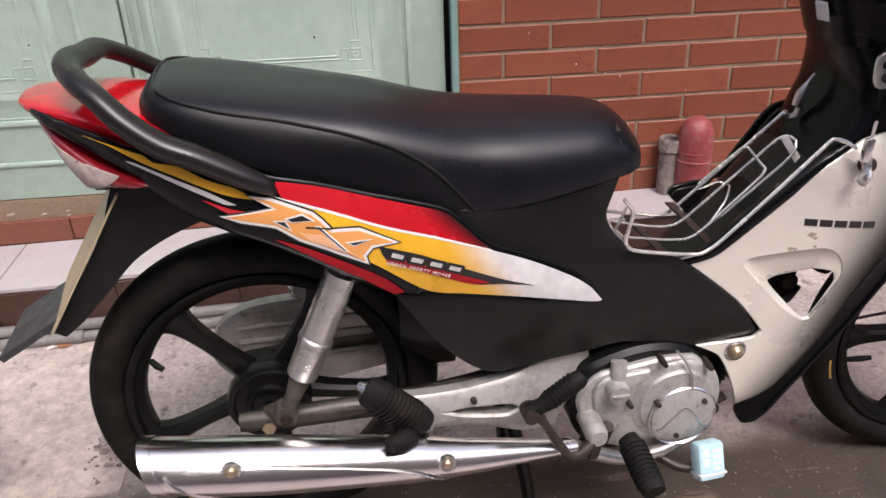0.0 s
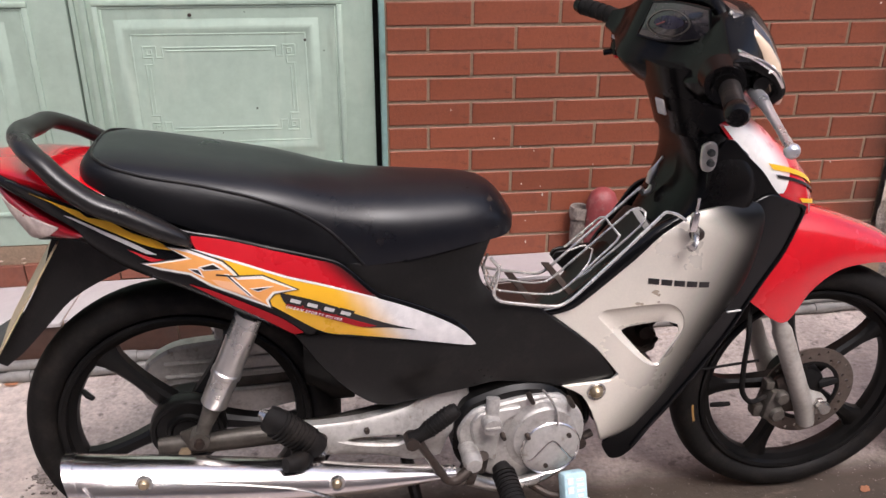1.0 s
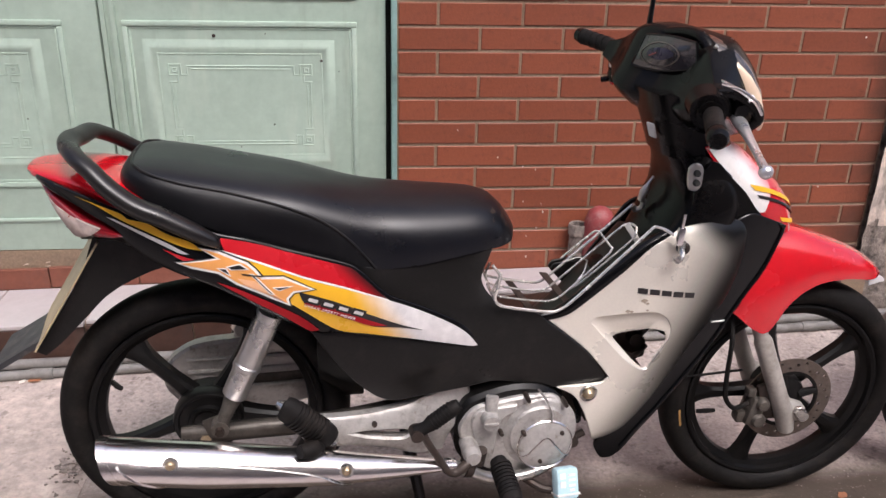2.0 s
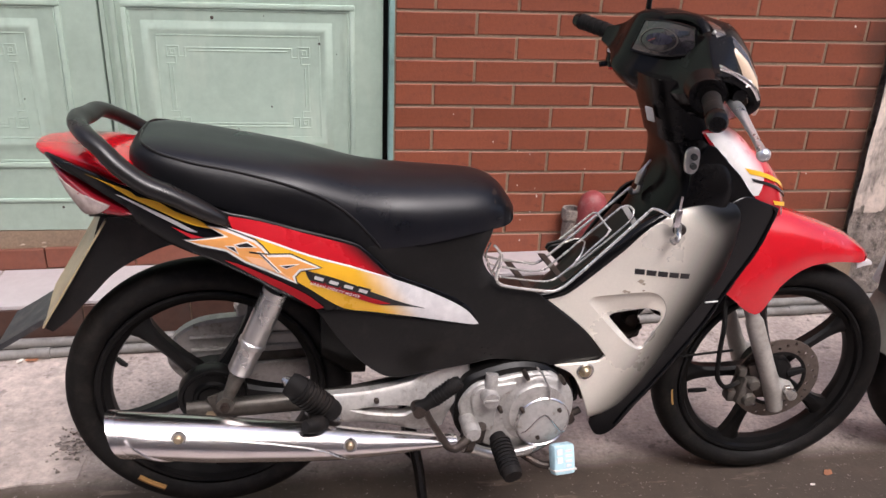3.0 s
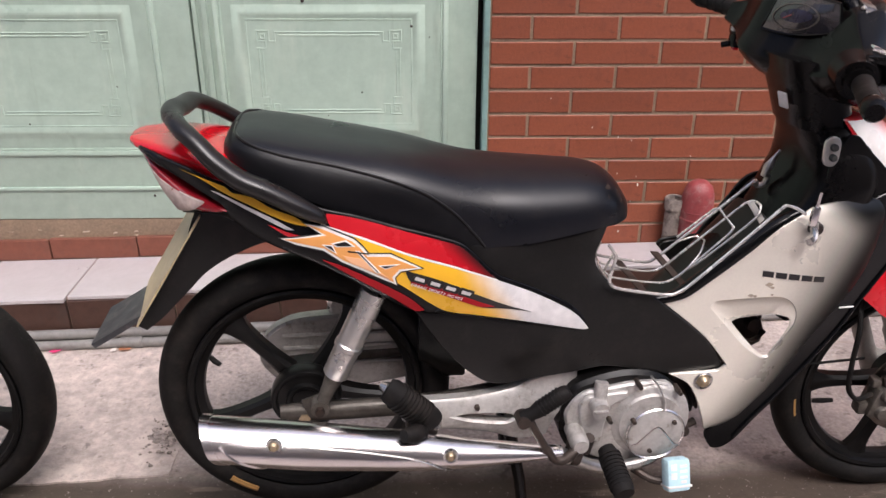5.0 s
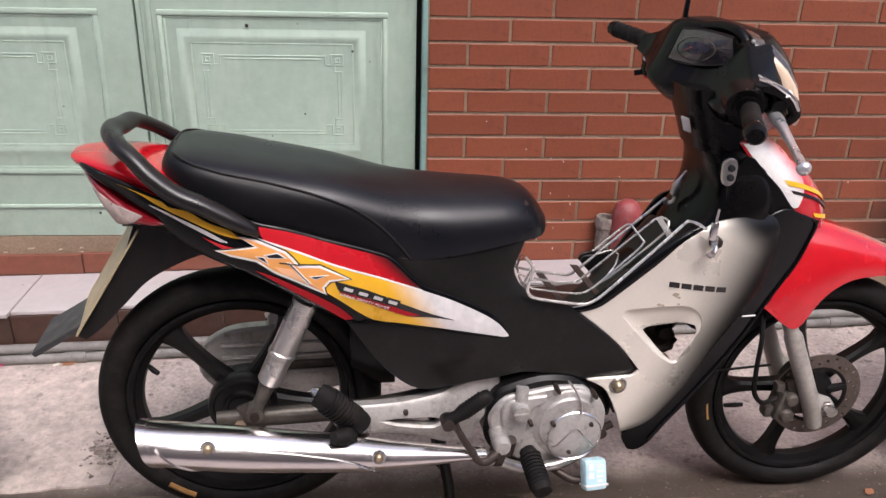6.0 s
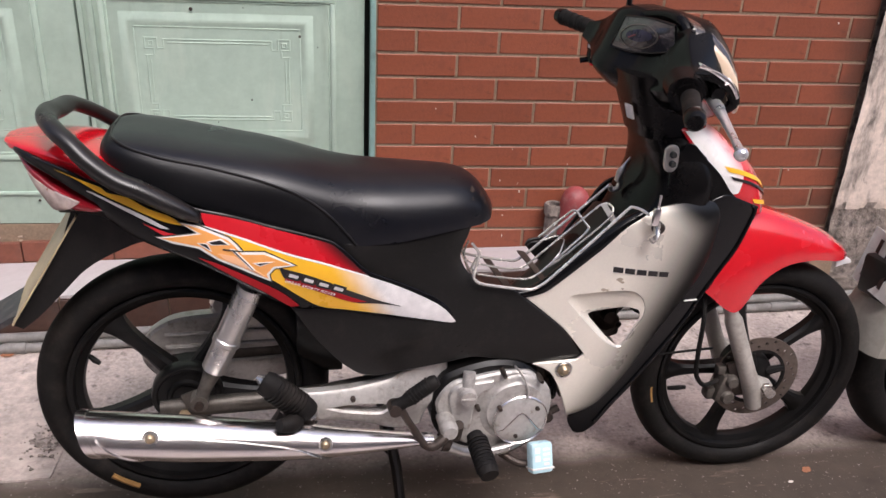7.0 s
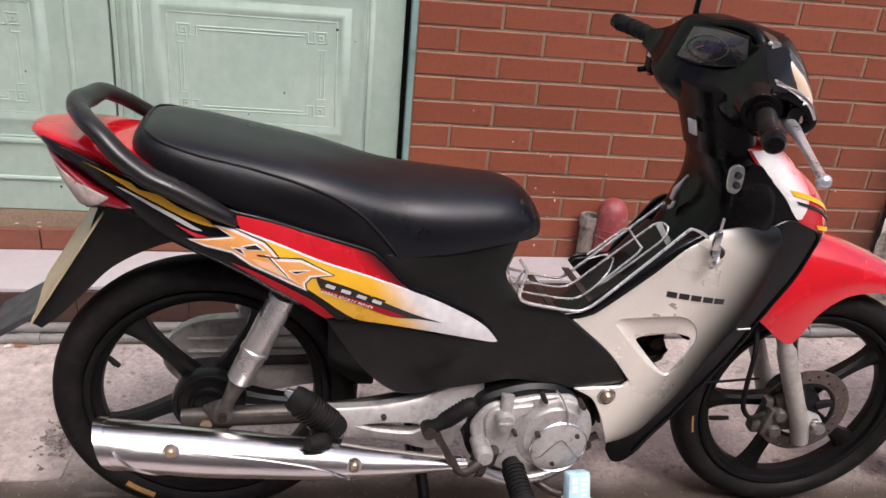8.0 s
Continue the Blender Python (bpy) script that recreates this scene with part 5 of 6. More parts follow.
for side_of in (lens_v, lambda u, w: -lens_v(u, w) - 0.004):
    part("clear_lens", sheet(LENS, side_of, 0.004, fine=0.012), CLEARLENS, lamp, "clear turn signal lens")
part("tail_base", oval([(-0.18, 0, 0.07, 0.74, 0.775), (-0.12, 0, 0.1, 0.735, 0.85), (-0.08, 0, 0.12, 0.72, 0.855), (0.0, 0, 0.125, 0.7, 0.82), (0.1, 0, 0.12, 0.62, 0.77), (0.25, 0, 0.1, 0.58, 0.74), (0.5, 0, 0.1, 0.58, 0.74), (0.545, 0, 0.085, 0.64, 0.735)], 20, 3), PLASTIC, bike)

# rear mudguard, flap and plate
RG = [(-0.15, 0.765), (-0.185, 0.69), (-0.24, 0.60), (-0.285, 0.535), (-0.27, 0.525), (-0.24, 0.548), (-0.19, 0.598), (-0.15, 0.638), (-0.1, 0.668), (-0.04, 0.69), (0.06, 0.69), (0.06, 0.755), (-0.1, 0.77)]
b = bmesh.new()
pts = spline(RG, 4, True)
vs = [b.verts.new((x, -0.072, z)) for x, z in pts]
f = b.faces.new(vs)
e = bmesh.ops.extrude_face_region(b, geom=[f])
bmesh.ops.translate(b, verts=[v for v in e["geom"] if isinstance(v, bmesh.types.BMVert)], vec=(0, 0.144, 0))
bmesh.ops.triangulate(b, faces=[f for f in b.faces if len(f.verts) > 4])
guard = part("rear_mudguard", b, PLASTIC, bike, "black plastic rear mudguard")
part("mud_flap", grid_faces(bmesh.new(), [[(u, -0.07, w), (u, 0.07, w), (u + 0.006, 0.07, w - 0.008), (u + 0.006, -0.07, w - 0.008)] for u, w in ((-0.235, 0.572), (-0.29, 0.548), (-0.33, 0.524), (-0.372, 0.5))]), FLAPGREY, guard, "dusty grey mud flap")
PM = pose(-0.222, 0.0, 0.645, 0, 0, 5.5) @ pose(0, 0, 0, 0, -57, 0)
part("number_plate", plate([(-0.118, -0.092), (-0.118, 0.092), (0.118, 0.092), (0.118, -0.092)], 0.003, PM @ pose(0, 0, 0, 0, 0, 0), r=0.001), PLATE, guard, "dusty cream number plate")

# shock absorbers
for s in (-1, 1):
    v = 0.13 * s
    d = Vector((0.028, v, 0.372)), Vector((0.14, v, 0.62))

    def on(t):
        return tuple(d[0].lerp(d[1], t))

    shock = part("shock_absorber", tube([on(0.30), on(0.31), on(0.52), on(0.53), on(0.56), on(0.57), on(0.98)], [0.021, 0.0235, 0.0235, 0.0262, 0.0262, 0.024, 0.024], 24), SATIN, bike, "chrome shock absorber cover")
    part("shock_eye", merge(tube([on(0.06), on(0.2), on(0.3)], [0.012, 0.014, 0.018], 14), lathe([(0.006, -0.014), (0.017, -0.014), (0.017, 0.014), (0.006, 0.014), (0.006, -0.014)], on(0.03), (0, 1, 0), 20)), DARKALU, shock)
    part("shock_bolt", lathe([(0, -0.024), (0.009, -0.024), (0.009, -0.012), (0.013, -0.012), (0.013, 0.012), (0, 0.012)] if s < 0 else [(0, 0.024), (0.009, 0.024), (0.009, 0.012), (0, 0.012)], on(0.03), (0, 1, 0), 6), RUST, shock)

# swing arm, bracket plate with its opening, chain case
for s in (-1, 1):
    part("swing_arm", merge(tube([(0.46, s * 0.085, 0.375), (0.25, s * 0.1, 0.352), (0.02, s * 0.1, 0.348), (-0.045, s * 0.1, 0.348)], [0.018, 0.0165, 0.0165, 0.0135], 12, smooth=3, flat=1.2),
                            rbox((0.02, s * 0.112, 0.37), (0.04, 0.008, 0.04), 0.004, pose(0, 0, 0, 0, -20, 0))), SWING, bike)
BR = [(0.185, 0.34), (0.2, 0.375), (0.227, 0.372), (0.316, 0.374), (0.402, 0.388), (0.43, 0.405), (0.465, 0.417), (0.51, 0.425), (0.51, 0.38), (0.475, 0.33), (0.46, 0.28), (0.41, 0.275), (0.34, 0.299), (0.271, 0.313), (0.22, 0.315)]
BH = [(0.268, 0.341), (0.316, 0.346), (0.386, 0.342), (0.405, 0.329), (0.38, 0.314), (0.305, 0.327)]
part("peg_bracket", sheet(BR, lambda u, w: -0.126 - 0.01 * math.sin(math.pi * min(1, max(0, (w - 0.29) / 0.1))), 0.022, [BH], 0.02, lip=0.004), ALU, bike, "cast aluminium footrest bracket")
part("bracket_bolt", lathe([(0, -0.006), (0.005, -0.006), (0.006, 0.004), (0, 0.004)], (0.323, -0.136, 0.359), (0, 1, 0), 6), RUST, bike)
CC = [(-0.095, 0.345), (-0.08, 0.40), (-0.03, 0.432), (0.06, 0.44), (0.2, 0.437), (0.40, 0.43), (0.46, 0.40), (0.46, 0.35), (0.40, 0.318), (0.2, 0.29), (0.03, 0.268), (-0.05, 0.29)]
case = part("chain_case", sheet(CC, lambda u, w: 0.088, 0.03, fine=0.05, lip=0.006), ALU, bike, "dusty silver chain case")
for w0, w1 in ((0.405, 0.402), (0.375, 0.372), (0.33, 0.338)):
    part("case_rib", tube([(-0.05, 0.086, w0), (0.2, 0.086, (w0 + w1) / 2), (0.42, 0.086, w1)], 0.005, 8), ALU, case)
part("adjuster", merge(tube([(0.055, 0.11, 0.43), (0.075, 0.11, 0.48)], 0.014, 12), lathe([(0, -0.012), (0.016, -0.012), (0.016, 0.012), (0, 0.012)], (0.068, 0.1, 0.468), (0, 1, 0), 14)), ALU, bike)
part("rear_inner_guard", oval([(0.22, 0, 0.06, 0.40, 0.62), (0.27, 0, 0.065, 0.36, 0.6), (0.31, 0, 0.065, 0.36, 0.55)], 16, 3), PLASTIC, bike)

# exhaust
MU = [(-0.15, -0.236, 0.05, 0.357, 0.446), (-0.12, -0.236, 0.051, 0.351, 0.441), (-0.05, -0.233, 0.051, 0.337, 0.427), (0.03, -0.228, 0.05, 0.322, 0.41), (0.118, -0.222, 0.047, 0.309, 0.389), (0.2, -0.217, 0.043, 0.2965, 0.3705),
      (0.28, -0.212, 0.036, 0.288, 0.348), (0.36, -0.206, 0.028, 0.284, 0.329), (0.43, -0.2, 0.021, 0.283, 0.312), (0.475, -0.196, 0.016, 0.282, 0.302)]
sm = spline(MU, 4)


def shear(u, w):
    """The rear end is cut on a slant."""
    return u - 0.3 * (w - 0.41) * min(1.0, max(0.0, (0.0 - u) / 0.1))


def lean(u, w):
    return -0.1 * (w - float(np.interp(u, [q[0] for q in sm], [(q[3] + q[4]) / 2 for q in sm])))


bm = oval([(u_, v_, b_ * 0.92, lo_, hi_) for u_, v_, b_, lo_, hi_ in sm], 64, 1.8)
for v_ in bm.verts:
    v_.co.y += lean(v_.co.x, v_.co.z)
    v_.co.x = shear(v_.co.x, v_.co.z)
ex = part("muffler", bm, CHROME, bike, "chrome muffler with worn heat shield")


# heat shield: a plate on the outer side, cut on a slant behind and on a long curve before
def shield_at(u, w, grow):
    v, b_, lo, hi = (float(np.interp(u, [q[0] for q in sm], [q[k] for q in sm])) for k in (1, 2, 3, 4))
    x = max(-0.985, min(0.985, (w - (lo + hi) / 2) / ((hi - lo) / 2)))
    return (shear(u, w), v - (b_ * 0.92 + grow) * (1 - abs(x) ** 1.8) ** (1 / 1.8) + lean(u, w), w)


REAR = ((0.28, -0.02), (0.32, -0.045), (0.345, -0.068), (0.378, -0.10), (0.405, -0.118), (0.425, -0.127))
FORE = ((0.288, 0.275), (0.298, 0.262), (0.315, 0.245), (0.335, 0.22), (0.352, 0.18), (0.372, 0.11), (0.40, 0.0), (0.42, -0.1))
rings = []
for w in np.linspace(0.290, 0.418, 20):
    row = []
    for t in np.linspace(0, 1, 26):
        u = lerp(REAR, w) + (lerp(FORE, w) - lerp(REAR, w)) * t
        lo = float(np.interp(u, [q[0] for q in sm], [q[3] for q in sm]))
        row.append(shield_at(u, max(w, lo + 0.004), 0.0035))
    rings.append(row)
bm = bmesh.new()
grid_faces(bm, rings, closed=False)
part("heat_shield", bm, CHROME, ex, "polished heat shield")
part("shield_rim", tube([r[0] for r in rings], 0.0026, 6), CHROME, ex)
part("shield_rim", tube([r[-1] for r in rings], 0.0016, 6), SATIN, ex)
bm = oval([(u_, v_, b_ * 0.92 + 0.0025, lo_ - 0.002, hi_ + 0.002) for u_, v_, b_, lo_, hi_ in sm if u_ <= -0.128], 64, 1.8)
for q in bm.verts:
    q.co.y += lean(q.co.x, q.co.z)
    q.co.x = shear(q.co.x, q.co.z)
part("end_ring", bm, CHROME, ex)
for u, w in ((-0.041, 0.406), (0.26, 0.338)):
    c = shield_at(u, w, 0.004)
    part("shield_screw", lathe([(0, -0.006), (0.005, -0.006), (0.0075, -0.004), (0.009, 0.0), (0.0095, 0.006), (0, 0.006)], c, (0.05, 1, -0.1), 16), SCREW, ex, "brass coloured screw")
    part("screw_washer", lathe([(0.009, -0.001), (0.0125, -0.002), (0.0135, 0.001), (0.0135, 0.006), (0.009, 0.006), (0.009, -0.001)], c, (0.05, 1, -0.1), 24), SATIN, ex)
part("exhaust_pipe", tube([(0.46, -0.196, 0.292), (0.51, -0.19, 0.262), (0.56, -0.185, 0.238), (0.65, -0.172, 0.236), (0.72, -0.13, 0.255), (0.755, -0.07, 0.28), (0.77, -0.03, 0.31)], [0.0155, 0.0125, 0.0115, 0.0115, 0.0125, 0.0145, 0.016], 14, smooth=4), SATIN, bike, "stained steel exhaust pipe")
part("exhaust_clamp", merge(lathe([(0.0165, -0.008), (0.02, -0.008), (0.02, 0.008), (0.0165, 0.008), (0.0165, -0.008)], (0.5, -0.189, 0.276), (1, 0.2, -0.3), 16), rbox((0.505, -0.2, 0.285), (0.02, 0.012, 0.016), 0.003)), RUST, bike)

# engine
EN = [(0.492, 0.345), (0.496, 0.372), (0.51, 0.396), (0.56, 0.414), (0.61, 0.421), (0.66, 0.412), (0.70, 0.38), (0.722, 0.335), (0.722, 0.29), (0.70, 0.25), (0.66, 0.228), (0.6, 0.226), (0.54, 0.236), (0.505, 0.268), (0.49, 0.30)]
# case is black so that it reads as the shaded gap round the cover
eng = part("crankcase", sheet(EN, lambda u, w: -0.15, 0.13, fine=0.05, lip=0.008), ALLOY, bike, "oily engine case, coloured black as the shaded gap round its cover")
part("case_cover", sheet([(0.492, 0.338), (0.50, 0.365), (0.523, 0.389), (0.57, 0.399), (0.621, 0.406), (0.68, 0.4), (0.709, 0.364), (0.72, 0.29), (0.705, 0.24), (0.625, 0.23), (0.55, 0.247), (0.508, 0.29)], lambda u, w: -0.165 + 0.6 * ((u - 0.61) ** 2 + (w - 0.33) ** 2), 0.02, fine=0.02, lip=0.004), ALU, eng, "cast clutch cover")
part("clutch_dome", lathe([(0.082, -0.006), (0.079, -0.014), (0.073, -0.0185), (0.067, -0.0195), (0.064, -0.022), (0.061, -0.025), (0.04, -0.026), (0, -0.026)], (0.652, -0.147, 0.324), (0, 1, 0), 48), ALU, eng)
part("round_cap", lathe([(0.054, -0.022), (0.0535, -0.03), (0.05, -0.0325), (0.03, -0.034), (0, -0.034)], (0.662, -0.147, 0.302), (0, 1, 0), 48), ALU, eng)
part("cap_ring", lathe([(0.0545, -0.03), (0.0565, -0.0325), (0.0585, -0.03), (0.0565, -0.0275), (0.0545, -0.03)], (0.662, -0.147, 0.302), (0, 1, 0), 48), CHROME, eng)
part("cap_emblem", tube([(0.615, -0.182, 0.283), (0.625, -0.182, 0.285), (0.655, -0.182, 0.318), (0.663, -0.182, 0.322), (0.671, -0.182, 0.318), (0.70, -0.182, 0.28), (0.712, -0.182, 0.277)], 0.0018, 6), CHROME, eng)
part("cover_step", sheet([(0.515, 0.367), (0.53, 0.386), (0.60, 0.395), (0.598, 0.385), (0.572, 0.37), (0.56, 0.33), (0.556, 0.285), (0.53, 0.30), (0.518, 0.335)], lambda u, w: -0.1725 + 0.6 * ((u - 0.61) ** 2 + (w - 0.33) ** 2), 0.012, fine=0.02, lip=0.003), ALU, eng)
part("wire_guard", tube([(0.672, -0.18, 0.356), (0.672, -0.178, 0.376), (0.658, -0.172, 0.408), (0.643, -0.167, 0.428)], 0.0022, 6, smooth=3), SATIN, eng)
for u, w in ((0.616, 0.336), (0.695, 0.33), (0.653, 0.267), (0.571, 0.337), (0.622, 0.41), (0.7, 0.392)):
    part("case_bolt", lathe([(0, -0.185 if 0.6 < u < 0.698 and w < 0.35 else -0.178), (0.004, -0.185 if 0.6 < u < 0.698 and w < 0.35 else -0.18), (0.0052, -0.178 if 0.6 < u < 0.698 and w < 0.35 else -0.17), (0.0052, -0.15), (0, -0.15)], (u, 0, w), (0, 1, 0), 12), RUST, eng)
part("oil_cap", merge(lathe([(0, -0.19), (0.016, -0.19), (0.018, -0.186), (0.018, -0.165), (0, -0.165)], (0.546, 0, 0.372), (0, 1, 0), 20), rbox((0.546, -0.192, 0.372), (0.028, 0.006, 0.006), 0.002), tube([(0.55, -0.165, 0.385), (0.553, -0.158, 0.415)], 0.013, 12)), ALU, eng)
fins = merge(*[rbox((0.77 + 0.0125 * k, 0, 0.34), (0.005, 0.17, 0.11), 0.001) for k in range(8)])
part("cylinder", merge(fins, tube([(0.70, 0, 0.34), (0.87, 0, 0.345)], 0.045, 20)), RUST, eng, "finned dark cylinder")
part("cylinder_head", rbox((0.885, 0, 0.345), (0.05, 0.13, 0.11), 0.012), ALU, eng)
part("carburettor", merge(rbox((0.872, -0.03, 0.455), (0.062, 0.07, 0.085), 0.012), rbox((0.9, -0.01, 0.425), (0.05, 0.06, 0.05), 0.012), tube([(0.85, -0.07, 0.44), (0.88, -0.072, 0.43), (0.915, -0.05, 0.44)], 0.006, 8, smooth=3), lathe([(0, -0.085), (0.014, -0.085), (0.016, -0.06), (0, -0.06)], (0.875, 0, 0.475), (0, 1, 0), 14)), RUST, bike, "dirty carburettor behind the shield opening")
part("frame_tube", tube([(0.98, 0, 0.86), (0.93, 0, 0.66), (0.82, 0, 0.53), (0.6, 0, 0.44), (0.4, 0, 0.5)], 0.028, 12, smooth=4), GLOSSBLACK, bike)
part("lower_link", merge(tube([(0.69, -0.12, 0.255), (0.72, -0.125, 0.265), (0.765, -0.122, 0.285)], 0.008, 8), lathe([(0, -0.14), (0.012, -0.14), (0.014, -0.128), (0, -0.128)], (0.737, 0, 0.272), (0, 1, 0), 12)), RUST, bike)
part("drain_hose", tube([(0.72, -0.12, 0.35), (0.735, -0.125, 0.32), (0.748, -0.125, 0.315), (0.752, -0.12, 0.33), (0.742, -0.11, 0.36)], 0.0045, 8, smooth=4), RUBBER, bike)
# dark box added to stand in for shade in front of the engine
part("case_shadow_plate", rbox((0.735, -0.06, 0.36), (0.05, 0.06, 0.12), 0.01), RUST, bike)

# footrests, kick starter, brake pedal, stand
peg = part("front_footrest", tube([(0.557, -0.205, 0.298), (0.56, -0.218, 0.294), (0.563, -0.255, 0.282), (0.567, -0.288, 0.271), (0.568, -0.297, 0.268)], [0.016, 0.019, 0.0195, 0.0205, 0.018], 18), RUBBER, bike, "black ribbed rubber footrest")
for k in range(9):
    t = k / 9
    part("rubber_rib", tube([(0.56 + 0.006 * t, -0.22 - 0.066 * t, 0.294 - 0.023 * t), (0.5604 + 0.006 * t, -0.2238 - 0.066 * t, 0.2928 - 0.023 * t)], 0.0218, 16), RUBBER, peg)
part("footrest_bar", merge(tube([(0.53, 0.17, 0.245), (0.53, -0.1, 0.245), (0.53, -0.17, 0.27), (0.53, -0.185, 0.31)], 0.011, 10), rbox((0.512, -0.175, 0.288), (0.04, 0.03, 0.035), 0.006)), RUST, bike)
rp = part("rear_footrest", tube([(0.152, -0.205, 0.462), (0.16, -0.208, 0.457), (0.226, -0.2, 0.389), (0.233, -0.198, 0.381)], [0.018, 0.022, 0.022, 0.019], 16, flat=1.15), RUBBER, bike, "folded black rubber passenger footrest")
for k in range(9):
    t = 0.08 + 0.84 * k / 9
    part("rubber_rib", tube([(0.165 + 0.06 * t, -0.209 + 0.008 * t, 0.452 - 0.062 * t), (0.1675 + 0.06 * t, -0.2088 + 0.008 * t, 0.4495 - 0.062 * t)], 0.0246, 14, flat=1.1), RUBBER, rp)
part("footrest_end", tube([(0.231, -0.199, 0.383), (0.242, -0.196, 0.370)], [0.017, 0.011], 10), SATIN, rp)
part("footrest_end", tube([(0.152, -0.205, 0.462), (0.142, -0.2, 0.467)], [0.012, 0.006], 10), SATIN, rp)
part("footrest_hinge", merge(rbox((0.216, -0.17, 0.355), (0.06, 0.04, 0.036), 0.01), tube([(0.24, -0.13, 0.35), (0.216, -0.185, 0.365)], 0.013, 10)), RUST, bike)
part("footrest_bracket", merge(tube([(0.215, -0.19, 0.366), (0.2, -0.235, 0.384), (0.178, -0.25, 0.392)], [0.014, 0.017, 0.012], 12, smooth=3), rbox((0.205, -0.222, 0.376), (0.036, 0.026, 0.022), 0.009)), RUBBER, bike, "dark bracket of the passenger footrest")
part("kick_arm", tube([(0.51, -0.165, 0.31), (0.5, -0.2, 0.296), (0.472, -0.21, 0.282), (0.455, -0.21, 0.29), (0.42, -0.212, 0.352), (0.402, -0.212, 0.388)], [0.011, 0.011, 0.0095, 0.0085, 0.0075, 0.009], 12, smooth=4), RUST, bike, "rust-brown kick starter arm")
part("kick_boss", lathe([(0, -0.21), (0.014, -0.21), (0.018, -0.2), (0.018, -0.15), (0, -0.15)], (0.508, 0, 0.308), (0, 1, 0), 18), ALU, bike)
kp = part("kick_pedal", tube([(0.393, -0.213, 0.386), (0.412, -0.214, 0.396), (0.42, -0.214, 0.402), (0.467, -0.216, 0.437), (0.474, -0.216, 0.442)], [0.014, 0.012, 0.0145, 0.0145, 0.011], 14), RUBBER, bike, "ribbed rubber kick pedal")
for k in range(7):
    t = k / 7
    part("rubber_rib", tube([(0.424 + 0.04 * t, -0.2145, 0.405 + 0.03 * t), (0.4262 + 0.04 * t, -0.2145, 0.4067 + 0.03 * t)], 0.0163, 12), RUBBER, kp)
part("pedal_joint", lathe([(0, -0.228), (0.012, -0.228), (0.014, -0.2), (0, -0.2)], (0.394, 0, 0.384), (0, 1, 0), 14), RUST, bike)
part("brake_pedal", tube([(0.58, -0.13, 0.235), (0.62, -0.16, 0.22), (0.66, -0.19, 0.205), (0.69, -0.2, 0.205)], 0.0085, 10, smooth=3), RUST, bike, "rusty brake pedal")
TG = pose(0.702, -0.205, 0.226, -24, 4, 8)
tag = part("pedal_wrap", rbox((0, 0, 0), (0.05, 0.03, 0.064), 0.008), PALEBLUE, bike, "pale blue and white packet wrapped round the brake pedal")
tag.matrix_local = TG
for x, z, sx, sz in ((-0.012, 0.017, 0.012, 0.012), (-0.012, 0.0, 0.012, 0.012), (0.008, 0.018, 0.016, 0.005), (0.008, 0.008, 0.016, 0.005), (0.008, -0.003, 0.016, 0.005), (0.008, -0.012, 0.012, 0.005)):
    part("print_bar", rbox((x, -0.0152, z), (sx, 0.0012, sz), 0), WHITE, tag)
part("wrap_edge", rbox((0, -0.001, -0.021), (0.051, 0.031, 0.004), 0.001), WHITE, tag)
for s in (-1, 1):
    part("stand_leg", tube([(0.40, 0.075 * s, 0.26), (0.42, 0.1 * s, 0.15), (0.432, 0.125 * s, 0.03), (0.45, 0.14 * s, GROUND + 0.012)], [0.013, 0.012, 0.011, 0.011], 10, flat=1.3), GLOSSBLACK, bike, "black centre stand leg")
part("stand_bar", tube([(0.418, -0.1, 0.16), (0.418, 0.1, 0.16)], 0.009, 10), GLOSSBLACK, bike)

# luggage rack of bent chrome wire over the step-through
rack = thing("wire_rack", "bent chrome wire luggage rack over the step-through", "rack", BIKE)
# outer wire: rises at the seat, runs down and up along the shield, ends at the hook
part("outer_wire", tube([(0.542, -0.152, 0.693), (0.557, -0.152, 0.671), (0.551, -0.152, 0.636), (0.55, -0.152, 0.623), (0.557, -0.152, 0.612), (0.576, -0.152, 0.605), (0.666, -0.152, 0.589), (0.692, -0.152, 0.601), (0.772, -0.152, 0.677), (0.846, -0.152, 0.75), (0.852, -0.152, 0.754), (0.872, -0.152, 0.748), (0.891, -0.152, 0.736)], 0.0029, 10, smooth=4), WIRE, rack)
# inner wires: two bent back at the top into a narrow loop, one ending in a short cross piece, one running up to the clamp
part("loop_wire", tube([(0.582, -0.07, 0.64), (0.566, -0.07, 0.602), (0.58, -0.07, 0.588), (0.66, -0.07, 0.573), (0.69, -0.07, 0.572), (0.715, -0.068, 0.585), (0.806, -0.06, 0.664), (0.813, -0.056, 0.674), (0.806, -0.05, 0.682), (0.787, -0.042, 0.706), (0.78, -0.036, 0.704), (0.716, -0.03, 0.646)], 0.0023, 8, smooth=4), WIRE, rack)
part("loop_wire", tube([(0.568, -0.03, 0.645), (0.56, -0.03, 0.618), (0.57, -0.03, 0.599), (0.65, -0.03, 0.578), (0.684, -0.03, 0.578), (0.708, -0.03, 0.594), (0.842, -0.03, 0.711), (0.858, -0.034, 0.716), (0.8665, -0.042, 0.71), (0.862, -0.05, 0.696), (0.846, -0.053, 0.68), (0.752, -0.055, 0.6), (0.728, -0.056, 0.586)], 0.0023, 8, smooth=4), WIRE, rack)
part("far_wire", tube([(0.572, 0.03, 0.63), (0.568, 0.03, 0.606), (0.577, 0.03, 0.589), (0.665, 0.03, 0.569), (0.69, 0.03, 0.567), (0.71, 0.03, 0.578), (0.885, 0.03, 0.733)], 0.0031, 8, smooth=4), WIRE, rack)
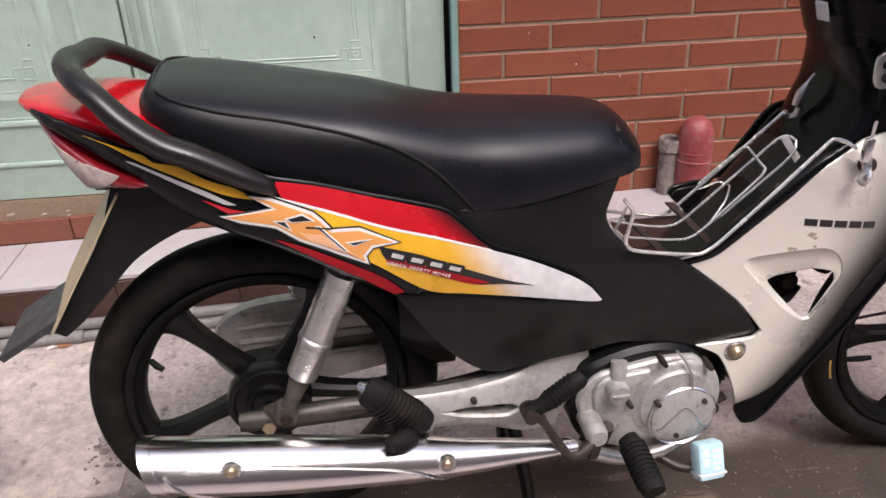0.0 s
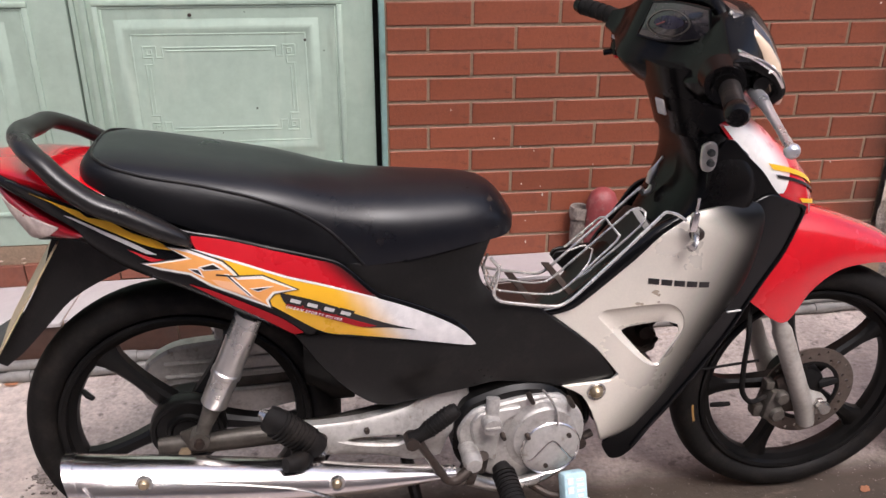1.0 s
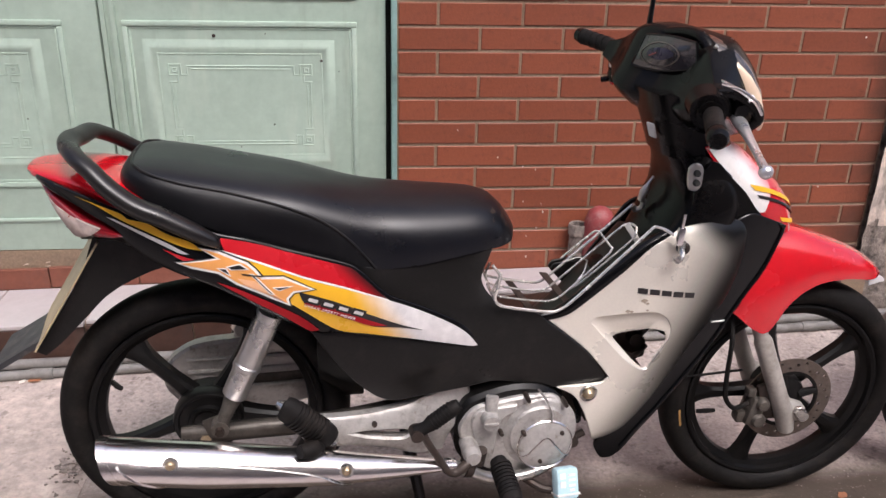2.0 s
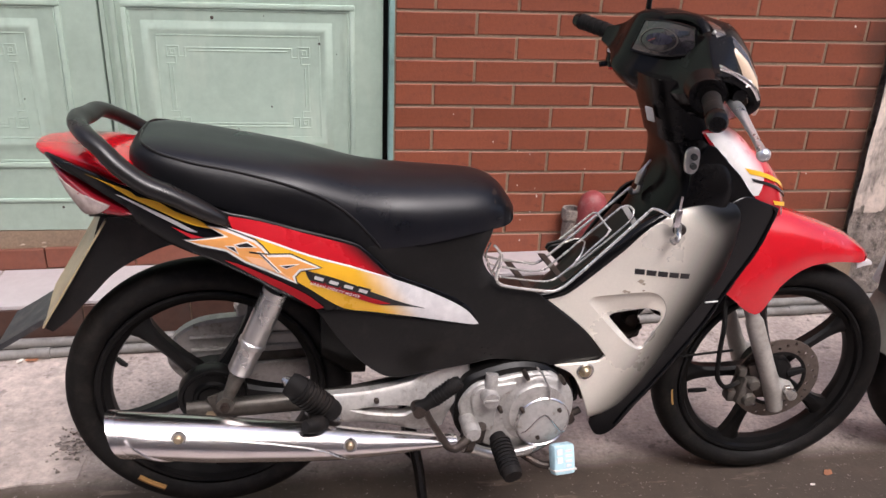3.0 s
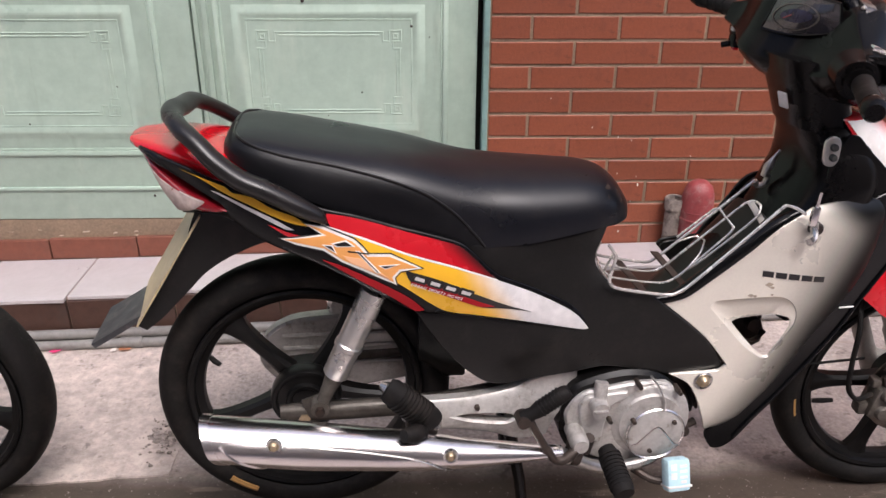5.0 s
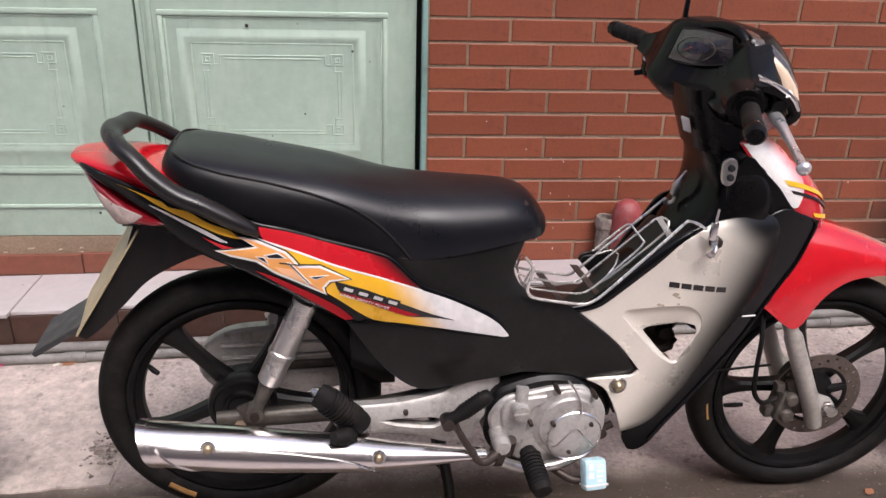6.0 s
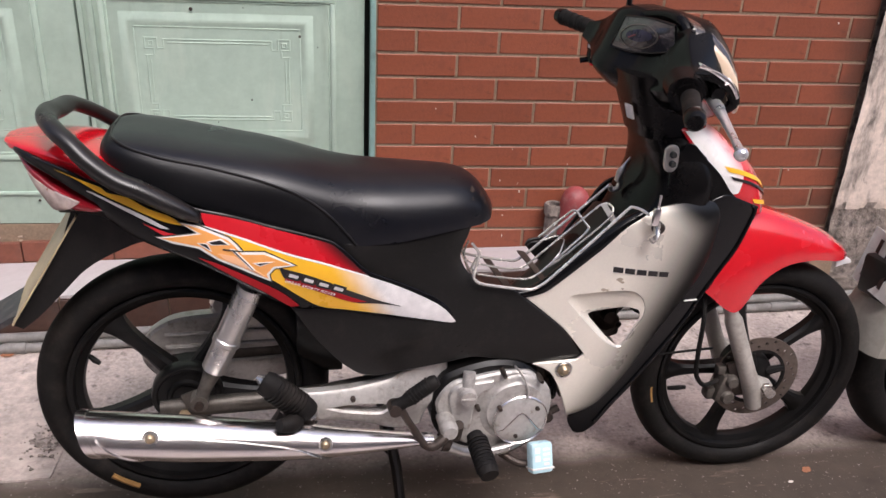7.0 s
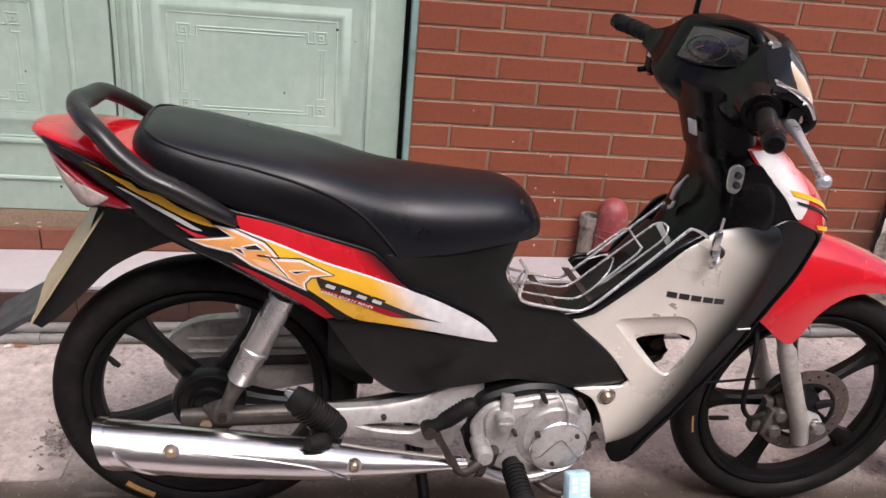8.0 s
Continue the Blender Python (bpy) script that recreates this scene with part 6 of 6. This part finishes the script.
part("end_wire", tube([(0.56, -0.118, 0.606), (0.558, -0.07, 0.607), (0.562, -0.03, 0.61), (0.566, 0.03, 0.606)], 0.0026, 8, smooth=3), WIRE, rack)
part("bow_wire", tube([(0.724, -0.02, 0.632), (0.758, -0.02, 0.642), (0.776, -0.022, 0.634), (0.768, -0.03, 0.612), (0.735, -0.05, 0.585)], 0.0018, 6, smooth=4), WIRE, rack)
for u0, w0, u1, w1 in ((0.62, 0.576, 0.652, 0.548), (0.694, 0.592, 0.724, 0.563)):
    part("cross_strap", grid_faces(bmesh.new(), [[(u0 + e, 0.035, w0 - z), (u0 + 0.016 + e, 0.035, w0 - 0.002 - z), (u1 + 0.016 + e, -0.115, w1 - 0.002 - z), (u1 + e, -0.115, w1 - z)] for e, z in ((0.0, 0.004), (0.0, 0.0068))]), RUST, rack)
part("strap_tongue", rbox((0.861, -0.045, 0.695), (0.012, 0.004, 0.062), 0.001, pose(0, 0, 0, 0, -36, 0)), GRIPWHITE, rack, "grey plastic strap end")
part("rack_hook", tube([(0.884, 0.03, 0.732), (0.892, 0.03, 0.722), (0.903, 0.026, 0.727), (0.906, 0.022, 0.744), (0.896, 0.02, 0.75)], 0.006, 8, smooth=3), SATIN, rack, "tarnished clamp at the top of the rack")
part("rack_clamp", tube([(0.897, 0.022, 0.745), (0.902, 0.02, 0.765), (0.906, 0.018, 0.776), (0.91, 0.018, 0.785), (0.918, 0.016, 0.798)], [0.006, 0.009, 0.006, 0.003, 0.0025], 10), SATIN, rack)
part("tunnel_cover", oval([(0.48, 0, 0.1, 0.40, 0.52), (0.55, 0, 0.1, 0.40, 0.49), (0.62, 0, 0.1, 0.40, 0.48), (0.70, 0, 0.1, 0.41, 0.49), (0.76, 0, 0.1, 0.46, 0.545), (0.82, 0, 0.1, 0.52, 0.615), (0.88, 0, 0.1, 0.56, 0.69)], 20, 3.2), PLASTIC, bike)


# ---------------------------------------------------------------- door, pier, pipes and litter
DOORY, DOORZ = 2.224, 0.297
part("door_frame", merge(rbox((0.1305, 2.215, 1.32), (0.016, 0.06, 2.03), 0.002), rbox((-0.80, 2.235, 2.33), (1.86, 0.06, 0.03), 0.002)), GREENEDGE)
tagged(bpy.data.objects["door_frame"], "narrow green painted steel door frame", "door frame", kind="structure")


def groove_frame(bm, x0, x1, z0, z1, y, wide=0.009, proud=0.005):
    """A raised moulding round a rectangle."""
    for a, c, b, d in ((x0, z0, x1, z0), (x1, z0, x1, z1), (x1, z1, x0, z1), (x0, z1, x0, z0)):
        cx_, cz_ = (a + b) / 2, (c + d) / 2
        size = (abs(b - a) + wide, 0.012, wide) if c == d else (wide, 0.012, abs(d - c) - wide)
        rbox((cx_, y + 0.006 - proud, cz_), size, 0.0035, bm=bm)


# pressed corner knot, in metres from the corner: a small box inside a stepped outline
KNOT = (((0.0, 0.03), (0.0, 0.0)), ((0.0, 0.0), (0.034, 0.0)), ((0.034, 0.0), (0.034, 0.03)), ((0.034, 0.03), (0.052, 0.03)), ((0.052, 0.03), (0.052, 0.004)),
        ((0.0, 0.03), (0.024, 0.03)), ((0.024, 0.03), (0.024, 0.05)), ((0.024, 0.05), (0.0, 0.05)), ((0.01, 0.01), (0.022, 0.01)), ((0.022, 0.01), (0.022, 0.022)),
        ((0.022, 0.022), (0.01, 0.022)), ((0.01, 0.022), (0.01, 0.01)))


def door_leaf(name, x0, x1, y, spots, panels):
    """A sheet-steel leaf: flat skin, folded edge, raised mouldings and fretwork corners. panels: the outer moulding's left, right, low and high."""
    leaf = part(name, rbox(((x0 + x1) / 2, y + 0.018, (DOORZ + 2.3) / 2), (x1 - x0, 0.036, 2.3 - DOORZ), 0.003), GREEN)
    tagged(leaf, "pale green painted steel door leaf with pressed panels", "door", group="door leaves", kind="structure")
    for pa, pb, lo, hi in panels:
        bm = bmesh.new()
        groove_frame(bm, pa, pb, lo, hi, y, 0.016, 0.007)
        groove_frame(bm, pa + 0.012, pb - 0.012, lo + 0.012, hi - 0.012, y, 0.006, 0.003)
        part("panel_moulding", bm, GREEN, leaf)
        # pressed inner field with a rounded shoulder
        fa, fb, fl, fh = pa + 0.044, pb - 0.059, lo + 0.045, hi - 0.045
        bm = bmesh.new()
        grid_faces(bm, [[(fa + d, y - h, fl + d), (fb - d, y - h, fl + d), (fb - d, y - h, fh - d), (fa + d, y - h, fh - d)] for d, h in ((-0.006, -0.002), (0.0, 0.0005), (0.006, 0.0035), (0.014, 0.0088), (0.02, 0.0105), (0.025, 0.0098), (0.032, 0.006), (0.038, 0.0048), (0.044, 0.0045))])
        part("panel_field", bm, GREEN, leaf, crease=0.9)
        yf = y - 0.0045
        bm = bmesh.new()
        groove_frame(bm, pa + 0.082, pb - 0.097, lo + 0.084, hi - 0.084, yf, 0.004, 0.002)
        fx0, fx1, fz0, fz1 = pa + 0.109, pb - 0.127, lo + 0.114, hi - 0.115
        for sx, X in ((1, fx0), (-1, fx1)):
            for sz, Z in ((1, fz0), (-1, fz1)):
                for (a, c), (b, d) in KNOT:
                    p0, p1 = (X + sx * a, Z + sz * c), (X + sx * b, Z + sz * d)
                    rbox(((p0[0] + p1[0]) / 2, yf + 0.0012, (p0[1] + p1[1]) / 2), (abs(p1[0] - p0[0]) + 0.0042, 0.006, abs(p1[1] - p0[1]) + 0.0042), 0.0015, bm=bm, segs=1)
        for Z, s_ in ((fz0, 1), (fz1, -1)):
            for d, lap in ((0.004, 0.052), (0.013, 0.062)):
                rbox(((fx0 + fx1) / 2, yf + 0.0012, Z + s_ * d), (fx1 - fx0 - 2 * lap, 0.006, 0.0042), 0.0015, bm=bm, segs=1)
        for X, s_ in ((fx0, 1), (fx1, -1)):
            for d, lap in ((0.004, 0.05), (0.014, 0.06)):
                rbox((X + s_ * d, yf + 0.0012, (fz0 + fz1) / 2), (0.0042, 0.006, fz1 - fz0 - 2 * lap), 0.0015, bm=bm, segs=1)
        part("fretwork", bm, GREEN, leaf)
    bm = bmesh.new()
    rbox(((x0 + x1) / 2, y - 0.002, DOORZ + 0.1), (x1 - x0 - 0.01, 0.01, 0.012), 0.004, bm=bm)
    part("foot_rail", bm, GREEN, leaf)
    bm = bmesh.new()
    for X, Z, r in spots:
        bmesh.ops.create_uvsphere(bm, u_segments=10, v_segments=6, radius=r, matrix=Matrix.Translation((X, y - 0.006, Z)) @ Matrix.Diagonal((1, 0.35, 1, 1)))
    part("rust_spot", bm, RUST, leaf)
    return leaf


right_leaf = door_leaf("door_1", -0.687, 0.107, DOORY, ((-0.386, 0.948, 0.0055), (-0.082, 0.878, 0.004), (-0.228, 0.689, 0.003), (-0.031, 0.848, 0.002), (-0.24, 0.955, 0.002), (-0.33, 0.62, 0.002)),
                       ((-0.631, 0.015, 0.51, 0.981), (-0.631, 0.015, 1.06, 2.05)))
door_leaf("door_2", -1.49, -0.70, DOORY - 0.012, ((-0.93, 0.71, 0.0025), (-0.87, 0.375, 0.004), (-1.2, 0.6, 0.003)), ((-1.43, -0.805, 0.51, 0.981), (-1.43, -0.805, 1.06, 2.05)))
part("door_stile", merge(rbox((-0.688, 2.226, 1.32), (0.014, 0.02, 2.0), 0.003), rbox((-0.661, 2.222, 1.32), (0.018, 0.016, 2.0), 0.005)), GREEN, right_leaf)

# under the door: broken cement bed and a course of red tiles
bm = bmesh.new()
bmesh.ops.create_grid(bm, x_segments=90, y_segments=6, size=1.0)
for v in bm.verts:
    x, y = v.co.x * 0.95 - 0.82, v.co.y
    v.co = (x, 2.215 - 0.012 * noise.noise((x * 14, y * 3, 0)) - 0.008 * noise.noise((x * 50, y * 8, 2)) + 0.02 * (y > 0.6), 0.256 + 0.02 * y)
tagged(part("door_sill", bm, ROUGHSILL), "broken bare cement strip under the door", "sill", kind="structure")
sill = tagged(part("sill_bed", rbox((-0.82, 2.26, 0.215), (1.92, 0.1, 0.16), 0), MORTAR), "mortar bed under the door sill", "sill", kind="structure")

# pier: old paint over bare cement
bm = bmesh.new()
bmesh.ops.create_grid(bm, x_segments=60, y_segments=130, size=1.0)
for v in bm.verts:
    x, z = 1.742 + 0.38 * (v.co.x + 1), 1.65 * (v.co.y + 1)
    edge = 0.36 + 0.05 * noise.noise((x * 7, 0, 0)) + 0.02 * noise.noise((x * 31, 3, 0))
    chip = 1.0 if z > edge else 0.0
    lump = 0.012 * noise.noise((x * 9, z * 9, 1)) + 0.006 * noise.noise((x * 33, z * 33, 4))
    v.co = (x - 0.02 + 0.01 * noise.noise((0, z * 6, 9)) * (v.co.x < -0.9), 2.185 - 0.012 * chip + lump * (0.25 if chip else 1.0), z + GROUND)
pier = part("pier", bm, PLASTER, crease=1.2)
pier.data.materials.append(CEMENT)
for poly in pier.data.polygons:
    c = poly.center
    if c.z < 0.36 + 0.05 * noise.noise((c.x * 7, 0, 0)) + 0.02 * noise.noise((c.x * 31, 3, 0)):
        poly.material_index = 1
tagged(pier, "grimy house pier with peeling pale paint over bare cement", "wall", kind="structure")
tagged(part("pier_core", rbox((2.118, 2.32, 1.65), (0.79, 0.2, 3.3), 0), CEMENT), "cement core of the house pier", "wall", kind="structure")

# floor climbing to the foot of the step, and the water pipes lying there
bm = bmesh.new()
grid_faces(bm, [[(x, step_front(x) - d, GROUND + h) for d, h in ((0.42, -0.004), (0.3, 0.004), (0.18, 0.014), (0.06, 0.0245), (-0.012, 0.027))] for x in np.linspace(-3.9, 2.52, 64)], closed=False)
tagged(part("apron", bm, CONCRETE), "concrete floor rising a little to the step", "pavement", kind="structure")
for k, (dy, z, r) in enumerate(((-0.017, 0.0575, 0.0148), (-0.03, 0.0305, 0.0148))):
    pts = [(x, step_front(x) + dy, z + 0.0012 * math.sin(3 * x + k)) for x in np.linspace(-3.2, 2.5, 26)]
    p = tagged(part("water_pipe", tube(pts, r, 14), PVC), "dusty grey plastic water pipe along the step", "pipe", group="water pipes")
    for x in ((-0.62, 1.34) if k == 0 else (-0.9, 1.52, 1.9)):
        part("pipe_socket", tube([(x - 0.03, step_front(x) + dy - 0.001, z), (x + 0.03, step_front(x + 0.06) + dy - 0.003, z)], r + 0.003, 14), PVC, p)

# red capped cylinder and grey stub on the step
red = thing("red_cylinder", "faded red plastic cylinder with a rounded top on the step", "container", pose(0.783, 2.14, step_top(0.783)))
part("body", lathe([(0, 0), (0.045, 0), (0.048, 0.004), (0.048, 0.10), (0.0497, 0.102), (0.0497, 0.108), (0.048, 0.11), (0.048, 0.165), (0.0455, 0.187), (0.037, 0.209), (0.02, 0.224), (0, 0.228)], (0, 0, 0), (0, 0, 1), 32), FADEDRED, red)
part("seam", lathe([(0.049, 0.13), (0.0502, 0.132), (0.049, 0.135)], (0, 0, 0), (0, 0, 1), 32), FADEDRED, red)
stub = thing("pipe_stub", "short dusty grey pipe stub standing on the step", "pipe", pose(0.722, 2.165, step_top(0.722)))
part("tube", lathe([(0, 0), (0.027, 0), (0.027, 0.125), (0.031, 0.127), (0.032, 0.157), (0.029, 0.163), (0.024, 0.161), (0.022, 0.125), (0, 0.123)], (0, 0, 0), (0, 0, 1), 28), CEMENT, stub)

# pale slab patch behind the rear wheel, with a chipped edge
bm = bmesh.new()
edge = [(-3.2, 1.30), (-1.4, 1.335), (-0.95, 1.357), (-0.8, 1.37), (-0.66, 1.385), (-0.655, 1.43), (-0.68, 1.47), (-0.66, 1.52), (-0.685, 1.56), (-0.665, 1.62)]
rows = []
for (x, y) in spline(edge, 8):
    y += 0.006 * noise.noise((x * 25, y * 25, 0))
    x += 0.006 * noise.noise((x * 25, y * 25, 7))
    yb = step_front(x) + 0.012
    up = 0.005 if y < 1.575 else 0.001
    rows.append([(x, y, GROUND - 0.01), (x, y + 0.002, GROUND + up - 0.0005)] + [(x, y + (yb - y) * t, GROUND + up + 0.026 * t**1.6 - 0.012 * min(1.0, max(0.0, (x + 0.76) / 0.09)) * min(1.0, t * 3) + 0.0004 * noise.noise((x * 6, t * 3, 0))) for t in (0.1, 0.3, 0.6, 1.0)])
grid_faces(bm, rows, closed=False)
tagged(part("slab_patch", bm, SLAB), "pale newer concrete strip in front of the step", "pavement", kind="structure")



def slab_top(y):
    """Height of the pale slab over the floor."""
    return GROUND + 0.005 + 0.026 * max(0.0, (y - 1.375) / 0.58) ** 1.6


# broken corner of the slab: dark hollows and loose crumbs
for k in range(110):
    rc = random.Random(40 + k)
    x, y, r = -0.705 + 0.05 * rc.gauss(0, 0.5), 1.515 + 0.085 * rc.gauss(0, 0.5), 0.002 + 0.006 * rc.random() ** 2
    z = slab_top(y) - 0.001
    ring = [(r * (0.6 + 0.8 * rc.random()) * math.cos(a), r * (0.5 + 0.6 * rc.random()) * math.sin(a)) for a in (2 * math.pi * q / 7 for q in range(7))]
    b = bmesh.new()
    grid_faces(b, [[(x + q * u, y + q * w, z + h) for u, w in ring] for q, h in ((1.0, 0.0), (0.85, 0.0022 + 0.12 * r), (0.3, 0.0024 + 0.3 * r * rc.random()))])
    part("chip", b, CEMENT if rc.random() < 0.55 else CHIPPED, ground)
for pts in (((-1.06, 1.555), (-1.03, 1.548), (-0.995, 1.552), (-0.97, 1.545)), ((-1.10, 1.63), (-1.085, 1.60), (-1.06, 1.585), (-1.05, 1.597)), ((0.86, 1.6), (0.9, 1.592), (0.955, 1.598), (0.98, 1.594)), ((0.35, 1.12), (0.42, 1.13), (0.5, 1.118), (0.6, 1.125))):
    part("crack", tube([(x, y, slab_top(y) if x < -0.7 else GROUND) for x, y in pts], [0.001, 0.0032, 0.003, 0.001], 6, smooth=3, flat=0.5), CHIPPED, ground)


def flake(name, label, category, at, size, material, turn):
    """A small crumpled leaf or wrapper lying flat."""
    b = bmesh.new()
    rows = []
    for i in range(7):
        t = i / 6
        wide = math.sin(math.pi * (0.1 + 0.8 * t)) * (0.8 + 0.3 * noise.noise((t * 5, turn, 0)))
        rows.append([(size * (t - 0.5), size * 0.4 * wide * s, 0.12 * size * (0.5 + 0.8 * noise.noise((t * 3, s * 2, turn)))) for s in (-1, -0.5, 0, 0.5, 1)])
    grid_faces(b, rows + [], closed=False)
    ob = tagged(part(name, b, material), label, category)
    ob.matrix_world = pose(*at, 0, 0, turn)
    return ob


flake("dry_leaf", "small dry brown leaf on the concrete", "leaf", (1.184, 1.273, GROUND + 0.003), 0.03, LEAF, 35)
flake("dry_leaf", "dry brown leaf beside the pipes", "leaf", (-0.918, 1.898, 0.0195), 0.035, LEAF, 10)
flake("paper_scrap", "crumpled white paper scrap beside the pipes", "litter", (-0.95, 1.893, 0.0195), 0.024, PAPER, 70)
flake("pink_wrapper", "pink sweet wrapper on the water pipe", "litter", (-1.113, 1.888, 0.021), 0.03, PINK, 20)
flake("paper_scrap", "small pale paper scrap on the concrete", "litter", (1.12, 1.233, GROUND + 0.003), 0.014, PAPER, 10)

# ---------------------------------------------------------------- neighbouring motorcycles, partly in view
two = thing("parked_motorcycle", "parked motorcycle with a grey mudguard and a white number plate", "motorcycle", pose(1.57, 1.39, GROUND, 0, 0, 8))
wheel("rear_wheel", (0, 0, TYRE), 0.045, 0.2, 0.3, two, "dark rear wheel of the parked motorcycle")
rings = []
for q in np.linspace(8, 112, 16):
    a = radians(q)
    rings.append([((-r_ * math.cos(a)), v_, TYRE + r_ * math.sin(a)) for v_, r_ in ((-0.08, 0.275), (-0.078, 0.30), (-0.06, 0.314), (-0.02, 0.32), (0.02, 0.32), (0.06, 0.314), (0.078, 0.30), (0.08, 0.275), (0.075, 0.275), (0.072, 0.297), (0.02, 0.315), (-0.02, 0.315), (-0.072, 0.297), (-0.075, 0.275))])
part("rear_mudguard", grid_faces(bmesh.new(), rings), MUD, two, "grey plastic rear mudguard")
part("plate_holder", rbox((-0.26, 0, 0.5), (0.06, 0.1, 0.1), 0.01), PLASTIC, two)
P2 = pose(-0.278, -0.012, 0.533, 0, 0, -13) @ pose(0, 0, 0, 0, -78, 0)
np_ = part("number_plate", plate([(-0.07, -0.095), (-0.07, 0.095), (0.07, 0.095), (0.07, -0.095)], 0.003, P2, r=0.001), PLATEWHITE, two, "white number plate with plain dark bars")
for x, y, sx, sy in ((-0.03, 0.066, 0.04, 0.007), (-0.03, 0.03, 0.04, 0.013), (-0.03, -0.012, 0.04, 0.013), (-0.03, -0.055, 0.04, 0.013), (0.035, 0.05, 0.034, 0.012), (0.035, 0.01, 0.034, 0.012), (0.035, -0.035, 0.034, 0.012)):
    b = rbox((x, y, 0.0045), (sx, sy, 0.0012), 0)
    b.transform(P2)
    part("plate_bar", b, BLACKDECAL, np_)
part("tail", oval([(-0.2, 0, 0.06, 0.58, 0.66), (-0.05, 0, 0.1, 0.6, 0.74), (0.3, 0, 0.12, 0.58, 0.76), (0.7, 0, 0.11, 0.55, 0.74)], 20, 2.8), GLOSSBLACK, two)
three = thing("parked_motorcycle", "parked motorcycle with only its front wheel in view", "motorcycle", pose(-1.13, 1.32, GROUND, 0, 0, 0))
wheel("front_wheel", (0, 0, TYRE), 0.04, 0.224, 0.9, three, "dark front wheel of the parked motorcycle")
for s in (-1, 1):
    part("fork_leg", tube([(0, 0.08 * s, TYRE), (-0.16, 0.08 * s, 0.66)], 0.02, 12), FORK, three)
part("front_mudguard", arch([(-0.2, 0.06, 0.4, 0.56), (-0.1, 0.065, 0.53, 0.63), (0.0, 0.06, 0.57, 0.63), (0.1, 0.05, 0.55, 0.6)], 0.003), GLOSSBLACK, three)

# ---------------------------------------------------------------- bricks and tiles, piece by piece
def tile_mesh(name, size, bevel, material):
    b = rbox((0, 0, 0), size, bevel, segs=1)
    me = bpy.data.meshes.new(name)
    b.to_mesh(me)
    b.free()
    me.materials.append(material)
    return me


def piece(name, me, parent, at, turn=0.0, tilt=0.0):
    ob = new(name, me)
    ob.parent = parent
    ob.matrix_local = pose(*at, 0, tilt, turn)
    return ob


LINE = 0.9115
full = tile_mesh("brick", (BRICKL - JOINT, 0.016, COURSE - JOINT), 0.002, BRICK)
cut = {}
rest = bmesh.new()
rng = random.Random(4)
for k in range(-10, 34):
    z = LINE - COURSE / 2 + COURSE * k
    if z < 0.19 or z > 3.28:
        continue
    phase = 0.259 if k % 2 == 0 else 0.134
    x = phase - BRICKL * math.ceil((phase - BX0) / BRICKL)
    while x < BX1:
        a, b_ = max(x, BX0), min(x + BRICKL, BX1)
        if b_ - a > 0.03:
            wdt = round(b_ - a - JOINT, 3)
            at = ((a + b_) / 2, 2.2085 - 0.0015 * rng.random(), z - 0.0008 + 0.0016 * rng.random())
            if z < 1.75:
                if wdt not in cut:
                    cut[wdt] = tile_mesh("brick", (wdt, 0.016, COURSE - JOINT), 0.002, BRICK)
                piece("brick", cut[wdt], wall, at, 0.25 * (rng.random() - 0.5))
            else:
                rbox(at, (wdt, 0.016, COURSE - JOINT), 0, bm=rest)
        x += BRICKL
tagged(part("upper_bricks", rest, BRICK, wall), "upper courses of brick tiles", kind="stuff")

# step tiles: white on the tread, brown on the riser, red under the door
TW, RISE = 0.3, -math.degrees(math.atan(0.023))
for i in range(-10, 6):
    x = -0.175 + TW * i + TW / 2
    y0, y1, z = step_front(x) - 0.004, 2.197, step_top(x)
    if x + TW / 2 > 1.72:
        continue
    for name, me, at in (("tread_tile", tile_mesh("tread_tile", (TW - 0.004, y1 - y0, 0.012), 0.0015, WHITETILE), (x, (y0 + y1) / 2, z - 0.006)),
                         ("riser_tile", tile_mesh("riser_tile", (TW - 0.004, 0.014, 0.108), 0.0015, BROWNTILE), (x, step_front(x) + 0.004, z - 0.067)),
                         ("riser_tile", tile_mesh("riser_tile", (TW - 0.004, 0.014, 0.07), 0.0015, BROWNTILE), (x, step_front(x) + 0.006, z - 0.159))):
        piece(name, me, step, at, 3.43 if name == "riser_tile" else 0.0, RISE)
for i in range(-7, 1):
    x = -0.135 + 0.27 * i + 0.135
    if x < 0.12:
        piece("sill_tile", tile_mesh("sill_tile", (0.266, 0.014, 0.066), 0.0015, REDTILE), sill, (x, 2.204, step_top(x) + 0.034), 0.0, RISE / 2)
# flecks of white paint on the bricks
FLECKS = ((0.543, 0.44, 4), (0.61, 0.403, 7), (0.454, 0.586, 4), (0.535, 0.556, 3), (0.576, 0.545, 4), (0.602, 0.43, 3), (0.56, 0.32, 4), (0.592, 0.348, 4), (1.59, 0.961, 5), (1.533, 0.477, 4), (0.325, 0.674, 3), (0.564, 0.247, 5), (0.762, 0.495, 3))
rng = random.Random(8)
for x, z, r in FLECKS:
    b = bmesh.new()
    ring = [(0.0004 * r * (0.7 + 0.6 * rng.random()) * math.cos(a), 0.0006 * r * (0.7 + 0.6 * rng.random()) * math.sin(a)) for a in (2 * math.pi * k / 7 for k in range(7))]
    grid_faces(b, [[(x + q * u, y, z + q * w) for u, w in ring] for y, q in ((2.201, 1.0), (2.1975, 1.0), (2.1972, 0.4))])
    part("paint_fleck", b, PAPER, wall)
